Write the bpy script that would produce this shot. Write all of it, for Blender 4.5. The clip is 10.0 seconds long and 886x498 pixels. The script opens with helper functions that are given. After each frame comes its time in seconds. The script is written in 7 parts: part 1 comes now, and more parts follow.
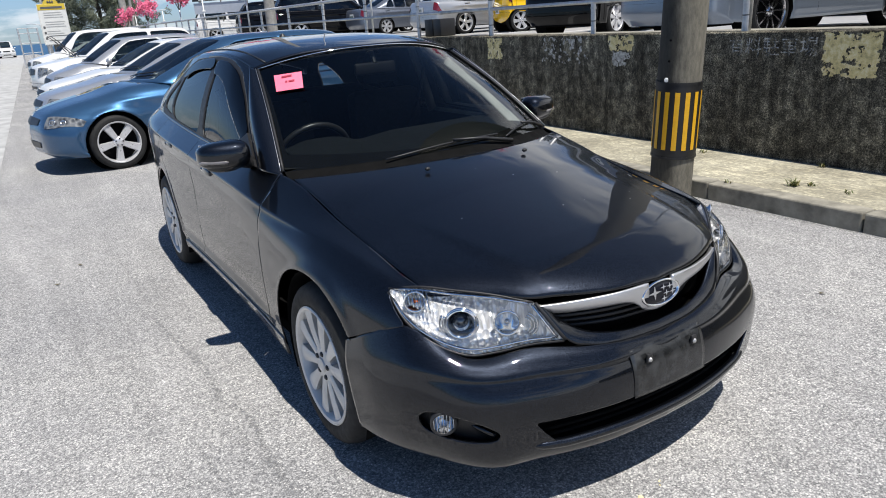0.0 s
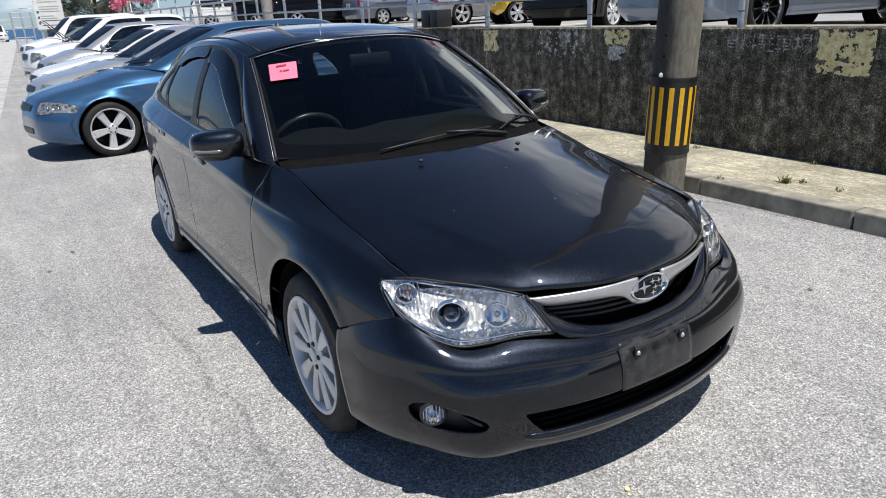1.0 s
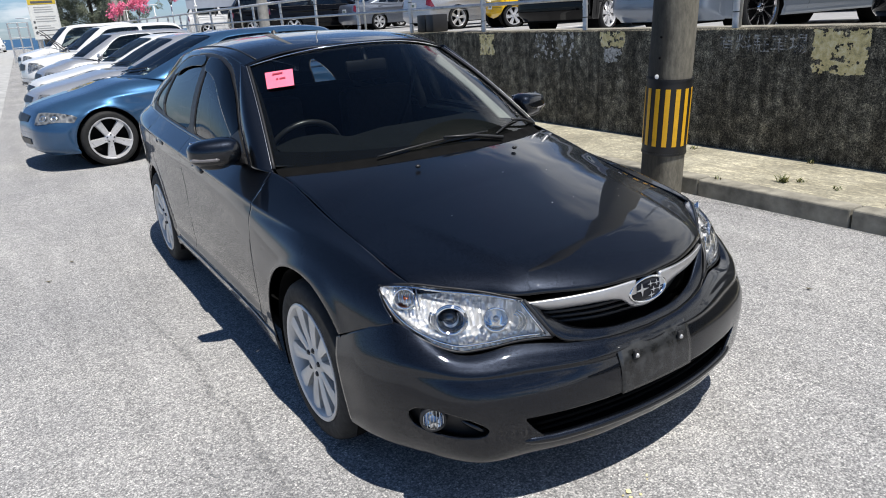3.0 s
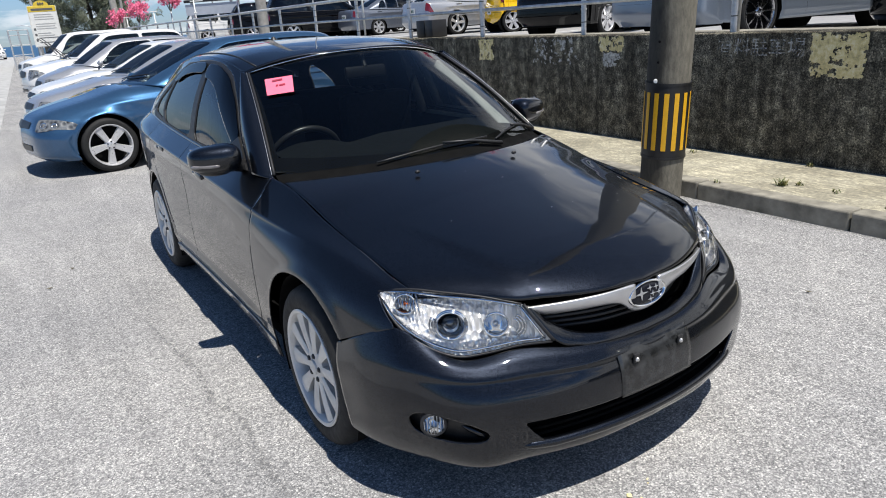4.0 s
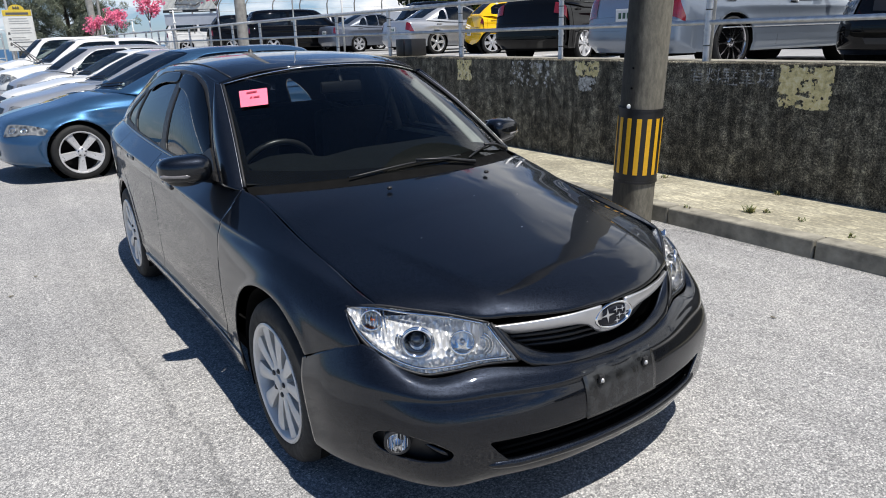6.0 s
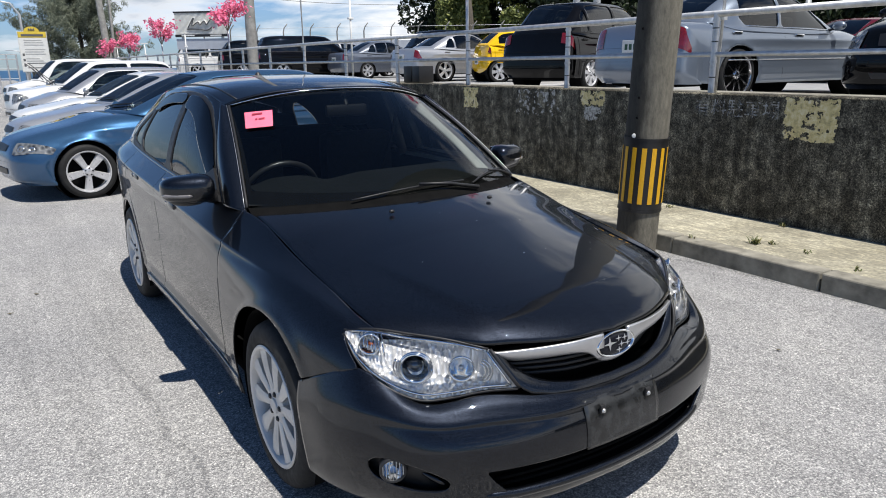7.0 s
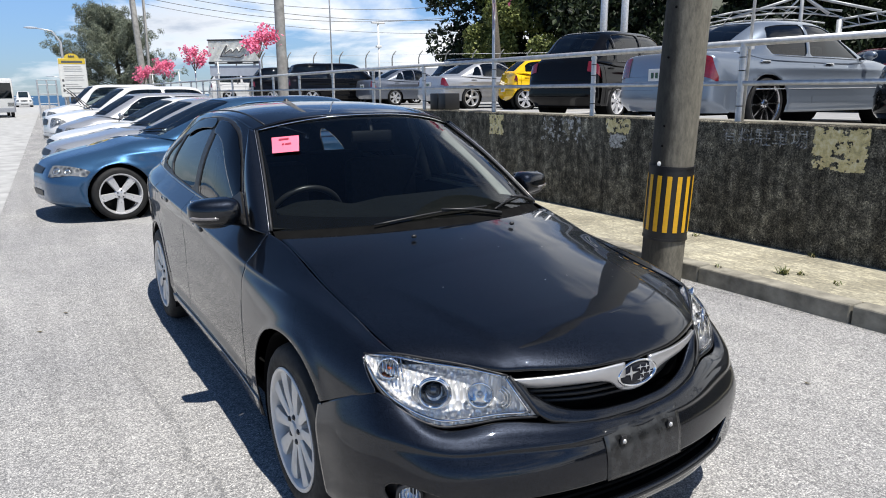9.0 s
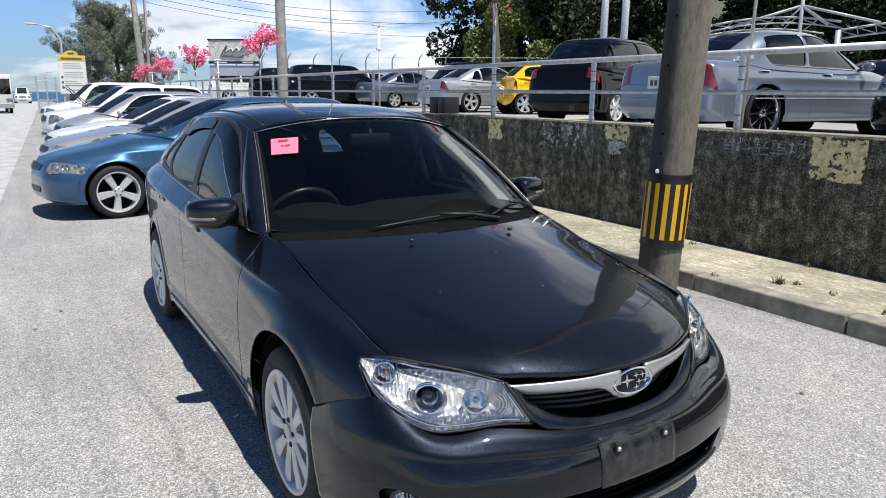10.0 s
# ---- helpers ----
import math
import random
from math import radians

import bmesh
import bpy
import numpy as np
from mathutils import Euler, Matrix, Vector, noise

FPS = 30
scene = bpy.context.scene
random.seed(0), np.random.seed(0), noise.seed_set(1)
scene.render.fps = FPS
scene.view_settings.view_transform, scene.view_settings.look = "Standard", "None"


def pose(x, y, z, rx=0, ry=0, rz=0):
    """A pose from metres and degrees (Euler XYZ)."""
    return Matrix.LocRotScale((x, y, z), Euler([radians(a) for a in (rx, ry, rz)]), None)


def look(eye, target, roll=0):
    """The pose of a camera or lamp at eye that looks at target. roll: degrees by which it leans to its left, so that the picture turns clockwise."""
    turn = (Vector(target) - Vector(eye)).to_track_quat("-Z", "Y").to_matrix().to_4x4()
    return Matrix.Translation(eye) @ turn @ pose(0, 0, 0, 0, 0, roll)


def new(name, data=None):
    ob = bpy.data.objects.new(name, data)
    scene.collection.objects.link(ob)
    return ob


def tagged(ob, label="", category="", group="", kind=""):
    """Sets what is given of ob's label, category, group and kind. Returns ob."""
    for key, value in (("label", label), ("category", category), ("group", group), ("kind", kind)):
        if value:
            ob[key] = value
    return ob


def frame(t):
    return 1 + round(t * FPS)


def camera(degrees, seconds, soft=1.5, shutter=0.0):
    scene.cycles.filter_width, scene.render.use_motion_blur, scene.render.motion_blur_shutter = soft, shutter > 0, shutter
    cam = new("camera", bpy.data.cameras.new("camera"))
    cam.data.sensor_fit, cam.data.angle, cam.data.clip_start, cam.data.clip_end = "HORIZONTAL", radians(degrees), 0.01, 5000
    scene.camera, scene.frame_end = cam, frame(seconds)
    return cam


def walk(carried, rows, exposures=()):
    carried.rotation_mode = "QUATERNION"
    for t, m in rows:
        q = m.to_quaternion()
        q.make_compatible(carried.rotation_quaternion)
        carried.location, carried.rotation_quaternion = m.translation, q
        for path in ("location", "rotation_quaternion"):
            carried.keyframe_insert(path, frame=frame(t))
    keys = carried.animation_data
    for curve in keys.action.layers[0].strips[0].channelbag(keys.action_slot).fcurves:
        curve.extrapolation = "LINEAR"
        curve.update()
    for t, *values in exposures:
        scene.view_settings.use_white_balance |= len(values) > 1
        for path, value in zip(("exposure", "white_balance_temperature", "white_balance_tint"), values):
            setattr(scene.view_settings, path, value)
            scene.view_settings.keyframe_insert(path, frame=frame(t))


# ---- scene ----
cam = camera(66.0, 10.0, 1.0)
PATH = [
    (0, (-1.62, -2.213, 1.529), (-0.644, -0.592, 0.882), -3.8),
    (0.5, (-1.62, -2.211, 1.529), (-0.638, -0.606, 0.85), -2.7),
    (1, (-1.62, -2.227, 1.533), (-0.634, -0.621, 0.862), -2.9),
    (1.5, (-1.613, -2.238, 1.545), (-0.614, -0.629, 0.903), -3.3),
    (2, (-1.626, -2.235, 1.54), (-0.622, -0.634, 0.886), -3.3),
    (2.5, (-1.616, -2.231, 1.539), (-0.623, -0.627, 0.875), -3.5),
    (4, (-1.618, -2.24, 1.544), (-0.627, -0.628, 0.896), -4.0),
    (4.5, (-1.614, -2.234, 1.543), (-0.617, -0.627, 0.894), -4.1),
    (5, (-1.608, -2.221, 1.545), (-0.614, -0.614, 0.891), -4.8),
    (5.5, (-1.589, -2.226, 1.546), (-0.613, -0.605, 0.897), -4.6),
    (5.7, (-1.602, -2.234, 1.546), (-0.548, -0.652, 0.923), -1.9),
    (6.8, (-1.595, -2.279, 1.512), (-0.532, -0.675, 0.966), -1.7),
    (7, (-1.581, -2.239, 1.526), (-0.515, -0.631, 0.999), -0.8),
    (7.5, (-1.581, -2.249, 1.53), (-0.538, -0.605, 1.073), -0.3),
    (8, (-1.573, -2.252, 1.527), (-0.546, -0.595, 1.084), -0.3),
    (8.5, (-1.573, -2.251, 1.531), (-0.547, -0.593, 1.084), -0.2),
    (9, (-1.574, -2.251, 1.526), (-0.558, -0.589, 1.073), -0.5),
    (9.5, (-1.572, -2.252, 1.524), (-0.556, -0.59, 1.073), -0.5),
    (10, (-1.576, -2.248, 1.531), (-0.551, -0.589, 1.087), 0.5),
]
walk(cam, [(t, look(eye, target, roll)) for t, eye, target, roll in PATH], ((0.0, 0.27), (2.5, 0.26), (5.5, 0.26), (7.0, 0.18), (8.0, 0.32), (10.0, 0.33)))

# world, sun, exposure
SUN_DIR = Vector((0.042, -0.365, 1.0)).normalized()
world = bpy.data.worlds.new("world")
scene.world = world
world.use_nodes = True


def build_world():
    nt = world.node_tree
    nt.nodes.clear()
    n = nt.nodes.new
    link = nt.links.new
    sky = n("ShaderNodeTexSky")
    sky.sky_type = "NISHITA"
    sky.sun_disc = False
    sky.sun_elevation = math.asin(SUN_DIR.z)
    sky.sun_rotation = math.atan2(SUN_DIR.x, SUN_DIR.y)
    sky.altitude = 10
    sky.air_density = 1.0
    sky.dust_density = 0.0
    sky.ozone_density = 2.0
    tc = n("ShaderNodeTexCoord")
    sep = n("ShaderNodeSeparateXYZ")
    link(tc.outputs["Generated"], sep.inputs[0])
    # project the direction on a high layer, so clouds flatten towards the horizon
    addz = n("ShaderNodeMath"); addz.operation = "ADD"; addz.inputs[1].default_value = 0.26
    mx = n("ShaderNodeMath"); mx.operation = "MAXIMUM"; mx.inputs[1].default_value = 0.0
    link(sep.outputs[2], mx.inputs[0]); link(mx.outputs[0], addz.inputs[0])
    div = n("ShaderNodeVectorMath"); div.operation = "DIVIDE"
    link(tc.outputs["Generated"], div.inputs[0])
    comb = n("ShaderNodeCombineXYZ")
    for i in range(3):
        link(addz.outputs[0], comb.inputs[i])
    link(comb.outputs[0], div.inputs[1])
    noi = n("ShaderNodeTexNoise")
    noi.inputs["Scale"].default_value = 1.5
    noi.inputs["Detail"].default_value = 9
    noi.inputs["Roughness"].default_value = 0.56
    noi.inputs["Distortion"].default_value = 0.25
    off = n("ShaderNodeVectorMath"); off.operation = "ADD"; off.inputs[1].default_value = CLOUD_SHIFT
    link(div.outputs[0], off.inputs[0])
    link(off.outputs[0], noi.inputs["Vector"])
    # fewer clouds overhead than in the distance, to keep the bonnet's reflection dark
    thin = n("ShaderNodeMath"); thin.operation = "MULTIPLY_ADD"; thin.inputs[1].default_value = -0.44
    # cloud is weighted east and south, also out of view, for fill and reflections
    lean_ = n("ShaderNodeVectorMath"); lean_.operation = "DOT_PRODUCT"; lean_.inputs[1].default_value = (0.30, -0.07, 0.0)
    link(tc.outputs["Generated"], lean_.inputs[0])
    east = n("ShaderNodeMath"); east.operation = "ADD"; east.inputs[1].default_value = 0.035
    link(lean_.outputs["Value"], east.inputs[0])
    biased_cloud = n("ShaderNodeMath"); biased_cloud.operation = "ADD"
    link(east.outputs[0], biased_cloud.inputs[0]); link(noi.outputs["Fac"], biased_cloud.inputs[1])
    link(mx.outputs[0], thin.inputs[0]); link(biased_cloud.outputs[0], thin.inputs[2])
    ramp = n("ShaderNodeValToRGB")
    ramp.color_ramp.elements[0].position = 0.475
    ramp.color_ramp.elements[0].color = (0, 0, 0, 1)
    ramp.color_ramp.elements[1].position = 0.64
    ramp.color_ramp.elements[1].color = (1, 1, 1, 1)
    link(thin.outputs[0], ramp.inputs[0])
    # white tops, greyer thick middles
    ramp2 = n("ShaderNodeValToRGB")
    ramp2.color_ramp.elements[0].position = 0.58
    ramp2.color_ramp.elements[0].color = (13.6, 13.9, 14.4, 1)
    ramp2.color_ramp.elements[1].position = 0.72
    ramp2.color_ramp.elements[1].color = (6.6, 7.6, 9.2, 1)
    link(noi.outputs["Fac"], ramp2.inputs[0])
    mix = n("ShaderNodeMix"); mix.data_type = "RGBA"
    link(ramp.outputs[0], mix.inputs["Factor"])
    grade = n("ShaderNodeMix"); grade.data_type = "RGBA"; grade.blend_type = "MULTIPLY"
    grade.inputs["Factor"].default_value = 1.0
    low = n("ShaderNodeValToRGB")
    low.color_ramp.elements[0].position = 0.0
    low.color_ramp.elements[0].color = (0.55, 0.76, 1.22, 1)
    belt_ = low.color_ramp.elements.new(0.14)
    belt_.color = (1.00, 1.24, 1.66, 1)
    low.color_ramp.elements[2].position = 0.5
    low.color_ramp.elements[2].color = (0.80, 0.92, 1.07, 1)
    link(mx.outputs[0], low.inputs[0])
    link(low.outputs[0], grade.inputs["B"])
    link(sky.outputs[0], grade.inputs["A"])
    link(grade.outputs["Result"], mix.inputs["A"])
    link(ramp2.outputs[0], mix.inputs["B"])
    bg = n("ShaderNodeBackground")
    bg.inputs["Strength"].default_value = 0.066
    link(mix.outputs["Result"], bg.inputs["Color"])
    out = n("ShaderNodeOutputWorld")
    link(bg.outputs[0], out.inputs["Surface"])


CLOUD_SHIFT = (3.1, 1.7, 0.0)
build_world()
sun_data = bpy.data.lights.new("sun", "SUN")
sun_data.energy = 5.0
sun_data.angle = radians(0.53)
sun_data.color = (1.0, 0.96, 0.9)
sun = new("sun", sun_data)
sun.matrix_world = look(SUN_DIR * 60, (0, 0, 0))

# ---- materials ----
def mat(name):
    m = bpy.data.materials.new(name)
    m.use_nodes = True
    nt = m.node_tree
    return m, nt, nt.nodes["Principled BSDF"]


def noise_node(nt, scale, detail=6, rough=0.6, coord="Object", stretch=None, dist=0.0):
    tc = nt.nodes.new("ShaderNodeTexCoord")
    src = tc.outputs[coord]
    if stretch:
        mp = nt.nodes.new("ShaderNodeMapping")
        mp.inputs["Scale"].default_value = stretch
        nt.links.new(src, mp.inputs[0])
        src = mp.outputs[0]
    no = nt.nodes.new("ShaderNodeTexNoise")
    no.inputs["Scale"].default_value = scale
    no.inputs["Detail"].default_value = detail
    no.inputs["Roughness"].default_value = rough
    no.inputs["Distortion"].default_value = dist
    nt.links.new(src, no.inputs["Vector"])
    return no.outputs["Fac"]


def ramp_node(nt, fac, stops):
    r = nt.nodes.new("ShaderNodeValToRGB")
    el = r.color_ramp.elements
    while len(el) < len(stops):
        el.new(0.5)
    for e, (p, c) in zip(el, stops):
        e.position = p
        e.color = (*c, 1) if len(c) == 3 else c
    nt.links.new(fac, r.inputs[0])
    return r.outputs[0]


def mix_node(nt, fac, a, b, blend="MIX"):
    m = nt.nodes.new("ShaderNodeMix")
    m.data_type = "RGBA"
    m.blend_type = blend
    for sock, v in ((m.inputs["Factor"], fac), (m.inputs["A"], a), (m.inputs["B"], b)):
        if isinstance(v, (int, float)):
            sock.default_value = v
        elif isinstance(v, tuple):
            sock.default_value = (*v, 1)
        else:
            nt.links.new(v, sock)
    return m.outputs["Result"]


def bump_node(nt, height, strength=0.3, distance=0.01):
    b = nt.nodes.new("ShaderNodeBump")
    b.inputs["Strength"].default_value = strength
    b.inputs["Distance"].default_value = distance
    nt.links.new(height, b.inputs["Height"])
    return b.outputs[0]


def simple(name, color, rough=0.5, metal=0.0, var=0.15, scale=8.0, coat=0.0, spec=0.5, bump=0.0, bscale=60.0):
    """A plain surface with a little uneven tone and gloss."""
    m, nt, p = mat(name)
    f = noise_node(nt, scale)
    lo = tuple(c * (1 - var) for c in color)
    hi = tuple(min(1, c * (1 + var)) for c in color)
    nt.links.new(ramp_node(nt, f, [(0.3, lo), (0.7, hi)]), p.inputs["Base Color"])
    g = noise_node(nt, scale * 3)
    nt.links.new(ramp_node(nt, g, [(0.3, (rough * 0.85,) * 3), (0.7, (min(1, rough * 1.15),) * 3)]), p.inputs["Roughness"])
    p.inputs["Metallic"].default_value = metal
    p.inputs["Coat Weight"].default_value = coat
    p.inputs["Coat Roughness"].default_value = 0.03
    p.inputs["Specular IOR Level"].default_value = spec
    if bump:
        nt.links.new(bump_node(nt, noise_node(nt, bscale, 4), bump, 0.004), p.inputs["Normal"])
    return m


def car_paint(name, color, flake=0.25, metal=0.55, dust=0.02, rough=0.4, coat_ior=1.5):
    """Metallic car paint under clear coat, with fine flakes and thin road dust."""
    m, nt, p = mat(name)
    tc = nt.nodes.new("ShaderNodeTexCoord")
    vo = nt.nodes.new("ShaderNodeTexVoronoi")
    vo.inputs["Scale"].default_value = 900
    nt.links.new(tc.outputs["Object"], vo.inputs["Vector"])
    sepc = nt.nodes.new("ShaderNodeSeparateColor")
    nt.links.new(vo.outputs["Color"], sepc.inputs[0])
    lo = tuple(c * (1 - flake) for c in color)
    hi = tuple(min(1, c * (1 + 2 * flake)) for c in color)
    base = ramp_node(nt, sepc.outputs[0], [(0.2, lo), (0.95, hi)])
    dirt = noise_node(nt, 3.5, 8, 0.7)
    dirt_f = ramp_node(nt, dirt, [(0.45, (0, 0, 0)), (0.8, (dust * 4,) * 3)])
    nt.links.new(mix_node(nt, dirt_f, base, (0.3, 0.28, 0.25)), p.inputs["Base Color"])
    p.inputs["Metallic"].default_value = metal
    p.inputs["Specular IOR Level"].default_value = 0.0
    p.inputs["Roughness"].default_value = rough
    p.inputs["Coat Weight"].default_value = 1.0
    p.inputs["Coat IOR"].default_value = coat_ior
    fine = noise_node(nt, 40, 5)
    nt.links.new(ramp_node(nt, fine, [(0.3, (0.010,) * 3), (0.75, (0.03,) * 3)]), p.inputs["Coat Roughness"])
    return m


def clear_glass(name, tint, gloss_ior=1.45):
    """A thin pane: tinted see-through with a sharp reflection."""
    m = bpy.data.materials.new(name)
    m.use_nodes = True
    nt = m.node_tree
    nt.nodes.remove(nt.nodes["Principled BSDF"])
    tr = nt.nodes.new("ShaderNodeBsdfTransparent")
    tr.inputs[0].default_value = (*tint, 1)
    gl = nt.nodes.new("ShaderNodeBsdfGlossy")
    gl.inputs["Roughness"].default_value = 0.015
    fr = nt.nodes.new("ShaderNodeFresnel")
    fr.inputs[0].default_value = gloss_ior
    mx = nt.nodes.new("ShaderNodeMixShader")
    nt.links.new(fr.outputs[0], mx.inputs[0])
    nt.links.new(tr.outputs[0], mx.inputs[1])
    nt.links.new(gl.outputs[0], mx.inputs[2])
    nt.links.new(mx.outputs[0], nt.nodes["Material Output"].inputs[0])
    return m


def asphalt_mat():
    """Pale coral-stone asphalt: bright chips in a grey binder, with stains and worn tracks."""
    m, nt, p = mat("pale_asphalt")
    tc = nt.nodes.new("ShaderNodeTexCoord")
    vo = nt.nodes.new("ShaderNodeTexVoronoi")
    vo.inputs["Scale"].default_value = 150
    nt.links.new(tc.outputs["Object"], vo.inputs["Vector"])
    sepc = nt.nodes.new("ShaderNodeSeparateColor")
    nt.links.new(vo.outputs["Color"], sepc.inputs[0])
    chips = ramp_node(nt, sepc.outputs[0], [(0.0, (0.26, 0.26, 0.262)), (0.5, (0.48, 0.478, 0.47)), (0.85, (0.64, 0.632, 0.612)), (1.0, (0.78, 0.77, 0.74))])
    edge = ramp_node(nt, vo.outputs["Distance"], [(0.25, (1, 1, 1)), (0.7, (0.62, 0.62, 0.63))])
    a = mix_node(nt, 1.0, chips, edge, "MULTIPLY")
    big = ramp_node(nt, noise_node(nt, 0.7, 8, 0.65), [(0.35, (0.82, 0.82, 0.83)), (0.7, (1.06, 1.05, 1.03))])
    b = mix_node(nt, 1.0, a, big, "MULTIPLY")
    streak = ramp_node(nt, noise_node(nt, 1.6, 5, 0.6, stretch=(3.0, 0.35, 1)), [(0.4, (0.9, 0.9, 0.9)), (0.65, (1.04, 1.04, 1.04))])
    c = mix_node(nt, 1.0, b, streak, "MULTIPLY")
    mid = ramp_node(nt, noise_node(nt, 14, 6, 0.7), [(0.3, (0.86, 0.86, 0.86)), (0.7, (1.08, 1.08, 1.08))])
    d = mix_node(nt, 1.0, c, mid, "MULTIPLY")
    vo2 = nt.nodes.new("ShaderNodeTexVoronoi")
    vo2.inputs["Scale"].default_value = 62
    vo2.inputs["Randomness"].default_value = 1.0
    nt.links.new(tc.outputs["Object"], vo2.inputs["Vector"])
    stones = ramp_node(nt, vo2.outputs["Distance"], [(0.14, (1.6, 1.59, 1.54)), (0.26, (0.92, 0.92, 0.92))])
    pits = ramp_node(nt, noise_node(nt, 210, 3, 0.6), [(0.34, (0.28, 0.28, 0.29)), (0.46, (1.03, 1.03, 1.03))])
    d = mix_node(nt, 1.0, mix_node(nt, 1.0, d, stones, "MULTIPLY"), pits, "MULTIPLY")
    nt.links.new(d, p.inputs["Base Color"])
    p.inputs["Roughness"].default_value = 0.9
    p.inputs["Specular IOR Level"].default_value = 0.25
    nt.links.new(bump_node(nt, sepc.outputs[0], 0.5, 0.006), p.inputs["Normal"])
    return m


def wall_mat():
    """Old concrete, blackened by mould, with pale bare patches, thin runs and a gritty face."""
    m, nt, p = mat("mouldy_concrete")
    streak = noise_node(nt, 2.2, 12, 0.72, stretch=(1.0, 2.4, 0.5), dist=0.4)
    runs = noise_node(nt, 1.3, 9, 0.75, stretch=(1.0, 16.0, 0.9))
    blot = noise_node(nt, 11, 12, 0.82)
    fine = noise_node(nt, 70, 12, 0.9)
    grit = noise_node(nt, 190, 6, 0.8)
    a = ramp_node(nt, streak, [(0.34, (0.054, 0.048, 0.038)), (0.48, (0.119, 0.109, 0.086)), (0.60, (0.206, 0.19, 0.150)), (0.72, (0.43, 0.40, 0.315))])
    r = ramp_node(nt, runs, [(0.32, (0.68, 0.67, 0.65)), (0.50, (1.05, 1.05, 1.04)), (0.68, (1.35, 1.34, 1.30))])
    b = ramp_node(nt, blot, [(0.42, (0.40, 0.40, 0.40)), (0.52, (1.0, 1.0, 1.0)), (0.60, (1.9, 1.88, 1.8))])
    c = ramp_node(nt, fine, [(0.44, (0.22, 0.22, 0.22)), (0.52, (1.0, 1.0, 1.0)), (0.58, (2.4, 2.38, 2.3))])
    g = ramp_node(nt, grit, [(0.42, (0.5, 0.5, 0.5)), (0.56, (1.4, 1.4, 1.38))])
    d = mix_node(nt, 1.0, mix_node(nt, 1.0, mix_node(nt, 1.0, mix_node(nt, 1.0, a, b, "MULTIPLY"), c, "MULTIPLY"), r, "MULTIPLY"), g, "MULTIPLY")
    nt.links.new(d, p.inputs["Base Color"])
    p.inputs["Roughness"].default_value = 0.92
    p.inputs["Specular IOR Level"].default_value = 0.2
    nt.links.new(bump_node(nt, fine, 0.8, 0.014), p.inputs["Normal"])
    return m


def walk_mat():
    """Weathered sidewalk concrete with yellowed stains and exposed stones."""
    m, nt, p = mat("weathered_concrete")
    big = noise_node(nt, 1.8, 8, 0.7)
    fine = noise_node(nt, 38, 5, 0.65)
    lines = noise_node(nt, 9, 5, 0.65, stretch=(2.6, 0.7, 1), dist=1.2)
    a = ramp_node(nt, big, [(0.3, (0.20, 0.185, 0.14)), (0.5, (0.305, 0.285, 0.22)), (0.7, (0.43, 0.405, 0.32))])
    b = ramp_node(nt, fine, [(0.3, (0.65, 0.65, 0.65)), (0.68, (1.25, 1.24, 1.2))])
    c = ramp_node(nt, lines, [(0.52, (1, 1, 1)), (0.60, (1.7, 1.68, 1.6)), (0.68, (1, 1, 1))])
    d = mix_node(nt, 1.0, mix_node(nt, 1.0, a, b, "MULTIPLY"), c, "MULTIPLY")
    nt.links.new(d, p.inputs["Base Color"])
    p.inputs["Roughness"].default_value = 0.92
    nt.links.new(bump_node(nt, fine, 0.5, 0.008), p.inputs["Normal"])
    return m


M_ASPHALT = asphalt_mat()
M_WALL = wall_mat()
M_WALK = walk_mat()
M_KERB = simple("kerb_concrete", (0.245, 0.230, 0.188), 0.9, 0, 0.45, 6, bump=0.5, bscale=45)
M_POLE = simple("pole_concrete", (0.23, 0.225, 0.21), 0.85, 0, 0.35, 5, bump=0.25, bscale=70)


def mould_shade_pole_mat():
    """Spun concrete with fine vertical streaks; one side is painted dark for mould and shade."""
    m, nt, p = mat("mould_shade_pole_concrete")
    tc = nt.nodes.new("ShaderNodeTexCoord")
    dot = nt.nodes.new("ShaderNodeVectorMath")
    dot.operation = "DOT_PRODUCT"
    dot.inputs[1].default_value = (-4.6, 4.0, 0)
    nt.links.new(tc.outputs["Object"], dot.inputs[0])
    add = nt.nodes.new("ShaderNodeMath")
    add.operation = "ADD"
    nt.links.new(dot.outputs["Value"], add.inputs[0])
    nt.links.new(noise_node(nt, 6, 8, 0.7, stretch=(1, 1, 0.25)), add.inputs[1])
    # dark towards the side away from the sun: mould and painted shade together
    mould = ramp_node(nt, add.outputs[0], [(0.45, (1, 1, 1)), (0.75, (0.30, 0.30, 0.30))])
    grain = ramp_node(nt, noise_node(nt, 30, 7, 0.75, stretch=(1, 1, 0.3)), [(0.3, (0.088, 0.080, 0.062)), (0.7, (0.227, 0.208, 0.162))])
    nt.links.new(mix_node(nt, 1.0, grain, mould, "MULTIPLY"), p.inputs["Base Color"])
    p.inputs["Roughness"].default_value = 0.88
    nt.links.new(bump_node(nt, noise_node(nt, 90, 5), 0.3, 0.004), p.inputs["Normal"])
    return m


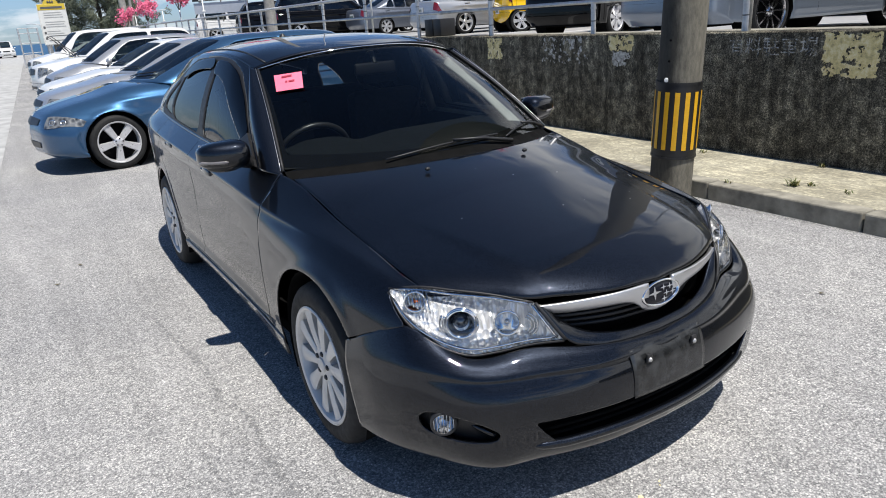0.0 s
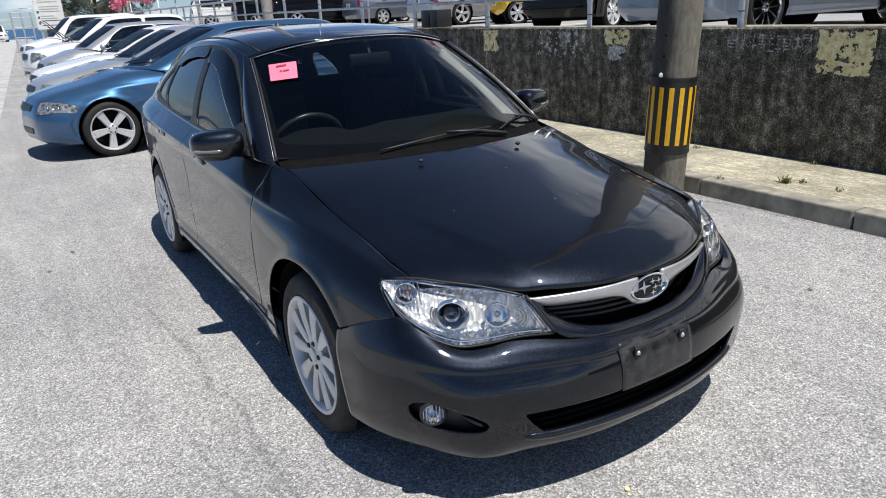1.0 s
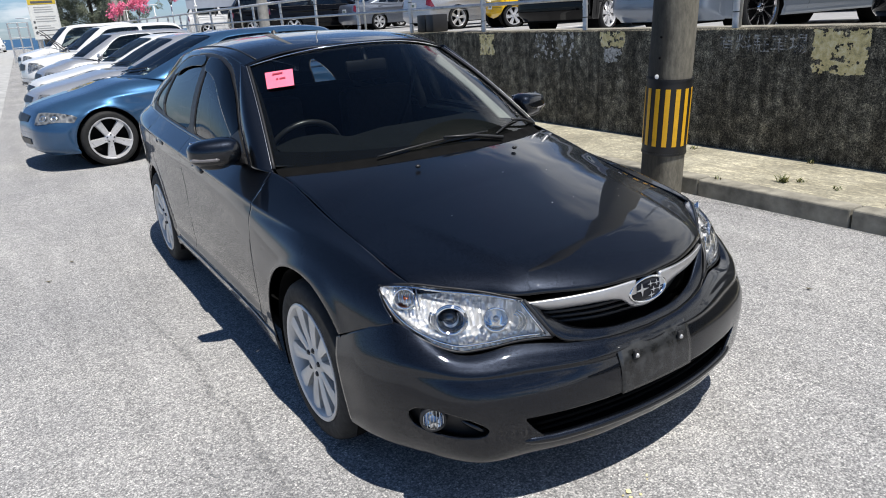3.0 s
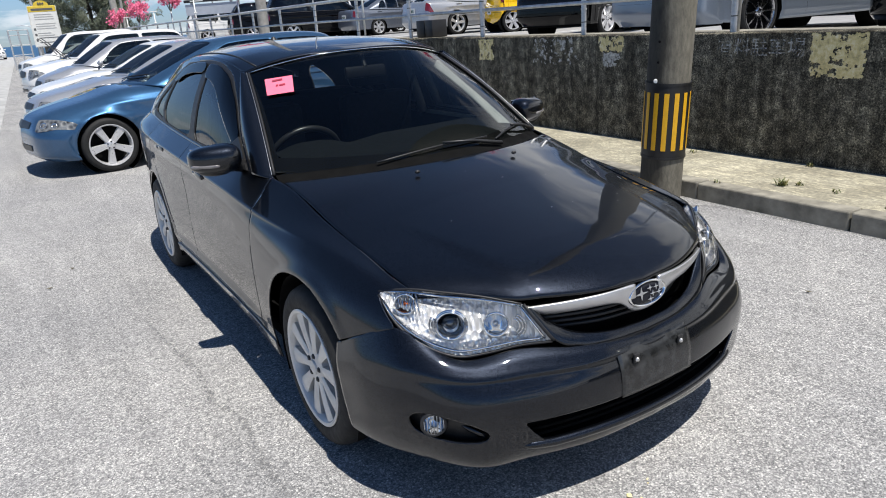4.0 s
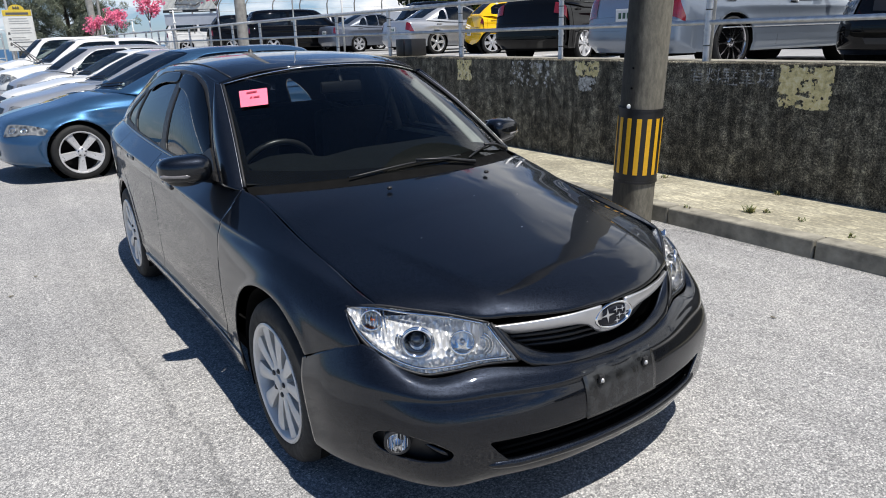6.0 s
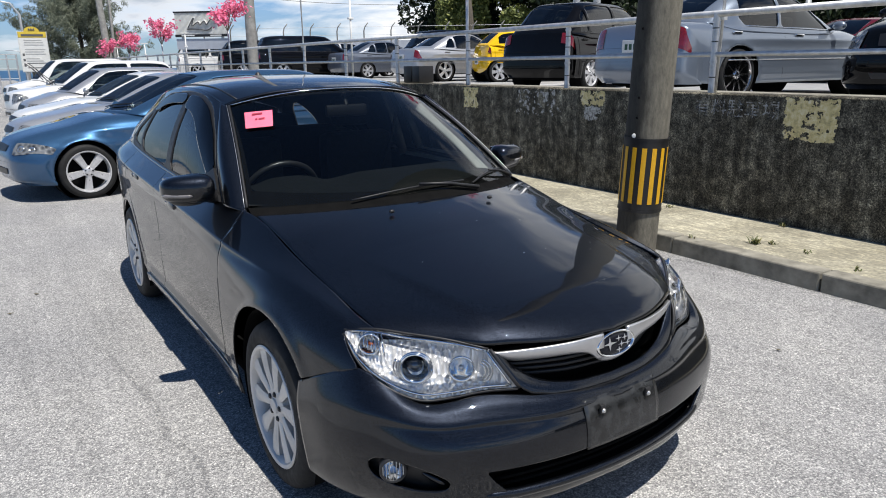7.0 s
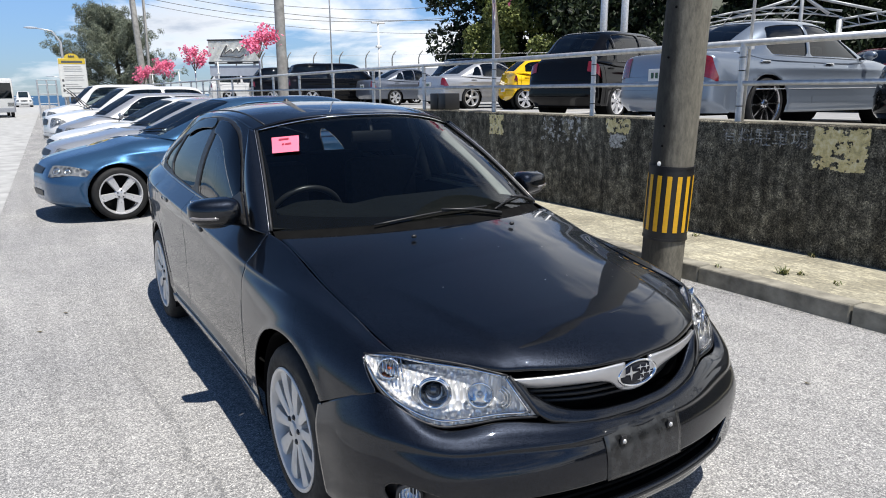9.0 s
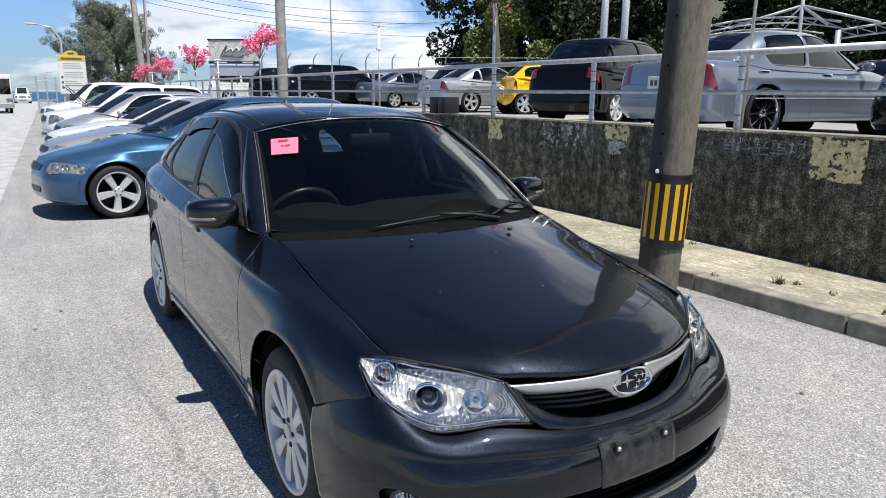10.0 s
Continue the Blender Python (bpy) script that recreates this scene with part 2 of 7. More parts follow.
M_POLE_MOULD_SHADE = mould_shade_pole_mat()
M_GALV = simple("galvanised_steel", (0.55, 0.56, 0.57), 0.45, 0.6, 0.2, 14)
M_LOT = simple("lot_asphalt", (0.30, 0.30, 0.30), 0.9, 0, 0.2, 3, bump=0.3, bscale=80)
M_BLACK = simple("black_plastic", (0.012, 0.012, 0.013), 0.45, 0, 0.2, 20)
# near-black for recesses and hidden insides, their shade put into the colour
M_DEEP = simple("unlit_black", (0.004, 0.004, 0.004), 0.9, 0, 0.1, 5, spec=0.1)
M_RUBBER = simple("tyre_rubber", (0.018, 0.018, 0.018), 0.75, 0, 0.35, 12, spec=0.3)
M_YELLOW = simple("reflective_yellow", (0.78, 0.42, 0.015), 0.4, 0, 0.08, 30)

# ---- mesh helpers ----
def box_bm(bm, x0, x1, y0, y1, z0, z1, bevel=0.0):
    r = bmesh.ops.create_cube(bm, size=1.0, matrix=Matrix.Translation(((x0 + x1) / 2, (y0 + y1) / 2, (z0 + z1) / 2)) @ Matrix.Diagonal((x1 - x0, y1 - y0, z1 - z0, 1)))
    if bevel:
        es = list({e for v in r["verts"] for e in v.link_edges})
        bmesh.ops.bevel(bm, geom=es, offset=bevel, segments=2, profile=0.5, affect="EDGES")
    return bm


def box(x0, x1, y0, y1, z0, z1, bevel=0.0):
    return box_bm(bmesh.new(), x0, x1, y0, y1, z0, z1, bevel)


def tube(pts, radius, seg=10, bm=None, cap=True):
    """A round tube along points; radius may be a number or one per point."""
    bm = bm or bmesh.new()
    pts = [Vector(q) for q in pts]
    rad = radius if isinstance(radius, (list, tuple)) else [radius] * len(pts)
    rings = []
    side = None
    for i, q in enumerate(pts):
        d = (pts[min(i + 1, len(pts) - 1)] - pts[max(i - 1, 0)]).normalized()
        if side is None:
            side = d.cross(Vector((0, 0, 1)) if abs(d.z) < 0.9 else Vector((1, 0, 0))).normalized()
        side = (side - d * side.dot(d)).normalized()
        up = d.cross(side)
        rings.append([bm.verts.new(q + rad[i] * (side * math.cos(2 * math.pi * k / seg) + up * math.sin(2 * math.pi * k / seg))) for k in range(seg)])
    for a, b in zip(rings, rings[1:]):
        for k in range(seg):
            bm.faces.new((a[k], a[(k + 1) % seg], b[(k + 1) % seg], b[k]))
    if cap:
        bm.faces.new(rings[0][::-1])
        bm.faces.new(rings[-1])
    return bm


def part(name, bm, material, parent=None, label="", smooth=None):
    """Links a bmesh (or a mesh) as one mesh object under a thing or part."""
    if isinstance(bm, bmesh.types.BMesh):
        bmesh.ops.recalc_face_normals(bm, faces=bm.faces)
        me = bpy.data.meshes.new(name)
        bm.to_mesh(me)
        bm.free()
    else:
        me = bm
    ob = new(name, me)
    if me.materials:
        pass
    elif isinstance(material, (list, tuple)):
        for m_ in material:
            me.materials.append(m_)
    else:
        me.materials.append(material)
    if smooth:
        me.shade_smooth() if smooth is True else me.set_sharp_from_angle(angle=radians(smooth))
    if parent:
        ob.parent = parent
    if label:
        ob["label"] = label
    return ob


def thing(name, label, category, group="", at=(0, 0, 0), rz=0.0, kind=""):
    ob = new(name)
    ob.empty_display_size = 0.1
    ob.matrix_basis = pose(*at, 0, 0, rz)
    return tagged(ob, label, category, group, kind)


# ---- ground, kerb, wall, lot ----
KERB_X, WALL_X, WALL_Z, LOT_Z = 2.93, 4.07, 1.22, 0.97


def grid_sheet(x0, x1, y0, y1, z, nx, ny):
    bm = bmesh.new()
    bmesh.ops.create_grid(bm, x_segments=nx, y_segments=ny, size=0.5, matrix=Matrix.Translation(((x0 + x1) / 2, (y0 + y1) / 2, z)) @ Matrix.Diagonal((x1 - x0, y1 - y0, 1, 1)))
    return bm


ground = part("ground", grid_sheet(-120, KERB_X + 0.05, -60, 110, 0, 4, 4), M_ASPHALT)
tagged(ground, "pale grey chipped asphalt road with worn patches", "road", kind="structure")
pavement = part("pavement", box(KERB_X + 0.16, WALL_X + 0.02, -14, 90, -0.2, 0.125), M_WALK)
tagged(pavement, "weathered yellowish concrete sidewalk below the wall", "sidewalk", kind="structure")
retaining_wall = part("wall_east", box(WALL_X, WALL_X + 0.26, -14, 90, -0.2, WALL_Z, 0.012), M_WALL)
tagged(retaining_wall, "mould-blackened concrete retaining wall with faded yellow paint patches", "wall", kind="structure")
upper_lot = part("floor_upper_lot", grid_sheet(WALL_X + 0.2, 120, -40, 110, LOT_Z, 4, 4), M_LOT)
tagged(upper_lot, "grey asphalt of the raised parking lot", "parking lot", kind="structure")

# ---- surfaces from a few guiding curves ----
def cr(ts, vs, t, tight=False):
    """A smooth curve through values vs at knots ts, at all t. vs: (n,), (n, k) or (n, len(t), k). tight: never overshoots a knot."""
    ts, vs, t = np.asarray(ts, float), np.asarray(vs, float), np.asarray(t, float)
    n = len(ts)
    wide = (-1,) + (1,) * (vs.ndim - 1)
    h_ = np.diff(ts).reshape(wide)
    d = np.diff(vs, axis=0) / h_
    m = np.empty_like(vs)
    m[0], m[-1] = d[0], d[-1]
    if tight:
        a, b = d[:-1], d[1:]
        both_ = a * b > 0
        m[1:-1] = np.where(both_, 2 * a * b / np.where(both_, a + b, 1.0), 0)
    else:
        m[1:-1] = (vs[2:] - vs[:-2]) / (h_[1:] + h_[:-1])
    i = np.clip(np.searchsorted(ts, t, side="right") - 1, 0, n - 2)
    h = ts[i + 1] - ts[i]
    s = (t - ts[i]) / h
    if vs.ndim == 3:
        k = np.arange(len(t))
        p0, p1, m0, m1 = vs[i, k], vs[i + 1, k], m[i, k], m[i + 1, k]
    else:
        p0, p1, m0, m1 = vs[i], vs[i + 1], m[i], m[i + 1]
    if vs.ndim > 1:
        s, h = s[:, None], h[:, None]
    return (2 * s**3 - 3 * s**2 + 1) * p0 + (s**3 - 2 * s**2 + s) * h * m0 + (-2 * s**3 + 3 * s**2) * p1 + (s**3 - s**2) * h * m1


def net(us, vs, rows, tight=False):
    """A surface (u, v) -> points through rows of knots."""
    rows = [np.array(r, float).reshape(len(us), 3) for r in rows]

    def f(u, v):
        return cr(vs, np.array([cr(us, r, u, tight) for r in rows]), v, tight)
    return f


def poly_sd(poly, a, b):
    """Signed distance to a polygon in the coordinates a, b of a point: positive inside."""
    q = np.array(poly, float)

    def sd(P):
        p = P[:, (a, b)]
        best = np.full(len(p), 1e9)
        inside = np.zeros(len(p), bool)
        for i in range(len(q)):
            c, d = q[i], q[(i + 1) % len(q)]
            e = d - c
            w = p - c
            h = np.clip((w @ e) / (e @ e), 0, 1)
            best = np.minimum(best, np.hypot(*(w - h[:, None] * e).T))
            cond = (c[1] > p[:, 1]) != (d[1] > p[:, 1])
            with np.errstate(divide="ignore", invalid="ignore"):
                xi = c[0] + (p[:, 1] - c[1]) * e[0] / e[1]
            inside ^= cond & (p[:, 0] < xi)
        return np.where(inside, best, -best)
    return sd


def soft(poly, n=1):
    """Cuts the corners of a polygon, so that it rounds off."""
    q = [np.array(p_, float) for p_ in poly]
    for _ in range(n):
        out = []
        for i in range(len(q)):
            a, b = q[i], q[(i + 1) % len(q)]
            k = min(0.22, 0.035 / np.linalg.norm(b - a))
            out += [a * (1 - k) + b * k, a * k + b * (1 - k)]
        q = out
    return [tuple(p_) for p_ in q]


def minus(sd, gap=0.0):
    return lambda P: -sd(P) - gap


def inset(sd, gap):
    return lambda P: sd(P) - gap


def sheet(f, ur, vr, nu, nv, keep=(), side=1):
    """A mesh of the surface f, cut exactly along the zero lines of the keep functions; side -1 mirrors it."""
    U, V = np.meshgrid(np.linspace(*ur, nu + 1), np.linspace(*vr, nv + 1), indexing="ij")
    u, v = U.ravel().copy(), V.ravel().copy()
    P = f(u, v)
    idx = np.arange(len(u)).reshape(nu + 1, nv + 1)
    quads = np.stack([idx[:-1, :-1], idx[1:, :-1], idx[1:, 1:], idx[:-1, 1:]], -1).reshape(-1, 4)
    if keep:
        def total(Q):
            return np.min([k(Q) for k in keep], axis=0)
        sd = total(P)
        ins = sd > 0
        quads = quads[ins[quads].any(axis=1)]
        move = np.zeros(len(u), bool)
        move[quads.ravel()] = True
        move &= ~ins
        k = np.where(move)[0]
        du, dv = (ur[1] - ur[0]) / nu * 0.05, (vr[1] - vr[0]) / nv * 0.05
        mu, mv = abs(ur[1] - ur[0]) / nu * 1.6, abs(vr[1] - vr[0]) / nv * 1.6
        for _ in range(4):
            if not len(k):
                break
            s0 = total(f(u[k], v[k]))
            gu = (total(f(u[k] + du, v[k])) - s0) / du
            gv = (total(f(u[k], v[k] + dv)) - s0) / dv
            wu, wv = (ur[1] - ur[0]) ** 2, (vr[1] - vr[0]) ** 2
            den = gu**2 * wu + gv**2 * wv + 1e-12
            u[k] = np.clip(u[k] - s0 * gu * wu / den, U.ravel()[k] - mu, U.ravel()[k] + mu)
            v[k] = np.clip(v[k] - s0 * gv * wv / den, V.ravel()[k] - mv, V.ravel()[k] + mv)
            u[k], v[k] = np.clip(u[k], min(ur), max(ur)), np.clip(v[k], min(vr), max(vr))
        P = f(u, v)
    used = np.unique(quads)
    remap = np.full(len(u), -1)
    remap[used] = np.arange(len(used))
    P = P[used][:, :3] * np.array([side, 1, 1])
    quads = remap[quads]
    c = P.mean(axis=0)
    tri = P[quads[:, :3]]
    nrm = np.cross(tri[:, 1] - tri[:, 0], tri[:, 2] - tri[:, 0]).sum(axis=0)
    if nrm @ (c - np.array([0, 1.3, 0.62])) < 0:
        quads = quads[:, ::-1]
    me = bpy.data.meshes.new("sheet")
    me.from_pydata(P.tolist(), [], quads.tolist())
    me.validate()
    return me


def panel(name, me, material, parent, thick=0.006, label=""):
    ob = part(name, me, material, parent, label, smooth=True)
    if thick:
        so = ob.modifiers.new("thickness", "SOLIDIFY")
        so.thickness = thick
        so.offset = -1
        so.use_even_offset = False
    return ob


def lathe(profile, seg=40, centre=(0, 0, 0), axis="x"):
    """Turns (radius, along) pairs round an axis."""
    bm = bmesh.new()
    rings = []
    for r, a in profile:
        ring = []
        for k in range(seg):
            t = 2 * math.pi * k / seg
            if axis == "x":
                co = (a, r * math.cos(t), r * math.sin(t))
            elif axis == "y":
                co = (r * math.cos(t), a, r * math.sin(t))
            else:
                co = (r * math.cos(t), r * math.sin(t), a)
            ring.append(bm.verts.new(Vector(co) + Vector(centre)))
        rings.append(ring)
    for a, b in zip(rings, rings[1:]):
        for k in range(seg):
            bm.faces.new((a[k], a[(k + 1) % seg], b[(k + 1) % seg], b[k]))
    return bm


def arch_pts(cy, cz, r, a0, a1, n=16):
    return [(cy + r * math.cos(radians(a0 + (a1 - a0) * i / n)), cz + r * math.sin(radians(a0 + (a1 - a0) * i / n))) for i in range(n + 1)]


# ---- the dark grey hatchback ----
M_PAINT = car_paint("dark_grey_paint", (0.0088, 0.0106, 0.0150), 0.6, 0.95, 0.001, 0.42, 1.47)
M_GLASS = clear_glass("windscreen_glass", (0.70, 0.74, 0.73), 1.42)
M_SMOKE = clear_glass("smoked_glass", (0.09, 0.10, 0.10), 1.55)
M_PRIVACY = clear_glass("privacy_glass", (0.02, 0.022, 0.023), 1.5)
M_VISOR = clear_glass("smoked_acrylic", (0.16, 0.16, 0.18), 1.3)
M_SIDEGLASS = clear_glass("front_door_glass", (0.55, 0.58, 0.57), 1.5)
M_LENS = clear_glass("clear_lens", (0.96, 0.96, 0.96), 1.33)
M_CHROME = simple("chrome", (0.85, 0.86, 0.87), 0.07, 1.0, 0.05, 20)
M_SATIN = simple("satin_silver", (0.58, 0.58, 0.59), 0.40, 0.9, 0.06, 12)
M_RIM = simple("silver_wheel_paint", (0.60, 0.585, 0.56), 0.38, 0.2, 0.12, 9, coat=0.3)
M_TRIM = simple("dark_trim", (0.014, 0.014, 0.015), 0.5, 0, 0.2, 15)
M_DASH = simple("dashboard_vinyl", (0.0085, 0.0098, 0.0105), 0.9, 0, 0.15, 20, bump=0.2, bscale=300, spec=0.1)
M_SEAT = simple("seat_cloth", (0.018, 0.018, 0.020), 0.95, 0, 0.3, 40, bump=0.3, bscale=200)
M_AMBER = simple("amber_plastic", (0.35, 0.09, 0.03), 0.2, 0, 0.1, 20)
M_PINK = simple("pink_paper", (0.95, 0.17, 0.26), 0.7, 0, 0.05, 20)
M_INK = simple("ink", (0.35, 0.03, 0.06), 0.8, 0, 0.1, 30)
M_WHEELSKIN = simple("steering_wheel_skin", (0.022, 0.022, 0.023), 0.35, 0, 0.1, 30)
M_STEEL = simple("bolt_steel", (0.6, 0.6, 0.6), 0.3, 0.9, 0.1, 60)
M_NAVY = simple("dark_emblem", (0.008, 0.009, 0.014), 0.2, 0, 0.1, 30, spec=0.25)


def faceted_mat():
    """Vacuum-plated reflector with fluted facets."""
    m, nt, p = mat("plated_reflector")
    p.inputs["Base Color"].default_value = (0.95, 0.95, 0.95, 1)
    p.inputs["Metallic"].default_value = 0.5
    p.inputs["Roughness"].default_value = 0.27
    tc = nt.nodes.new("ShaderNodeTexCoord")
    vo = nt.nodes.new("ShaderNodeTexVoronoi")
    vo.inputs["Scale"].default_value = 52
    mp = nt.nodes.new("ShaderNodeMapping")
    mp.inputs["Scale"].default_value = (1.3, 1.3, 0.28)
    nt.links.new(tc.outputs["Object"], mp.inputs[0])
    nt.links.new(mp.outputs[0], vo.inputs["Vector"])
    nt.links.new(bump_node(nt, vo.outputs["Distance"], 0.8, 0.02), p.inputs["Normal"])
    return m


M_FACET = faceted_mat()
M_BALL = simple("projector_glass", (0.10, 0.11, 0.12), 0.04, 0.8, 0.2, 30, coat=1)
M_LAMPSTRIP = simple('smoky_lens', (0.16, 0.15, 0.15), 0.15, 0, 0.2, 40, coat=1)
M_SPECK = simple('pale_dirt', (0.35, 0.34, 0.32), 0.9)

hero = thing("hatchback_car", "dark metallic grey five-door hatchback, pink note in windscreen, on pale asphalt", "car")
HUB_Z, R_WHEEL, R_ARCH = 0.317, 0.317, 0.365

# side of the body: rows from the top edge down to the sill, at stations from nose to tail
SY = (-0.62, -0.45, -0.20, 0.08, 0.45, 0.85, 1.6, 2.4, 2.95, 3.3, 3.5)


def side_row(w, z):
    return [(a, y, b) for a, y, b in zip(w, SY, z)]


SIDE = net(SY, (0, 0.16, 0.4, 0.75, 1.0), (
    side_row((0.61, 0.672, 0.680, 0.692, 0.706, 0.772, 0.782, 0.775, 0.74, 0.68, 0.60), (0.70, 0.738, 0.782, 0.838, 0.925, 0.957, 0.972, 1.005, 1.03, 1.02, 1.0)),
    side_row((0.665, 0.726, 0.762, 0.797, 0.832, 0.858, 0.866, 0.866, 0.835, 0.77, 0.68), (0.66, 0.716, 0.764, 0.796, 0.816, 0.857, 0.893, 0.924, 0.935, 0.93, 0.90)),
    side_row((0.715, 0.788, 0.842, 0.864, 0.867, 0.866, 0.866, 0.868, 0.84, 0.78, 0.70), (0.58, 0.61, 0.65, 0.685, 0.705, 0.69, 0.69, 0.70, 0.70, 0.70, 0.70)),
    side_row((0.75, 0.815, 0.858, 0.872, 0.868, 0.860, 0.860, 0.866, 0.84, 0.78, 0.70), (0.38, 0.38, 0.40, 0.40, 0.40, 0.41, 0.42, 0.42, 0.42, 0.42, 0.42)),
    side_row((0.72, 0.79, 0.835, 0.85, 0.845, 0.835, 0.835, 0.84, 0.82, 0.76, 0.68), (0.20, 0.20, 0.20, 0.20, 0.20, 0.215, 0.22, 0.22, 0.24, 0.26, 0.28)),
))


def flare(P):
    """Lips swelling round the wheel arches, and a fold along the foot of the doors."""
    P = P.copy()
    for cy in (0.0, 2.62):
        r = np.hypot(P[:, 1] - cy, P[:, 2] - HUB_Z)
        P[:, 0] += 0.006 * np.exp(-((r - 0.375) / 0.022) ** 2) * (P[:, 2] > 0.2)
    door = np.clip((P[:, 1] - 0.45) / 0.3, 0, 1) * np.clip((2.35 - P[:, 1]) / 0.3, 0, 1)
    P[:, 0] += door * 0.015 * np.exp(-((P[:, 2] - 0.33) / 0.024) ** 2)
    return P


SHOULDER = 0.16


def side_f(u, v):
    """The side with a sharp shoulder line: a straight sloping panel above it, a slight undercut below."""
    P = SIDE(u, v)
    w = np.clip((u - 0.02) / 0.30, 0, 1) * np.clip((2.95 - u) / 0.5, 0, 1)
    w = w * w * (3 - 2 * w)
    k = np.clip(v / SHOULDER, 0, 1)[:, None]
    flat = SIDE(u, np.zeros_like(v)) * (1 - k) + SIDE(u, np.full_like(v, SHOULDER)) * k
    P = np.where((v < SHOULDER)[:, None], P + (flat - P) * w[:, None], P)
    P[:, 0] -= w * 0.012 * (1 - np.exp(-np.maximum(v - SHOULDER, 0) * 40)) * np.exp(-np.maximum(v - SHOULDER, 0) * 4)
    return flare(P)


ARCH_F = poly_sd([(0.026 + 1.055 * a, HUB_Z + 1.01 * (b - HUB_Z)) for a, b in arch_pts(0, HUB_Z, R_ARCH, 0, 360, 60)], 1, 2)
ARCH_R = poly_sd(arch_pts(2.62, HUB_Z, R_ARCH, 0, 360, 60), 1, 2)
FENDER = poly_sd([(-0.480, 0.90), (-0.480, 0.7335), (-0.408, 0.7225), (-0.43, 0.700), (-0.500, 0.648), (-0.512, 0.634), (-0.385, 0.582), (-0.25, 0.524), (0.0, 0.30), (0.34, 0.10), (0.548, 0.10), (0.548, 0.60), (0.535, 0.80), (0.56, 0.92), (0.60, 1.1), (-0.2, 1.1)], 1, 2)
DOOR_F = poly_sd([(0.60, 1.1), (0.56, 0.92), (0.535, 0.80), (0.548, 0.60), (0.556, 0.275), (1.70, 0.275), (1.68, 0.6), (1.67, 1.1)], 1, 2)
DOOR_R = poly_sd([(1.67, 1.1), (1.68, 0.6), (1.70, 0.275), (2.17, 0.275), (2.21, 0.42), (2.33, 0.60), (2.50, 0.74), (2.53, 0.85), (2.50, 1.1)], 1, 2)
QUARTER = poly_sd([(2.50, 1.1), (2.53, 0.85), (2.50, 0.74), (2.33, 0.60), (2.21, 0.42), (2.17, 0.275), (2.17, 0.1), (3.6, 0.1), (3.6, 1.2)], 1, 2)
SILL = poly_sd([(0.40, 0.272), (0.40, 0.10), (2.40, 0.10), (2.40, 0.272)], 1, 2)
GAP = 0.0022

# glasshouse, from the belt line to the roof rail
RAIL_Y = (1.20, 1.45, 1.8, 2.3, 2.75, 3.05)
RAIL = [(w, y, z) for w, y, z in zip((0.575, 0.590, 0.592, 0.580, 0.555, 0.53), RAIL_Y, (1.338, 1.390, 1.408, 1.388, 1.325, 1.25))]


def rail(y):
    return cr(RAIL_Y, RAIL, y)


def house(a, v):
    """a: 0 at the windscreen pillar to 1 at the tail; v: 0 belt, 1 rail."""
    yb, yt = 0.74 + a * 2.31, 1.24 + a * 1.81
    b, t = side_f(yb, np.zeros_like(yb)), rail(yt)
    P = b + (t - b) * v[:, None]
    P[:, 0] += 0.028 * np.sin(np.pi * np.clip(v, 0, 1))
    return P


WIN_F = poly_sd(soft([(0.80, 0.975), (1.645, 0.99), (1.655, 1.368), (1.47, 1.362), (1.30, 1.318), (1.07, 1.195)]), 1, 2)
WIN_R = poly_sd(soft([(1.735, 0.995), (2.38, 1.025), (2.47, 1.10), (2.36, 1.285), (2.16, 1.345), (1.745, 1.37)]), 1, 2)
WIN_Q = poly_sd(soft([(2.44, 1.035), (2.75, 1.065), (2.72, 1.13), (2.43, 1.265), (2.52, 1.10)]), 1, 2)
SASH = poly_sd(soft([(0.755, 0.95), (2.80, 1.03), (2.78, 1.14), (2.42, 1.305), (2.18, 1.372), (1.70, 1.395), (1.46, 1.383), (1.29, 1.335), (1.05, 1.195)]), 1, 2)


def screen(u, v):
    """The windscreen: u from -1 to 1 across, v from cowl to header."""
    lo = np.stack([u * 0.705, 0.30 + 0.27 * np.abs(u) ** 2.2, 0.972 - 0.028 * u * u], 1)
    hi = np.stack([u * 0.558, 1.04 + 0.145 * u * u, 1.402 - 0.070 * np.abs(u) ** 2.3], 1)
    P = lo + (hi - lo) * v[:, None]
    return P + np.array([0, -0.45, 0.85]) * (0.022 * np.sin(np.pi * v))[:, None]


def roof_f(u, v):
    yf = 1.052 + 0.143 * u * u
    y = yf + (3.05 - yf) * v
    yr = 1.20 + 1.85 * v
    r = rail(yr)
    zc = cr((1.05, 1.2, 1.45, 1.8, 2.3, 2.8, 3.05), (1.410, 1.436, 1.460, 1.470, 1.460, 1.420, 1.385), y)
    k = np.abs(u) ** 2.6
    z = zc + (r[:, 2] - zc) * k
    return np.stack([u * r[:, 0], y, z], 1)


def pillar(s, v):
    """The windscreen pillar, from the glass edge round to the door."""
    a = screen(np.ones_like(v), v)
    b = house(np.zeros_like(v), v)
    P = a + (b - a) * s[:, None]
    P[:, 0] += 0.026 * np.sin(np.pi * s)
    P[:, 2] += 0.010 * np.sin(np.pi * s)
    P[:, 1] -= 0.014 * np.sin(np.pi * s)
    return P


# bonnet
def hood_edge(x):
    return cr((0.0, 0.2, 0.415, 0.51, 0.60, 0.668, 0.70), (-0.850, -0.823, -0.729, -0.638, -0.553, -0.481, -0.40), np.abs(x))


def hood_half(y):
    return cr((-0.85, -0.48, -0.14, 0.07, 0.43, 0.6), (0.655, 0.668, 0.680, 0.689, 0.702, 0.706), y)


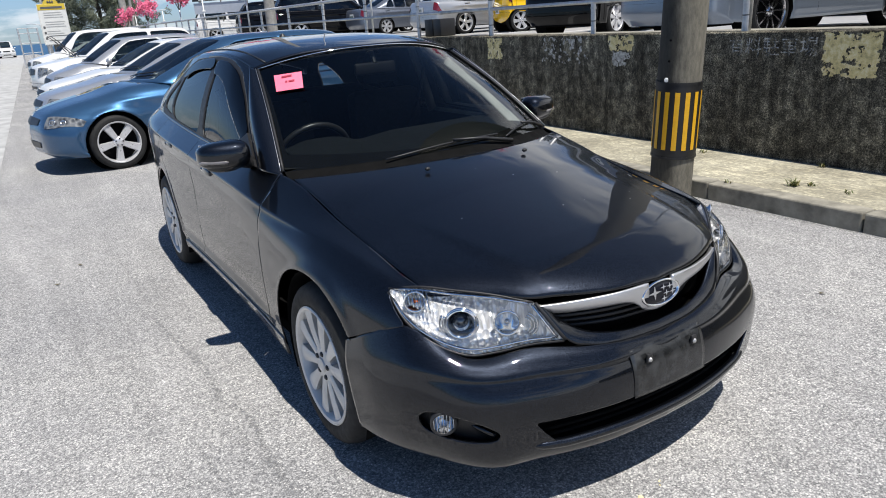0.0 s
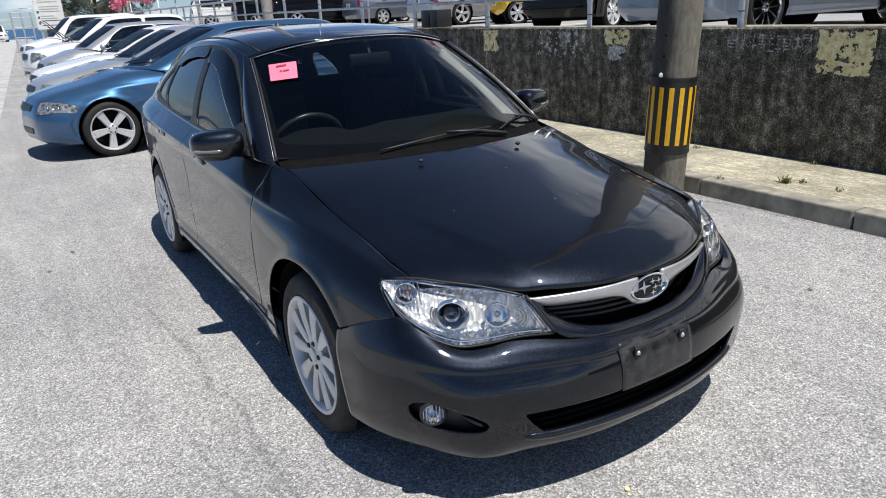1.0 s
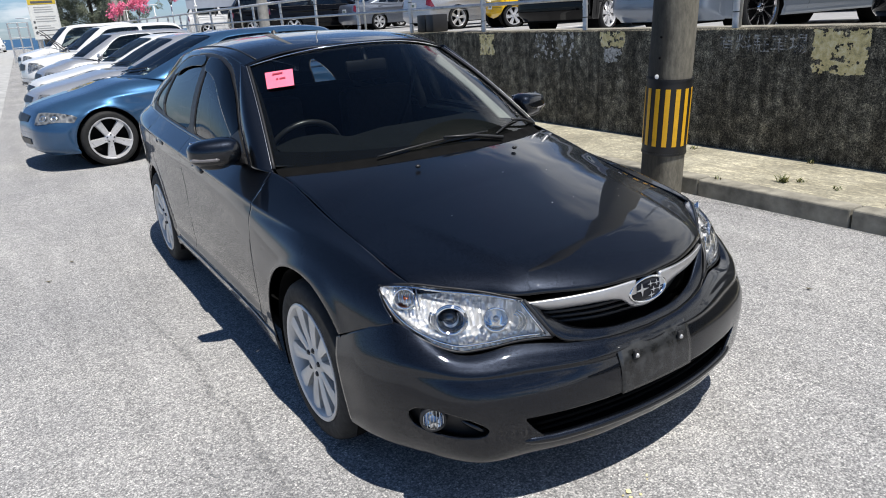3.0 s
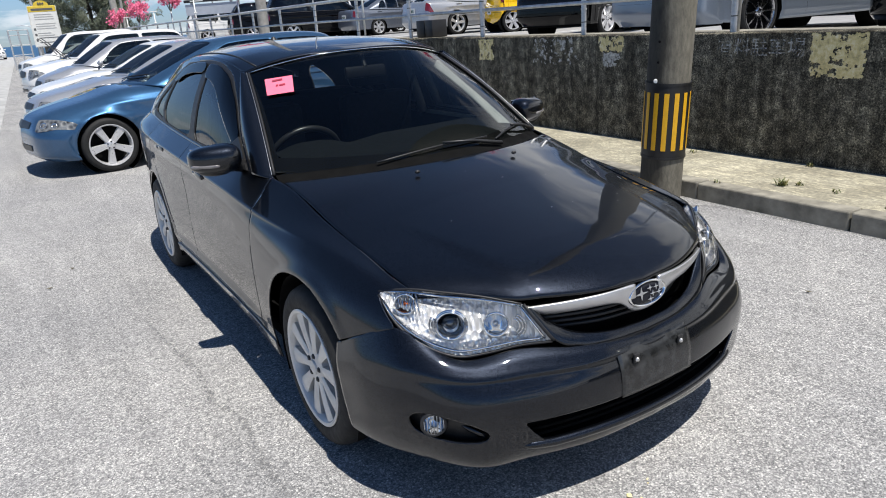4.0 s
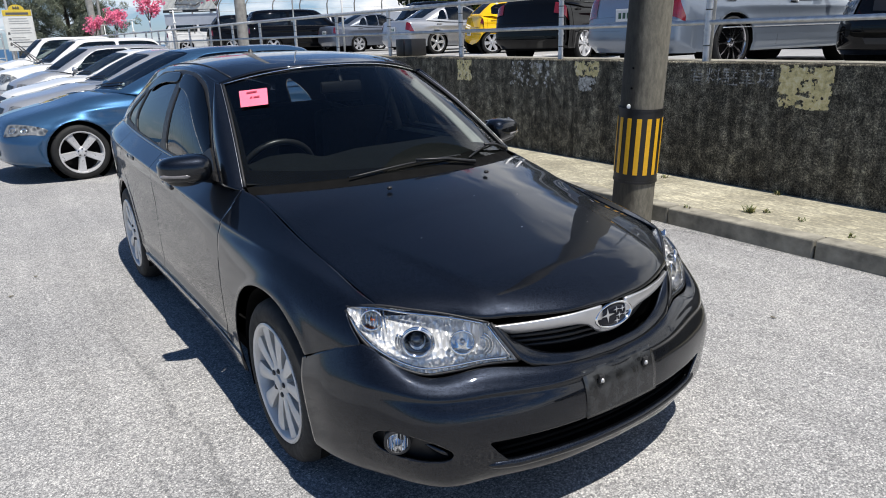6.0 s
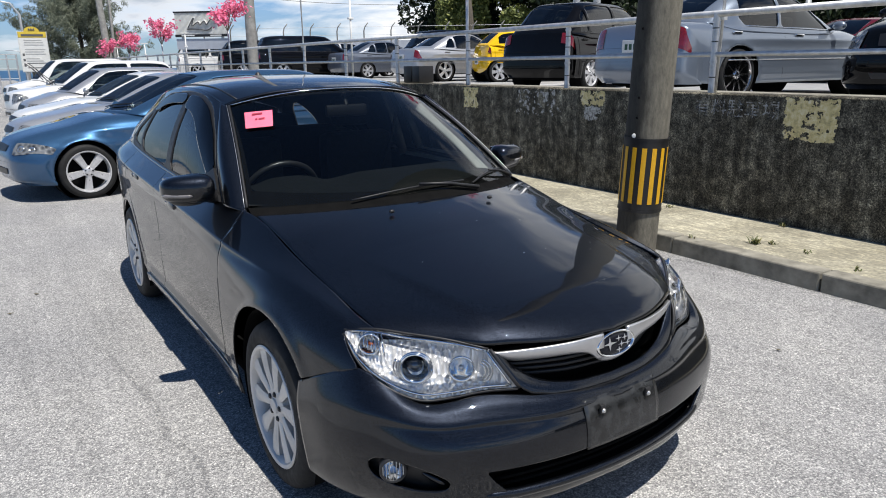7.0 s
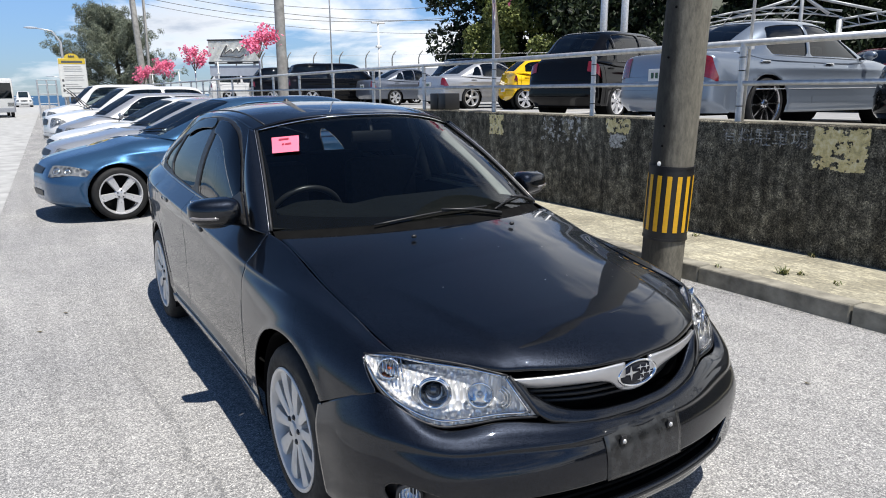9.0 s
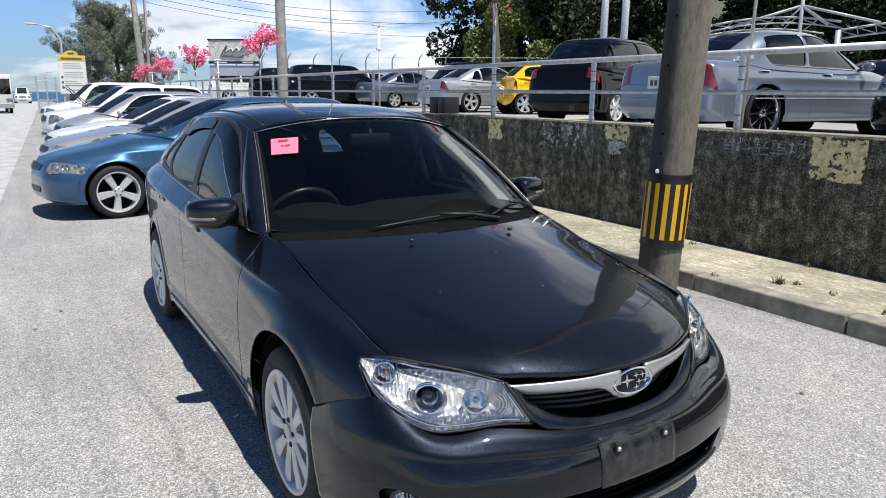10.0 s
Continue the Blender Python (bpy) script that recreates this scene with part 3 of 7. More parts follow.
def hood_f(u, v):
    """u: -1 to 1 across, v: 0 at the grille to 1 at the screen."""
    s = np.abs(u)
    back = 0.235 + 0.245 * s**2.2
    x0 = u * 0.668
    x = x0 + (u * 0.703 - x0) * v
    yf = hood_edge(x0)
    y = yf + (back - yf) * v
    zc = cr((-0.85, -0.7, -0.5, -0.25, 0.0, 0.24, 0.5), (0.728, 0.765, 0.808, 0.860, 0.912, 0.952, 0.985), y)
    ze = cr((-0.85, -0.48, -0.32, -0.14, 0.07, 0.24, 0.43, 0.6), (0.675, 0.734, 0.760, 0.790, 0.835, 0.882, 0.921, 0.94), y)
    k = np.clip(np.abs(x) / hood_half(y), 0, 1.05)
    z = zc + (ze - zc) * k**2.4
    crease = 0.375 + 0.25 * (y + 0.75) / 1.15
    z += 0.010 / (1 + np.exp(np.clip((np.abs(x) - crease) / 0.009, -30, 30))) * np.clip((y + 0.80) / 0.15, 0, 1) * np.clip((-0.10 - y) / 0.45, 0, 1)
    z -= (0.036 + 0.008 * np.clip(np.abs(x) / 0.4, 0, 1) ** 2) * np.exp(-np.maximum(y - hood_edge(x), 0) / 0.04) * (1 - 0.25 * k)
    return np.stack([x, y, z], 1)


# headlamps
LAMP_TOP = [(0.418, -0.730, 0.690), (0.51, -0.642, 0.713), (0.60, -0.557, 0.726), (0.668, -0.486, 0.733), (0.738, -0.406, 0.722)]
LAMP_LOW = [(0.357, -0.797, 0.574), (0.443, -0.745, 0.568), (0.545, -0.702, 0.557), (0.625, -0.662, 0.557), (0.703, -0.590, 0.598), (0.740, -0.497, 0.650), (0.744, -0.410, 0.716)]


def lamp_f(u, v):
    t = cr(np.linspace(0, 1, len(LAMP_TOP)), LAMP_TOP, u)
    b = cr((0, 0.17, 0.36, 0.52, 0.72, 0.88, 1.0), LAMP_LOW, u)
    P = b + (t - b) * v[:, None]
    bul = 0.022 * np.sin(np.pi * v) * np.sin(np.pi * np.clip(u * 0.92 + 0.08, 0, 1)) ** 0.5
    return P + np.array([0.55, -0.75, 0.25]) * bul[:, None]


# front bumper, from the middle to the wheel arch
BU = (0.0, 1.0, 2.0, 3.0, 4.0, 4.5, 5.0)
BUMPER = net(BU, (0, 0.16, 0.42, 0.68, 0.92, 1.0), (
    [(0, -0.850, 0.520), (0.25, -0.828, 0.538), (0.443, -0.752, 0.560), (0.625, -0.668, 0.549), (0.748, -0.508, 0.636), (0.815, -0.388, 0.586), (0.848, -0.262, 0.525)],
    [(0, -0.880, 0.492), (0.25, -0.862, 0.496), (0.455, -0.800, 0.506), (0.635, -0.722, 0.508), (0.775, -0.580, 0.535), (0.834, -0.440, 0.520), (0.868, -0.285, 0.470)],
    [(0, -0.908, 0.425), (0.25, -0.892, 0.425), (0.475, -0.838, 0.425), (0.660, -0.752, 0.428), (0.798, -0.580, 0.430), (0.848, -0.455, 0.415), (0.872, -0.305, 0.400)],
    [(0, -0.912, 0.320), (0.25, -0.895, 0.320), (0.475, -0.838, 0.318), (0.655, -0.750, 0.315), (0.792, -0.560, 0.310), (0.842, -0.450, 0.312), (0.870, -0.328, 0.315)],
    [(0, -0.893, 0.215), (0.25, -0.876, 0.213), (0.460, -0.812, 0.206), (0.630, -0.738, 0.200), (0.772, -0.530, 0.205), (0.825, -0.430, 0.216), (0.858, -0.334, 0.232)],
    [(0, -0.830, 0.196), (0.25, -0.812, 0.195), (0.445, -0.745, 0.188), (0.600, -0.680, 0.182), (0.745, -0.500, 0.190), (0.80, -0.405, 0.205), (0.838, -0.325, 0.222)],
))


def bumper_f(u, v):
    P = BUMPER(np.abs(u), v)
    shelf = 0.008 * np.exp(-((v - 0.17) / 0.035) ** 2) * np.clip(1 - (np.abs(u) - 3.6) / 1.2, 0, 1)
    P[:, 1] -= shelf
    full = np.sin(np.pi * np.clip(v / 0.17, 0, 1)) * np.clip(1 - (np.abs(u) - 3.4) / 1.0, 0, 1)
    P[:, 1] -= 0.004 * full
    P[:, 2] += 0.006 * full
    P[:, 0] *= np.where(u < 0, -1, 1)
    return P


INTAKE = poly_sd([(-0.505, 0.356), (0.505, 0.356), (0.475, 0.315), (0.43, 0.268), (-0.43, 0.268), (-0.475, 0.315)], 0, 2)
FOG_POLY = soft([(0.782, 0.372), (0.765, 0.402), (0.72, 0.398), (0.66, 0.378), (0.60, 0.338), (0.612, 0.305), (0.70, 0.300), (0.765, 0.322)], 2)
FOG_R = poly_sd(FOG_POLY, 0, 2)
FOG_L = poly_sd([(-a, b) for a, b in FOG_POLY], 0, 2)


def build_hero():
    bonnet = panel("bonnet", sheet(hood_f, (-0.997, 0.997), (0.003, 0.997), 110, 90), M_PAINT, hero)
    for x in (-0.25, 0.25):
        no = bmesh.new()
        bmesh.ops.create_uvsphere(no, u_segments=12, v_segments=8, radius=0.5, matrix=Matrix.Translation((x, 0.142, 0.945)) @ Matrix.Diagonal((0.024, 0.02, 0.016, 1)))
        part("washer_nozzle", no, M_BLACK, bonnet, smooth=True)
    front = panel("front_bumper", sheet(bumper_f, (-5, 5), (0, 1), 300, 90, [minus(INTAKE), minus(FOG_R), minus(FOG_L)]), M_PAINT, hero, 0.01)
    for s in (-1, 1):
        panel("front_fender", sheet(side_f, (-0.60, 0.62), (0.0, 1), 120, 100, [inset(FENDER, GAP), minus(ARCH_F)], s), M_PAINT, hero)
        d1 = panel("front_door", sheet(side_f, (0.50, 1.75), (0, 0.96), 110, 84, [inset(DOOR_F, GAP)], s), M_PAINT, hero)
        d2 = panel("rear_door", sheet(side_f, (1.60, 2.60), (0, 0.96), 90, 84, [inset(DOOR_R, GAP)], s), M_PAINT, hero)
        panel("rear_fender", sheet(side_f, (2.10, 3.5), (0, 1), 110, 100, [inset(QUARTER, GAP), minus(ARCH_R)], s), M_PAINT, hero)
        panel("side_sill", sheet(lambda u, v: side_f(u, v) + np.array([0.006, 0, 0]), (0.35, 2.35), (0.7, 1), 120, 14, [inset(SILL, GAP), minus(ARCH_F), minus(ARCH_R)], s), M_PAINT, hero, 0.012)
        for d, y, z in ((d1, 1.30, 0.862), (d2, 2.17, 0.895)):
            hb = box(s * 0.862 - 0.012, s * 0.862 + 0.024, y - 0.085, y + 0.085, z - 0.016, z + 0.016, 0.012)
            part("door_handle", hb, M_PAINT, d, smooth=40)
            # flattened near-black ball paints the shade of the handle's hollow
            cup = bmesh.new()
            bmesh.ops.create_uvsphere(cup, u_segments=16, v_segments=8, radius=0.5, matrix=Matrix.Translation((s * 0.853, y - 0.03, z - 0.012)) @ Matrix.Diagonal((0.012, 0.10, 0.05, 1)))
            part("recess_shade", cup, M_DEEP, d, smooth=True)
        panel("side_frame", sheet(house, (0, 1), (-0.02, 1.0), 140, 40, [minus(SASH)], s), M_PAINT, hero, 0.004)
        panel("window_sash", sheet(house, (0, 1), (0, 1.0), 160, 60, [inset(SASH, 0.001), minus(WIN_F), minus(WIN_R), minus(WIN_Q)], s), M_TRIM, hero, 0.012)
        for nm, wsd in (("front_side_window", WIN_F), ("rear_side_window", WIN_R), ("quarter_window", WIN_Q)):
            panel(nm, sheet(lambda a, v: house(a, v) - np.array([0.006, 0, 0]), (0, 1), (0, 1), 120, 40, [inset(wsd, -0.004)], s), M_SIDEGLASS if wsd is WIN_F else M_SMOKE, hero, 0)
        # smoked wind deflectors above the door windows
        for pl in ([(0.90, 1.075), (1.08, 1.212), (1.30, 1.328), (1.47, 1.372), (1.655, 1.380), (1.66, 1.312), (1.53, 1.303), (1.39, 1.265), (1.17, 1.150), (0.945, 1.035)],
                   [(1.70, 1.385), (1.95, 1.378), (2.17, 1.358), (2.30, 1.322), (2.40, 1.262), (2.30, 1.268), (2.14, 1.306), (1.95, 1.326), (1.70, 1.333)]):
            panel("wind_deflector", sheet(lambda a, v: house(a, v) + np.array([0.009, 0, 0]), (0, 1), (0.03, 1), 170, 70, [poly_sd(soft(pl), 1, 2)], s), M_VISOR, hero, 0.003)
        panel("windscreen_pillar", sheet(pillar, (0.03, 1.0), (-0.03, 1.0), 12, 60, (), s), M_PAINT, hero, 0.004)
        # dark strip along the edge of the glass
        edge = [Vector(screen(np.array([s * 1.0]), np.array([v]))[0]) + Vector((s * 0.004, -0.006, 0.004)) for v in np.linspace(0.0, 1, 14)]
        part("glass_seal", tube(edge, 0.006, 8), M_TRIM, hero, smooth=True)
        part("pillar_moulding", tube([q + Vector((s * 0.012, -0.004, 0.004)) for q in edge], 0.0013, 6), M_SATIN, hero, smooth=True)
        build_mirror(s)
        build_lamp(s)
        build_wheelhouse(s)
        for y in (0.0, 2.62):
            build_wheel(s, y)
    # roof and glass
    rf = panel("roof", sheet(roof_f, (-1, 1), (0, 1), 70, 80), M_PAINT, hero)
    for s in (-1, 1):
        part("roof_moulding", tube([Vector(roof_f(np.array([s * 0.90]), np.array([v]))[0]) + Vector((0, 0, 0.0015)) for v in np.linspace(0.01, 0.98, 18)], 0.004, 6), M_TRIM, rf, smooth=True)
    fin = bmesh.new()
    bmesh.ops.create_cone(fin, cap_ends=True, segments=16, radius1=0.032, radius2=0.008, depth=0.03, matrix=Matrix.Translation((0, 2.35, 1.466)))
    part("aerial_base", fin, M_BLACK, rf, smooth=40)
    part("windscreen", sheet(screen, (-1, 1), (0, 1), 50, 30), M_GLASS, hero, smooth=True)
    head = [Vector(screen(np.array([u]), np.array([1.0]))[0]) + Vector((0, -0.004, 0.006)) for u in np.linspace(-1, 1, 21)]
    part("header_moulding", tube(head, 0.003, 8), M_CHROME, hero, smooth=True)
    frit = sheet(lambda u, v: screen(u, v) - np.array([0, -0.004, 0.006]), (-1, 1), (0, 1), 60, 60, [lambda P: np.maximum(np.abs(P[:, 0]) - (0.675 - 0.335 * (P[:, 2] - 0.96)), np.maximum(0.99 - P[:, 2] + 0.03 * P[:, 0] ** 2, P[:, 2] - 1.385 + 0.13 * P[:, 0] ** 2))])
    part("glass_border", frit, M_DEEP, hero, smooth=True)
    # cowl between bonnet and glass
    def cowl(u, v):
        a = hood_f(u, np.ones_like(u))
        a[:, 2] -= 0.012
        b = screen(u, np.zeros_like(u) + 0.015)
        P = a + (b - a) * v[:, None]
        P[:, 2] -= 0.010 * np.sin(np.pi * v)
        return P
    part("cowl", sheet(cowl, (-1, 1), (-0.25, 1.0), 60, 8), M_DEEP, hero, smooth=True)
    # tail
    def tail(u, v):
        zz = cr((0, 0.25, 0.5, 0.75, 1), (1.385, 1.20, 0.98, 0.65, 0.25), v)
        yy = cr((0, 0.25, 0.5, 0.75, 1), (3.05, 3.27, 3.43, 3.52, 3.46), v)
        ww = cr((0, 0.25, 0.5, 0.75, 1), (0.53, 0.58, 0.66, 0.72, 0.69), v)
        return np.stack([u * ww, yy - 0.10 * u * u * np.clip(v * 2, 0, 1), zz - 0.13 * np.abs(u) ** 2.6 * np.clip(1 - v * 3, 0, 1)], 1)
    REARWIN = poly_sd([(-0.46, 1.28), (0.46, 1.28), (0.52, 1.04), (-0.52, 1.04)], 0, 2)
    tg = panel("tailgate", sheet(tail, (-1, 1), (0, 1), 60, 60, [minus(REARWIN)]), M_PAINT, hero)
    part("rear_window", sheet(tail, (-1, 1), (0.05, 0.6), 40, 30, [inset(REARWIN, -0.005)]), M_PRIVACY, tg, smooth=True)
    # floor pan and dark inside; unseen trays are added to stop sunlight leaks
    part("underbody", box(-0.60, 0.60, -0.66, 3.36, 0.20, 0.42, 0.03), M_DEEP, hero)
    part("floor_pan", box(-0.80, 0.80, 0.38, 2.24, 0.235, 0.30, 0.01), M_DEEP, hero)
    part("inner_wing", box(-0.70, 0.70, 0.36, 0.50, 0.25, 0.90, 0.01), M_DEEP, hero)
    part("tray_light_stop", box(-0.44, 0.44, -0.72, -0.28, 0.215, 0.235, 0.005), M_DEEP, hero)
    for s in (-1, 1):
        part("tray_light_stop", box(min(s * 0.44, s * 0.665), max(s * 0.44, s * 0.665), -0.60, -0.37, 0.212, 0.226, 0.003), M_DEEP, hero)
    part("tray_light_stop", box(-0.27, 0.27, -0.80, -0.70, 0.222, 0.238, 0.003), M_DEEP, hero)
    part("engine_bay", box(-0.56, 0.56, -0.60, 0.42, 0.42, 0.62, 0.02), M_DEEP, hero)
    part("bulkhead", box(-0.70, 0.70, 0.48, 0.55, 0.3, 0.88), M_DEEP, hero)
    build_face(front)
    rs = random.Random(17)
    for k in range(8):
        u, v = rs.uniform(-0.55, 0.6), rs.uniform(0.25, 0.85)
        q = hood_f(np.array([u]), np.array([v]))[0]
        sp = bmesh.new()
        bmesh.ops.create_uvsphere(sp, u_segments=8, v_segments=5, radius=1, matrix=Matrix.Translation(q) @ Matrix.Diagonal((rs.uniform(0.001, 0.0045), rs.uniform(0.001, 0.0035), 0.0008, 1)))
        part("dirt_speck", sp, M_SPECK, bonnet)
    build_cabin()
    build_wipers()


def build_mirror(s):
    bm = bmesh.new()
    bmesh.ops.create_uvsphere(bm, u_segments=36, v_segments=22, radius=1.0)
    for v in bm.verts:
        x, y, z = v.co
        r = (abs(x) ** 3.2 + abs(z) ** 3.0 + abs(y) ** 2.4) ** (-1 / 2.8)
        x, y, z = x * r, y * r, z * r
        if y > 0.35:
            y = 0.35 + (y - 0.35) * 0.15
        k = 1 - 0.16 * x * s
        z = z * (0.90 + 0.10 * -x * s)
        v.co = Vector((s * 0.885 + x * 0.108, 0.815 + y * 0.080 * k + 0.02 * x * s, 1.012 + z * 0.068))
    m = part("wing_mirror", bm, M_PAINT, hero, smooth=True)
    lo = bmesh.new()
    bmesh.ops.create_uvsphere(lo, u_segments=24, v_segments=14, radius=1.0, matrix=Matrix.Translation((s * 0.880, 0.815, 0.968)) @ Matrix.Diagonal((0.085, 0.058, 0.030, 1)))
    part("mirror_base", lo, M_BLACK, m, smooth=True)
    part("mirror_arm", tube([(s * 0.76, 0.80, 0.965), (s * 0.81, 0.80, 0.972), (s * 0.86, 0.80, 0.985)], [0.03, 0.026, 0.03], 12), M_BLACK, m, smooth=True)
    strip = [(s * (0.845 + 0.150 * t), 0.815 - 0.083 * math.cos(1.25 * t) + 0.012 * t, 0.990 + 0.004 * t) for t in np.linspace(0.25, 0.98, 12)]
    part("indicator_strip", tube(strip, [0.004] + [0.0085] * 10 + [0.004], 8), M_LAMPSTRIP, m, "smoky indicator strip", smooth=True)
    gl = box(s * 0.885 - 0.088, s * 0.885 + 0.088, 0.848, 0.852, 0.965, 1.065, 0.002)
    part("mirror_glass", gl, M_CHROME, m)
    sail = bmesh.new()
    q = [house(np.array([a]), np.array([v]))[0] * np.array([s, 1, 1]) + np.array([s * 0.012, 0, 0]) for a, v in ((0.0, 0.0), (0.075, 0.0), (0.045, 0.22), (0.0, 0.32))]
    sail.faces.new([sail.verts.new(c) for c in q])
    so = part("mirror_sail", sail, M_BLACK, hero)
    sm = so.modifiers.new("thickness", "SOLIDIFY")
    sm.thickness = 0.012
    sm.offset = 0


def build_lamp(s):
    lamp = part("headlamp", sheet(lamp_f, (0.004, 0.996), (0.01, 0.99), 60, 26, (), s), M_LENS, hero, "clear multi-reflector headlamp with projector", smooth=True)

    def shell(u, v):
        P = lamp_f(u, v)
        d = 0.055 * np.clip(4 * v * (1 - v) * 1.4, 0, 1) * np.clip(np.sin(np.pi * u) * 1.8, 0, 1)
        return P + np.array([-0.45, 0.85, 0.10]) * (d + 0.004)[:, None]
    part("reflector", sheet(shell, (0, 1), (0, 1), 60, 26, (), s), M_FACET, lamp, smooth=True)

    def at(u, v, back=0.0):
        q = lamp_f(np.array([u]), np.array([v]))[0] + np.array([-0.45, 0.85, 0.10]) * back
        return Vector((s * q[0], q[1], q[2]))
    for nm, u, v, r, mtl in (("projector_ring", 0.50, 0.44, 0.047, M_CHROME), ("high_beam_bowl", 0.24, 0.42, 0.040, M_CHROME), ("indicator_bowl", 0.80, 0.62, 0.034, M_CHROME)):
        c = at(u, v, 0.030)
        b = lathe([(r, -0.004), (r * 1.06, -0.010), (r * 1.0, -0.016), (r * 0.86, -0.008), (r * 0.72, 0.012), (r * 0.45, 0.030), (0.001, 0.036)], 28, (0, 0, 0), "y")
        b.transform(Matrix.Translation(c) @ pose(0, 0, 0, 0, 0, s * 36))
        part(nm, b, mtl, lamp, smooth=True)
    pl = bmesh.new()
    bmesh.ops.create_uvsphere(pl, u_segments=20, v_segments=12, radius=0.024, matrix=Matrix.Translation(at(0.50, 0.44, 0.046)))
    part("projector_lens", pl, M_BALL, lamp, smooth=True)
    am = bmesh.new()
    bmesh.ops.create_uvsphere(am, u_segments=14, v_segments=10, radius=0.5, matrix=Matrix.Translation(at(0.80, 0.62, 0.028)) @ Matrix.Diagonal((0.014, 0.03, 0.014, 1)))
    part("indicator_bulb", am, M_AMBER, lamp, smooth=True)
    b2 = bmesh.new()
    bmesh.ops.create_uvsphere(b2, u_segments=12, v_segments=8, radius=0.009, matrix=Matrix.Translation(at(0.24, 0.42, 0.03)))
    part("bulb", b2, M_STEEL, lamp, smooth=True)
    # curved plated ribs round the projector, and the housing's edge
    for r in (0.058, 0.067):
        c = at(0.50, 0.44, 0.028)
        arc = [c + Matrix.Rotation(s * radians(36), 3, "Z") @ Vector((-s * r * math.cos(radians(t)), 0, r * 0.85 * math.sin(radians(t)))) for t in range(150, 300, 10)]
        part("plated_rib", tube(arc, 0.0035, 6), M_CHROME, lamp, smooth=True)
    for r in (0.030, 0.040, 0.050):
        c = at(0.17, 0.36, 0.024)
        arc = [c + Matrix.Rotation(s * radians(42), 3, "Z") @ Vector((-s * r * math.cos(radians(t)), 0, r * 0.85 * math.sin(radians(t)))) for t in range(-60, 75, 9)]
        part("plated_rib", tube(arc, 0.0028, 6), M_CHROME, lamp, smooth=True)
    part("projector_bezel", tube([at(0.50, 0.44, 0.024) + Matrix.Rotation(s * radians(36), 3, "Z") @ Vector((0.05 * math.cos(t), 0, 0.05 * math.sin(t))) for t in np.linspace(0, 2 * math.pi, 33)], 0.0045, 8), M_CHROME, lamp, smooth=True)
    for k in range(7):
        u = 0.70 + 0.028 * k
        part("flute", tube([at(u, 0.50, 0.016), at(u + 0.01, 0.72, 0.016), at(u + 0.015, 0.90, 0.010)], 0.0028, 6), M_CHROME, lamp, smooth=True)
    part("plated_frame", tube([at(u, 0.07, 0.008) for u in np.linspace(0.04, 0.97, 30)], 0.005, 8), M_CHROME, lamp, smooth=True)
    part("plated_frame", tube([at(u, 0.93, 0.008) for u in np.linspace(0.04, 0.97, 30)], 0.004, 8), M_CHROME, lamp, smooth=True)
    part("plated_frame", tube([at(0.03, v, 0.006) for v in np.linspace(0.07, 0.93, 12)], 0.004, 8), M_CHROME, lamp, smooth=True)
    rim = [at(u, 0.0) for u in np.linspace(0, 1, 24)]
    part("lamp_gasket", tube([q + Vector((0, 0.004, -0.003)) for q in rim], 0.005, 6), M_BLACK, lamp, smooth=True)
    rim = [at(u, 1.0) for u in np.linspace(0, 1, 24)]
    part("lamp_gasket", tube([q + Vector((0, 0.006, 0.001)) for q in rim], 0.004, 6), M_BLACK, lamp, smooth=True)
    inner = [at(0.0, v) for v in np.linspace(0, 1, 8)]
    part("lamp_gasket", tube([q + Vector((-s * 0.004, 0.002, 0)) for q in inner], 0.006, 6), M_BLACK, lamp, smooth=True)


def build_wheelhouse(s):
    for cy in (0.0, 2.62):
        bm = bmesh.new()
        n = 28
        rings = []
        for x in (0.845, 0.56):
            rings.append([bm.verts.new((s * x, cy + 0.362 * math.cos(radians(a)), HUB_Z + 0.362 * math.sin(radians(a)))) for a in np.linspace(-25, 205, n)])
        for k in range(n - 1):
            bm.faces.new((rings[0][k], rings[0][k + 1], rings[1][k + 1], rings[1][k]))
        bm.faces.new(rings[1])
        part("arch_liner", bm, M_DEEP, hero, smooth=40)


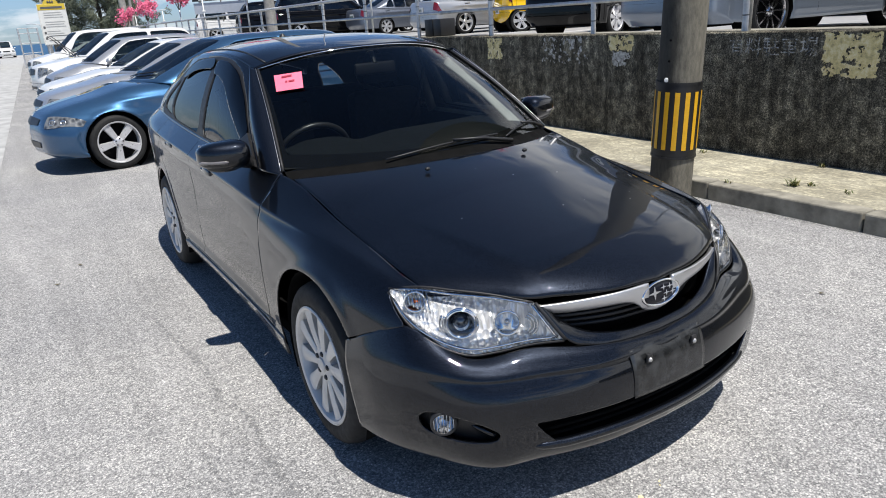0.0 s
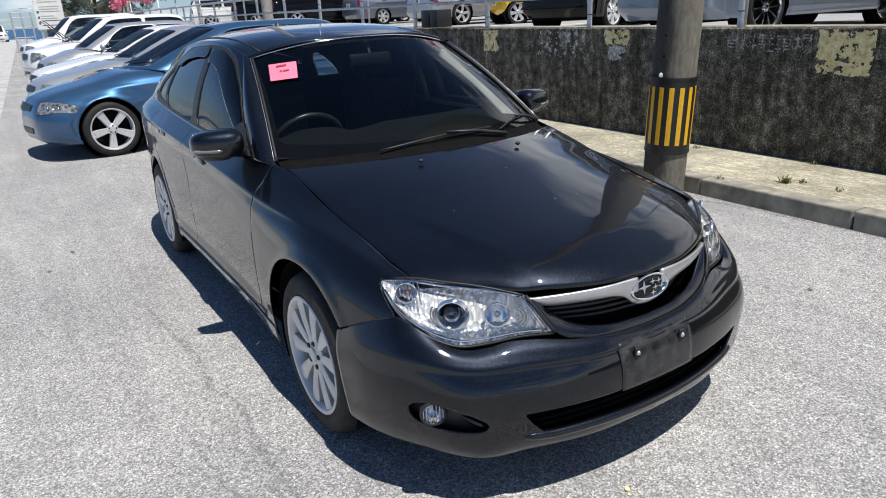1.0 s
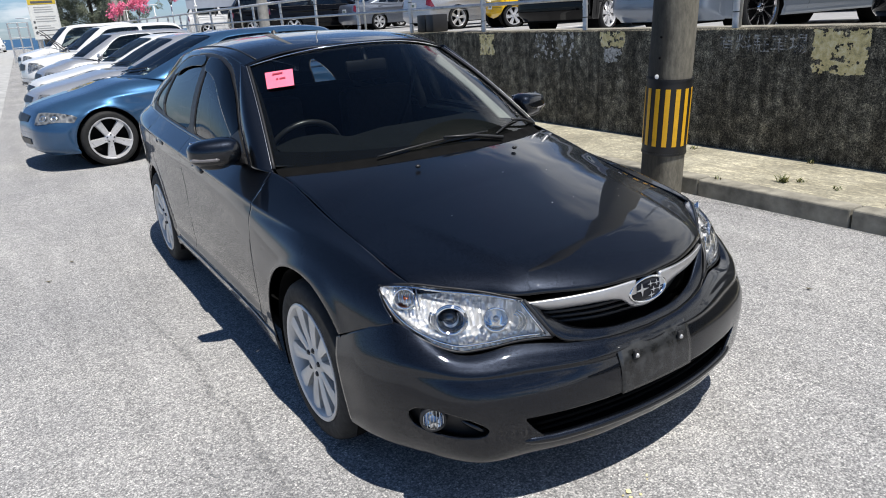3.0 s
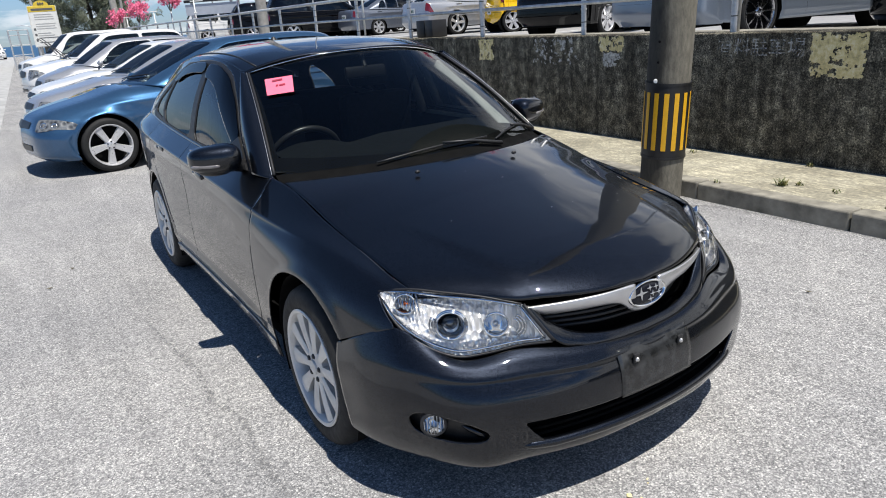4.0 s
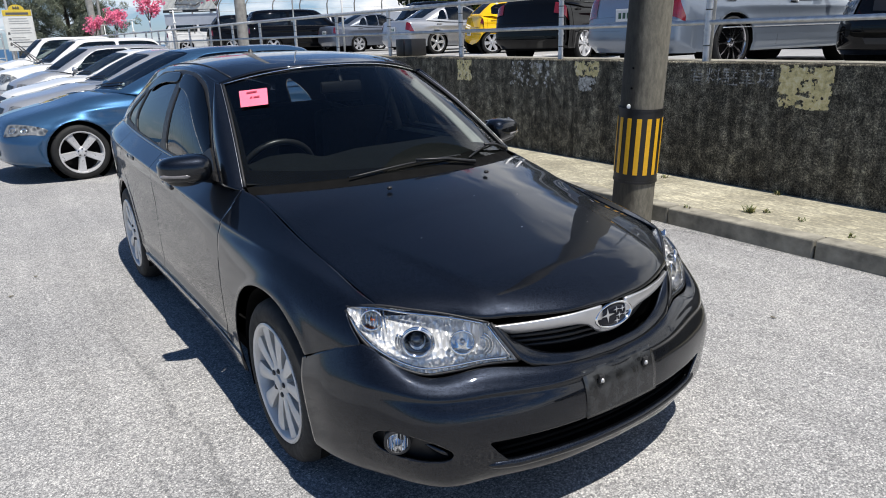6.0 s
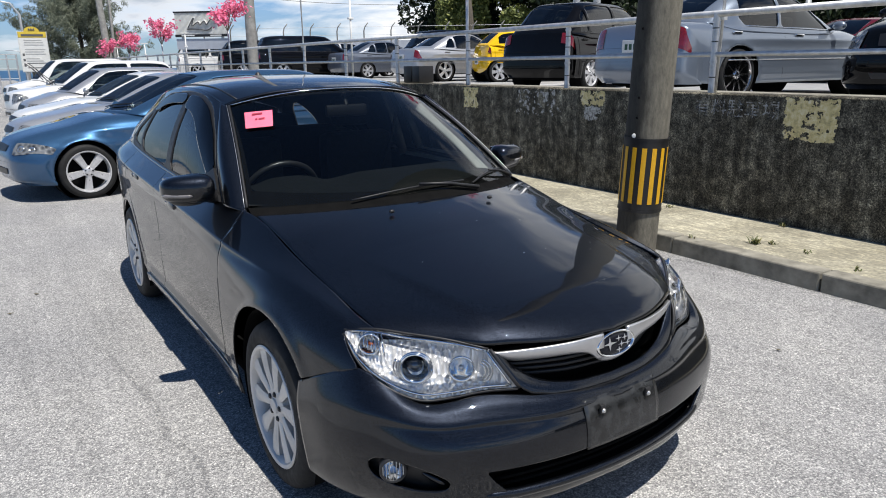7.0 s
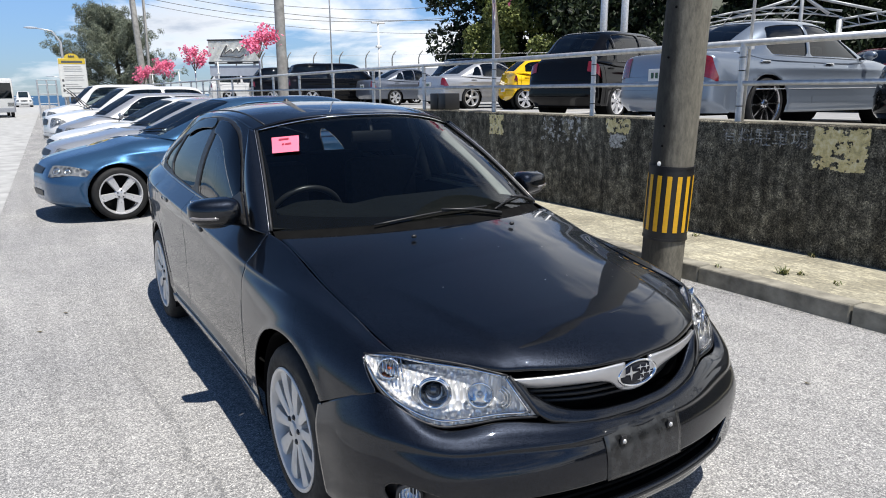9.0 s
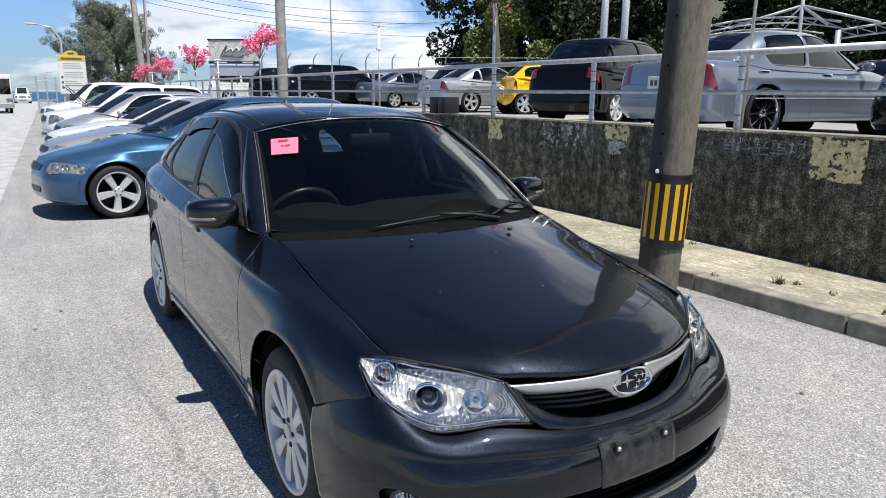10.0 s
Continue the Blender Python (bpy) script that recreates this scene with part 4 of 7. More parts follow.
def wheel_meshes():
    """Meshes of one wheel about its hub, facing +x."""
    out = {}
    t = R_WHEEL
    tyre = lathe([(0.222, -0.175), (0.245, -0.185), (0.285, -0.182), (0.306, -0.168), (t - 0.001, -0.145), (t, -0.10), (t, -0.075), (t - 0.001, -0.05), (0.306, -0.020), (0.290, -0.005), (0.262, 0.001), (0.238, -0.003), (0.226, -0.010), (0.222, -0.03)], 56)
    out["tyre"] = (tyre, M_RUBBER)
    rim = lathe([(0.222, -0.02), (0.229, -0.010), (0.231, -0.002), (0.226, 0.002), (0.216, -0.002), (0.209, -0.014), (0.204, -0.05), (0.196, -0.15), (0.215, -0.17)], 56)
    out["rim"] = (rim, M_RIM)
    sp = bmesh.new()
    for k in range(10):
        a = 2 * math.pi * (k + 0.5) / 10
        rot = Matrix.Rotation(a, 4, "X")
        prof = [(0.050, 0.0150, -0.016), (0.09, 0.0185, -0.013), (0.14, 0.0245, -0.010), (0.185, 0.0315, -0.010), (0.214, 0.036, -0.010)]
        top, bot = [], []
        for r, hw, x in prof:
            top.append([sp.verts.new(rot @ Vector((x - (0.006 if j in (0, 4) else 0), hw * f_, r))) for j, f_ in enumerate((-1, -0.55, 0, 0.55, 1))])
            bot.append([sp.verts.new(rot @ Vector((x - 0.03, hw * f_, r))) for f_ in (-0.85, 0.85)])
        for (a0, a1), (b0, b1) in zip(zip(top, top[1:]), zip(bot, bot[1:])):
            for j in range(4):
                sp.faces.new((a0[j], a0[j + 1], a1[j + 1], a1[j]))
            sp.faces.new((a0[0], a1[0], b1[0], b0[0]))
            sp.faces.new((a0[4], b0[1], b1[1], a1[4]))
    out["spokes"] = (sp, M_RIM)
    hub = lathe([(0.001, -0.004), (0.020, -0.005), (0.028, -0.008), (0.030, -0.014), (0.034, -0.015), (0.060, -0.015), (0.072, -0.022), (0.075, -0.05)], 36)
    out["hub"] = (hub, M_RIM)
    for k in range(5):
        a = 2 * math.pi * k / 5 + 0.3
        nut = lathe([(0.011, -0.03), (0.011, -0.012), (0.007, -0.008), (0.001, -0.008)], 6, (0, 0.048 * math.sin(a), 0.048 * math.cos(a)))
        out["lug_nut" + "." * k] = (nut, M_TRIM)
    disc = lathe([(0.001, -0.085), (0.14, -0.085), (0.142, -0.10), (0.001, -0.10)], 40)
    out["brake_disc"] = (disc, M_STEEL)
    # near-black disc added as the shade seen between the spokes
    back = lathe([(0.001, -0.125), (0.20, -0.125)], 30)
    out["shade_disc"] = (back, M_DEEP)
    return out


WHEEL_CACHE = {}


def build_wheel(s, y):
    if not WHEEL_CACHE:
        for k, (bm, mt) in wheel_meshes().items():
            bmesh.ops.recalc_face_normals(bm, faces=bm.faces)
            me = bpy.data.meshes.new(k.rstrip("."))
            bm.to_mesh(me)
            bm.free()
            me.materials.append(mt)
            me.set_sharp_from_angle(angle=radians(35))
            WHEEL_CACHE[k] = me
    w = new("wheel", WHEEL_CACHE["tyre"])
    w.name = "wheel"
    w.parent = hero
    w.matrix_basis = pose(s * 0.862, y, HUB_Z, 8 if y == 0 else 31, 0, 0 if s > 0 else 180)
    for k, me in WHEEL_CACHE.items():
        if k != "tyre":
            o = new(k.rstrip("."), me)
            o.parent = w


def build_face(front):
    # grille recess
    def back(u, v):
        x = u * 0.42
        yt, yb = hood_edge(x) + 0.055, -0.745 + 0.18 * (x / 0.42) ** 2 * 0.35
        top = np.stack([x, yt, 0.700 - 0.045 * np.abs(u) ** 2], 1)
        bot = np.stack([x * 0.93, yb + 0.0 * x, np.full_like(x, 0.515)], 1)
        return top + (bot - top) * v[:, None]
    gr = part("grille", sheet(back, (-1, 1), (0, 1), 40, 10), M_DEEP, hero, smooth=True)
    for z, k in ((0.622, 0.96), (0.598, 0.90), (0.574, 0.84)):
        pts = [(x * k, float(hood_edge(np.array([x]))[0]) + 0.030 + (0.66 - z) * 0.25, z) for x in np.linspace(-0.40, 0.40, 25)]
        part("grille_slat", tube(pts, 0.007, 8), M_TRIM, gr, smooth=True)

    # body-coloured frame under the grille, turning up beside the lamps
    def surround(u, v):
        side_u, u = u, np.abs(u)
        a = cr((0, 0.3, 0.6, 0.85, 1), [(0, -0.835, 0.548), (0.15, -0.827, 0.555), (0.27, -0.795, 0.580), (0.348, -0.760, 0.632), (0.385, -0.742, 0.672)], u)
        b = cr((0, 0.3, 0.6, 0.85, 1), [(0, -0.857, 0.517), (0.15, -0.850, 0.522), (0.27, -0.826, 0.540), (0.350, -0.798, 0.574), (0.414, -0.736, 0.684)], u)
        P = a + (b - a) * v[:, None]
        P[:, 1] -= 0.006 * np.sin(np.pi * v)
        P[:, 0] *= np.where(side_u < 0, -1, 1)
        return P
    panel("grille_frame", sheet(surround, (-1, 1), (0, 1), 80, 8), M_PAINT, gr, 0.012)

    # silver wing bar either side of the badge
    def bar(u, v):
        x = 0.055 + (0.415 - 0.055) * u
        xt = x
        yt = hood_edge(xt) - 0.004
        zt = 0.695 - 0.016 * u**1.5
        hgt = cr((0, 0.06, 0.16, 0.3, 0.6, 0.9, 1.0), (0.092, 0.080, 0.056, 0.044, 0.040, 0.034, 0.012), u)
        P = np.stack([xt - 0.02 * v * u, yt - 0.006 * np.sin(np.pi * v) + 0.004 * v, zt - hgt * v], 1)
        return P
    for s in (-1, 1):
        panel("wing_bar", sheet(bar, (0, 1), (0, 1), 40, 10, (), s), M_SATIN, gr, 0.012, "brushed silver grille bar")
    def cradle(u, v):
        a = np.pi * (1.06 + 0.88 * u)
        r = 0.088 - 0.010 * v
        return np.stack([r * np.cos(a) * 1.0, -0.846 + 0.02 * v, 0.650 + (0.050 - 0.010 * v) * np.sin(a)], 1)
    panel("badge_cradle", sheet(cradle, (0, 1), (0, 1), 24, 3), M_SATIN, gr, 0.010)
    c = Vector((0, -0.848, 0.650))
    m = Matrix.Translation(c) @ pose(0, 0, 0, -8, 0, 0)
    ring = bmesh.new()
    prev = None
    for k in range(49):
        t = 2 * math.pi * k / 48
        sect = [ring.verts.new(m @ Vector(((0.080 + d) * math.cos(t), e, (0.038 + d) * math.sin(t)))) for d, e in ((-0.004, 0.0), (-0.001, -0.007), (0.003, -0.007), (0.005, 0.0), (0.005, 0.02))]
        if prev:
            for j in range(4):
                ring.faces.new((prev[j], prev[j + 1], sect[j + 1], sect[j]))
        prev = sect
    badge = part("badge", ring, M_CHROME, gr, "chrome oval badge with star shapes", smooth=True)
    face = lathe([(0.001, -0.006), (0.6, -0.005), (0.95, -0.002), (1.0, 0.002)], 40, (0, 0, 0), "y")
    face.transform(m @ Matrix.Diagonal((0.077, 1, 0.035, 1)))
    part("badge_face", face, M_NAVY, badge, smooth=True)
    for x, z, r in ((-0.032, 0.005, 0.031), (0.008, 0.016, 0.015), (0.036, 0.014, 0.015), (0.048, -0.006, 0.015), (0.020, -0.005, 0.015), (0.008, -0.021, 0.015)):
        st = bmesh.new()
        vs = []
        for k in range(8):
            a = math.pi * k / 4
            rr = r * 0.9 if k % 2 == 0 else r * 0.22
            vs.append(st.verts.new(m @ Vector((x + rr * math.cos(a) * 1.15, -0.0085, z + rr * math.sin(a) * 0.85))))
        cv = st.verts.new(m @ Vector((x, -0.0095, z)))
        for k in range(8):
            st.faces.new((vs[k], vs[(k + 1) % 8], cv))
        part("star", st, M_SATIN, badge)

    # lower intake
    def duct(u, v):
        x = u * 0.53
        y = -0.815 + 0.30 * x * x
        return np.stack([x, y, 0.375 - 0.155 * v], 1)
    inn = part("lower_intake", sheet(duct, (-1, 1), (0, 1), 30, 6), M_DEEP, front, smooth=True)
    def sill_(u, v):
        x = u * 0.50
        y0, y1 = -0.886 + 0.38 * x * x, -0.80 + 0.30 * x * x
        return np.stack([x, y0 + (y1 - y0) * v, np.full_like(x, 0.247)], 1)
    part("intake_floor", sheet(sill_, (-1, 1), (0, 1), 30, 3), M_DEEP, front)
    # unseen box added to block sun coming down through the grille
    part("grille_light_stop", box(-0.29, 0.29, -0.832, -0.70, 0.500, 0.508, 0.002), M_DEEP, front)
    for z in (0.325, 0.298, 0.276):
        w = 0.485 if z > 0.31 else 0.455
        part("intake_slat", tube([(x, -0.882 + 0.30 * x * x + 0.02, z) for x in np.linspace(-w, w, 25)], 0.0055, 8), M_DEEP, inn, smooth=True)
    # lip under the intake, with thickened ends
    lip = [(x, -0.900 + 0.33 * x * x, 0.258 + 0.10 * max(0, abs(x) - 0.40)) for x in np.linspace(-0.50, 0.50, 41)]
    part("intake_lip", tube(lip, [float(0.006 + 0.010 * min(1, (0.5 - abs(q[0])) / 0.03)) for q in lip], 10), M_PAINT, front, smooth=True)
    # plate carrier
    def carrier(u, v):
        x = u * 0.165
        z = 0.505 - 0.155 * v
        y = cr((0.34, 0.38, 0.425, 0.47, 0.512), (-0.914, -0.913, -0.910, -0.897, -0.876), z) + 0.22 * x * x
        return np.stack([x, y, z], 1)
    M_PLATE = simple("scuffed_plastic", (0.020, 0.021, 0.022), 0.16, 0, 0.8, 22)
    pc = panel("plate_carrier", sheet(carrier, (-1, 1), (0, 1), 20, 14), M_PLATE, front, 0.005, "scuffed dark carrier without a plate")
    for x in (-0.104, 0.104):
        b = box(x - 0.011, x + 0.011, -0.909, -0.899, 0.457, 0.487, 0.003)
        part("bracket", b, M_TRIM, pc)
        bo = lathe([(0.008, 0.004), (0.008, -0.004), (0.005, -0.008), (0.001, -0.008)], 12, (x, -0.906, 0.468), "y")
        part("bolt", bo, M_STEEL, pc)
    # fog lamps in their pockets
    for s in (-1, 1):
        def pocket(u, v):
            P = bumper_f(u, v)
            return P + np.array([-0.35, 0.75, 0.02]) * 0.045
        pk = part("fog_pocket", sheet(pocket, (2.4, 4.6), (0.3, 0.95), 50, 30, [inset(poly_sd([(a - 0.016, b) for a, b in FOG_POLY], 0, 2), -0.03)], s), M_BLACK, front, smooth=True)
        m = Matrix.Translation((s * 0.728, -0.668, 0.362)) @ pose(0, 0, 0, 0, 0, s * 30)
        rg = lathe([(0.042, 0.03), (0.042, -0.004), (0.036, -0.010), (0.032, -0.002)], 28, (0, 0, 0), "y")
        rg.transform(m)
        fl = part("fog_lamp", rg, M_TRIM, front, "small round fog lamp in black pocket", smooth=True)
        bw = lathe([(0.033, 0.0), (0.028, 0.016), (0.016, 0.028), (0.001, 0.032)], 24, (0, 0, 0), "y")
        bw.transform(m)
        part("fog_reflector", bw, M_CHROME, fl, smooth=True)
        for k in range(-3, 4):
            fb = tube([(k * 0.010, -0.003, -0.034 * math.sqrt(1 - (k / 3.9) ** 2)), (k * 0.010, -0.006, 0), (k * 0.010, -0.003, 0.034 * math.sqrt(1 - (k / 3.9) ** 2))], 0.0016, 5)
            fb.transform(m)
            part("fog_rib", fb, M_SATIN, fl)
        ln = lathe([(0.001, -0.008), (0.020, -0.007), (0.034, -0.003)], 24, (0, 0, 0), "y")
        ln.transform(m)
        part("fog_lens", ln, M_LENS, fl, smooth=True)
        # fin beside the fog lamp
        fin = tube([(s * 0.66, -0.690, 0.352), (s * 0.63, -0.728, 0.335), (s * 0.605, -0.762, 0.318)], [0.004, 0.012, 0.010], 8)
        part("pocket_fin", fin, M_PAINT, front, smooth=True)


def build_cabin():
    def dash(u, v):
        y = cr((0, 0.3, 0.7, 1.0), (0.40, 0.62, 0.98, 1.06), v) + 0.16 * u * u * (1 - v)
        z = cr((0, 0.3, 0.7, 1.0), (0.955, 0.965, 0.955, 0.80), v) + 0.045 * np.exp(-((u + 0.53) / 0.20) ** 4) * np.clip(v * 1.6 - 0.3, 0, 1) + 0.022 * np.clip((u + 0.22) / 0.25, 0, 1) * np.clip(v * 1.6, 0, 1)
        return np.stack([u * 0.70, y, z], 1)
    part("dashboard", sheet(dash, (-1, 1), (0, 1), 50, 24), M_DASH, hero, smooth=True)
    m = Matrix.Translation((-0.385, 1.04, 0.890)) @ pose(0, 0, 0, -63, 0, 0)
    ring = [m @ Vector((0.192 * math.cos(t), 0.192 * math.sin(t), 0)) for t in np.linspace(0, 2 * math.pi, 41)]
    sw = part("steering_wheel", tube(ring, 0.016, 10), M_WHEELSKIN, hero, smooth=True)
    hubm = bmesh.new()
    bmesh.ops.create_uvsphere(hubm, u_segments=20, v_segments=10, radius=0.5, matrix=m @ Matrix.Diagonal((0.17, 0.13, 0.06, 1)))
    part("wheel_hub", hubm, M_BLACK, sw, smooth=True)
    for a in (200, 340, 90):
        part("wheel_spoke", tube([m @ Vector((0.05 * math.cos(radians(a)), 0.05 * math.sin(radians(a)), 0)), m @ Vector((0.18 * math.cos(radians(a)), 0.18 * math.sin(radians(a)), 0))], 0.016, 8), M_BLACK, sw, smooth=True)
    for x in (-0.37, 0.37):
        b = box(x - 0.24, x + 0.24, 1.62, 1.76, 0.5, 1.12, 0.05)
        seat = part("front_seat", b, M_SEAT, hero, smooth=40)
        part("headrest", box(x - 0.13, x + 0.13, 1.70, 1.80, 1.15, 1.33, 0.04), M_SEAT, seat, smooth=40)
        part("cushion", box(x - 0.25, x + 0.25, 1.15, 1.68, 0.45, 0.62, 0.05), M_SEAT, seat, smooth=40)
    # pale trim on the pillars and along the doors
    trim = simple("pale_grey_trim", (0.46, 0.47, 0.46), 0.85, 0, 0.1, 12)
    for s in (-1, 1):
        def lining(a, v):
            u = s * (0.985 - (0.075 * a + 0.03 * a * (1 - v)) * (1 if s > 0 else 0.4))
            P = screen(u, 0.06 + 0.90 * v)
            return P + np.array([0, 0.03, -0.02]) + np.array([s * 0.0, 0.10, -0.02]) * a[:, None]
        panel("pillar_trim", sheet(lining, (0, 1), (0, 1), 6, 24), trim, hero, 0.004)
        part("door_ledge", box(min(s * 0.715, s * 0.750), max(s * 0.715, s * 0.750), 0.82, 1.66, 0.945, 0.965, 0.006), trim, hero, smooth=40)
        part("door_lining", box(min(s * 0.735, s * 0.752), max(s * 0.735, s * 0.752), 0.70, 2.45, 0.45, 0.944, 0.004), M_SEAT, hero)
        part("centre_pillar_trim", tube([(s * 0.715, 1.68, 0.95), (s * 0.672, 1.70, 1.15), (s * 0.602, 1.71, 1.35)], [0.030, 0.026, 0.022], 8), trim, hero, smooth=True)
        part("seat_belt", tube([(s * 0.655, 1.66, 1.22), (s * 0.56, 1.60, 1.02), (s * 0.30, 1.45, 0.70)], 0.012, 6), M_SEAT, hero, smooth=True)
    part("rear_bench", box(-0.62, 0.62, 2.45, 2.62, 0.5, 1.10, 0.05), M_SEAT, hero, smooth=40)
    part("cabin_floor", box(-0.70, 0.70, 0.55, 3.3, 0.42, 0.46), M_DEEP, hero)

    def liner(u, v):
        P = roof_f(u * 0.97, v)
        P[:, 2] -= 0.03
        return P
    part("headliner", sheet(liner, (-1, 1), (0.02, 1), 30, 30), simple("headliner_cloth", (0.03, 0.03, 0.032), 0.95), hero, smooth=True)
    mr = box(-0.115, 0.115, 1.02, 1.05, 1.265, 1.325, 0.012)
    part("interior_mirror", mr, M_BLACK, hero, smooth=40)
    part("mirror_stalk", tube([(0, 1.03, 1.32), (0, 1.06, 1.38)], 0.012, 8), M_BLACK, hero)
    # pink note inside the glass
    nb = bmesh.new()
    cs = [(-0.91, 0.86), (-0.71, 0.83), (-0.75, 0.66), (-0.93, 0.68)]
    off = np.array([0, 0.004, -0.006]) * -1.6
    q = [Vector(screen(np.array([u]), np.array([v]))[0] + off) for u, v in cs]
    grid = []
    for j in range(7):
        grid.append([nb.verts.new(q[0].lerp(q[1], i / 8).lerp(q[3].lerp(q[2], i / 8), j / 6) + Vector((0, -0.003, 0.004)) * math.sin(i / 8 * 3.1) * math.sin(j / 6 * 3.1)) for i in range(9)])
    for j in range(6):
        for i in range(8):
            nb.faces.new((grid[j][i], grid[j][i + 1], grid[j + 1][i + 1], grid[j + 1][i]))
    note = part("paper_note", nb, M_PINK, hero, "pink paper note with illegible ink", smooth=True)
    for (r, a0, a1) in ((0.2, 0.25, 0.62), (0.52, 0.36, 0.44), (0.52, 0.48, 0.70)):
        ib = bmesh.new()
        up = Vector((0, -0.005, 0.007))
        pts = [q[0].lerp(q[1], a).lerp(q[3].lerp(q[2], a), b) + up for a, b in ((a0, r), (a1, r - 0.02), (a1, r + 0.06), (a0, r + 0.08))]
        ib.faces.new([ib.verts.new(p_) for p_ in pts])
        part("ink_line", ib, M_INK, note)


def build_wipers():
    up = np.array([0, -0.45, 0.85])

    def on(u, v, h):
        return Vector(screen(np.array([u]), np.array([v]))[0] + up * h)
    for a, b, piv in (((-0.47, -0.015), (0.36, 0.03), (0.44, -0.04)), ((0.42, 0.0), (0.90, 0.07), (0.97, -0.01))):
        pts = [on(a[0] + (b[0] - a[0]) * t, a[1] + (b[1] - a[1]) * t + 0.02 * math.sin(math.pi * t), 0.014) for t in np.linspace(0, 1, 12)]
        w = part("wiper_blade", tube(pts, 0.0042, 6), M_BLACK, hero, smooth=True)
        mid = pts[6] + Vector((0, -0.004, 0.012))
        end = on(piv[0], piv[1], 0.016)
        part("wiper_arm", tube([mid, mid.lerp(end, 0.5) + Vector((0, -0.006, 0.010)), end], [0.005, 0.007, 0.010], 8), M_BLACK, w, smooth=True)


build_hero()

# ---- other parked cars ----
M_TINT = clear_glass("dark_car_glass", (0.15, 0.17, 0.175), 1.7)
M_CLEARSIDE = clear_glass("light_green_car_glass", (0.45, 0.50, 0.49), 1.7)
M_SCREEN = clear_glass("green_car_glass", (0.62, 0.68, 0.66), 1.9)
M_REDLENS = simple("red_lamp_plastic", (0.15, 0.006, 0.010), 0.1, 0, 0.3, 30, coat=1)
M_SEAT_P = simple("grey_seat_cloth", (0.34, 0.345, 0.34), 0.95, 0, 0.2, 30)
M_DASH_P = simple("grey_dashboard", (0.30, 0.305, 0.30), 0.8, 0, 0.2, 20)
M_LAMPRING = simple("lamp_ring", (0.50, 0.51, 0.50), 0.15, 0.9, 0.1, 30, coat=1)


def lamp_glass_mat():
    """Grey lamp unit under clear plastic, with uneven facets inside."""
    m, nt, p = mat("lamp_glass")
    tc = nt.nodes.new("ShaderNodeTexCoord")
    vo = nt.nodes.new("ShaderNodeTexVoronoi")
    vo.inputs["Scale"].default_value = 16
    nt.links.new(tc.outputs["Object"], vo.inputs["Vector"])
    c = ramp_node(nt, vo.outputs["Distance"], [(0.1, (0.05, 0.05, 0.052)), (0.35, (0.17, 0.175, 0.17)), (0.6, (0.36, 0.36, 0.34))])
    nt.links.new(c, p.inputs["Base Color"])
    p.inputs["Metallic"].default_value = 0.6
    p.inputs["Roughness"].default_value = 0.22
    p.inputs["Coat Weight"].default_value = 1.0
    nt.links.new(bump_node(nt, vo.outputs["Distance"], 0.4, 0.02), p.inputs["Normal"])
    return m


M_CLEARLAMP = lamp_glass_mat()
M_PLATEW = simple("plate_white", (0.75, 0.75, 0.72), 0.4, 0, 0.05, 30)
M_PLATEG = simple("plate_marks", (0.03, 0.09, 0.05), 0.5, 0, 0.05, 30)


def spoke_wheel_meshes(nsp, hw0, hw1, r, paint, part_r=0.755):
    """Tyre, rim, spokes and hub of an alloy wheel about its axle, facing +x."""
    rr = r * part_r
    out = {}
    out["tyre"] = (lathe([(rr, -0.18), (r * 0.9, -0.185), (r * 0.985, -0.165), (r, -0.13), (r, -0.06), (r * 0.985, -0.025), (r * 0.93, -0.004), ((r + rr) * 0.5, 0.002), (rr * 1.02, -0.004), (rr, -0.02)], 40), M_RUBBER)
    out["rim"] = (lathe([(rr, -0.02), (rr * 1.02, 0.0), (rr * 0.97, 0.0), (rr * 0.93, -0.02), (rr * 0.90, -0.15)], 40), paint)
    sp = bmesh.new()
    for k in range(nsp):
        rot = Matrix.Rotation(2 * math.pi * k / nsp, 4, "X")
        rows = []
        for q, x in ((0.15, -0.020), (0.45, -0.014), (0.75, -0.012), (0.97, -0.014)):
            hw = hw0 + (hw1 - hw0) * q
            rows.append([sp.verts.new(rot @ Vector((x + dx, hw * f_, rr * q))) for f_, dx in ((-1, -0.03), (-0.8, 0), (0.8, 0), (1, -0.03))])
        for a, b in zip(rows, rows[1:]):
            for j in range(3):
                sp.faces.new((a[j], a[j + 1], b[j + 1], b[j]))
    out["spokes"] = (sp, paint)
    out["hub"] = (lathe([(0.001, -0.006), (0.03, -0.008), (0.05, -0.016), (0.065, -0.03), (0.07, -0.06)], 24), paint)
    for k in range(5):
        nuts = bmesh.new()
        a = 2 * math.pi * (k + 0.5) / 5
        c = Vector((-0.010, 0.042 * math.sin(a), 0.042 * math.cos(a)))
        bmesh.ops.create_uvsphere(nuts, u_segments=8, v_segments=5, radius=0.010, matrix=Matrix.Translation(c))
        out["lug_nut" + "." * k] = (nuts, M_BLACK)
    # closes the wheel with a dark disc that paints the shade inside
    out["shade_disc"] = (lathe([(0.001, -0.10), (rr * 0.92, -0.10)], 24), M_DEEP)
    meshes = {}
    for k, (bm, mt) in out.items():
        bmesh.ops.recalc_face_normals(bm, faces=bm.faces)
        me = bpy.data.meshes.new(k.rstrip("."))
        bm.to_mesh(me)
        bm.free()
        me.materials.append(mt)
        me.set_sharp_from_angle(angle=radians(35))
        meshes[k] = me
    return meshes


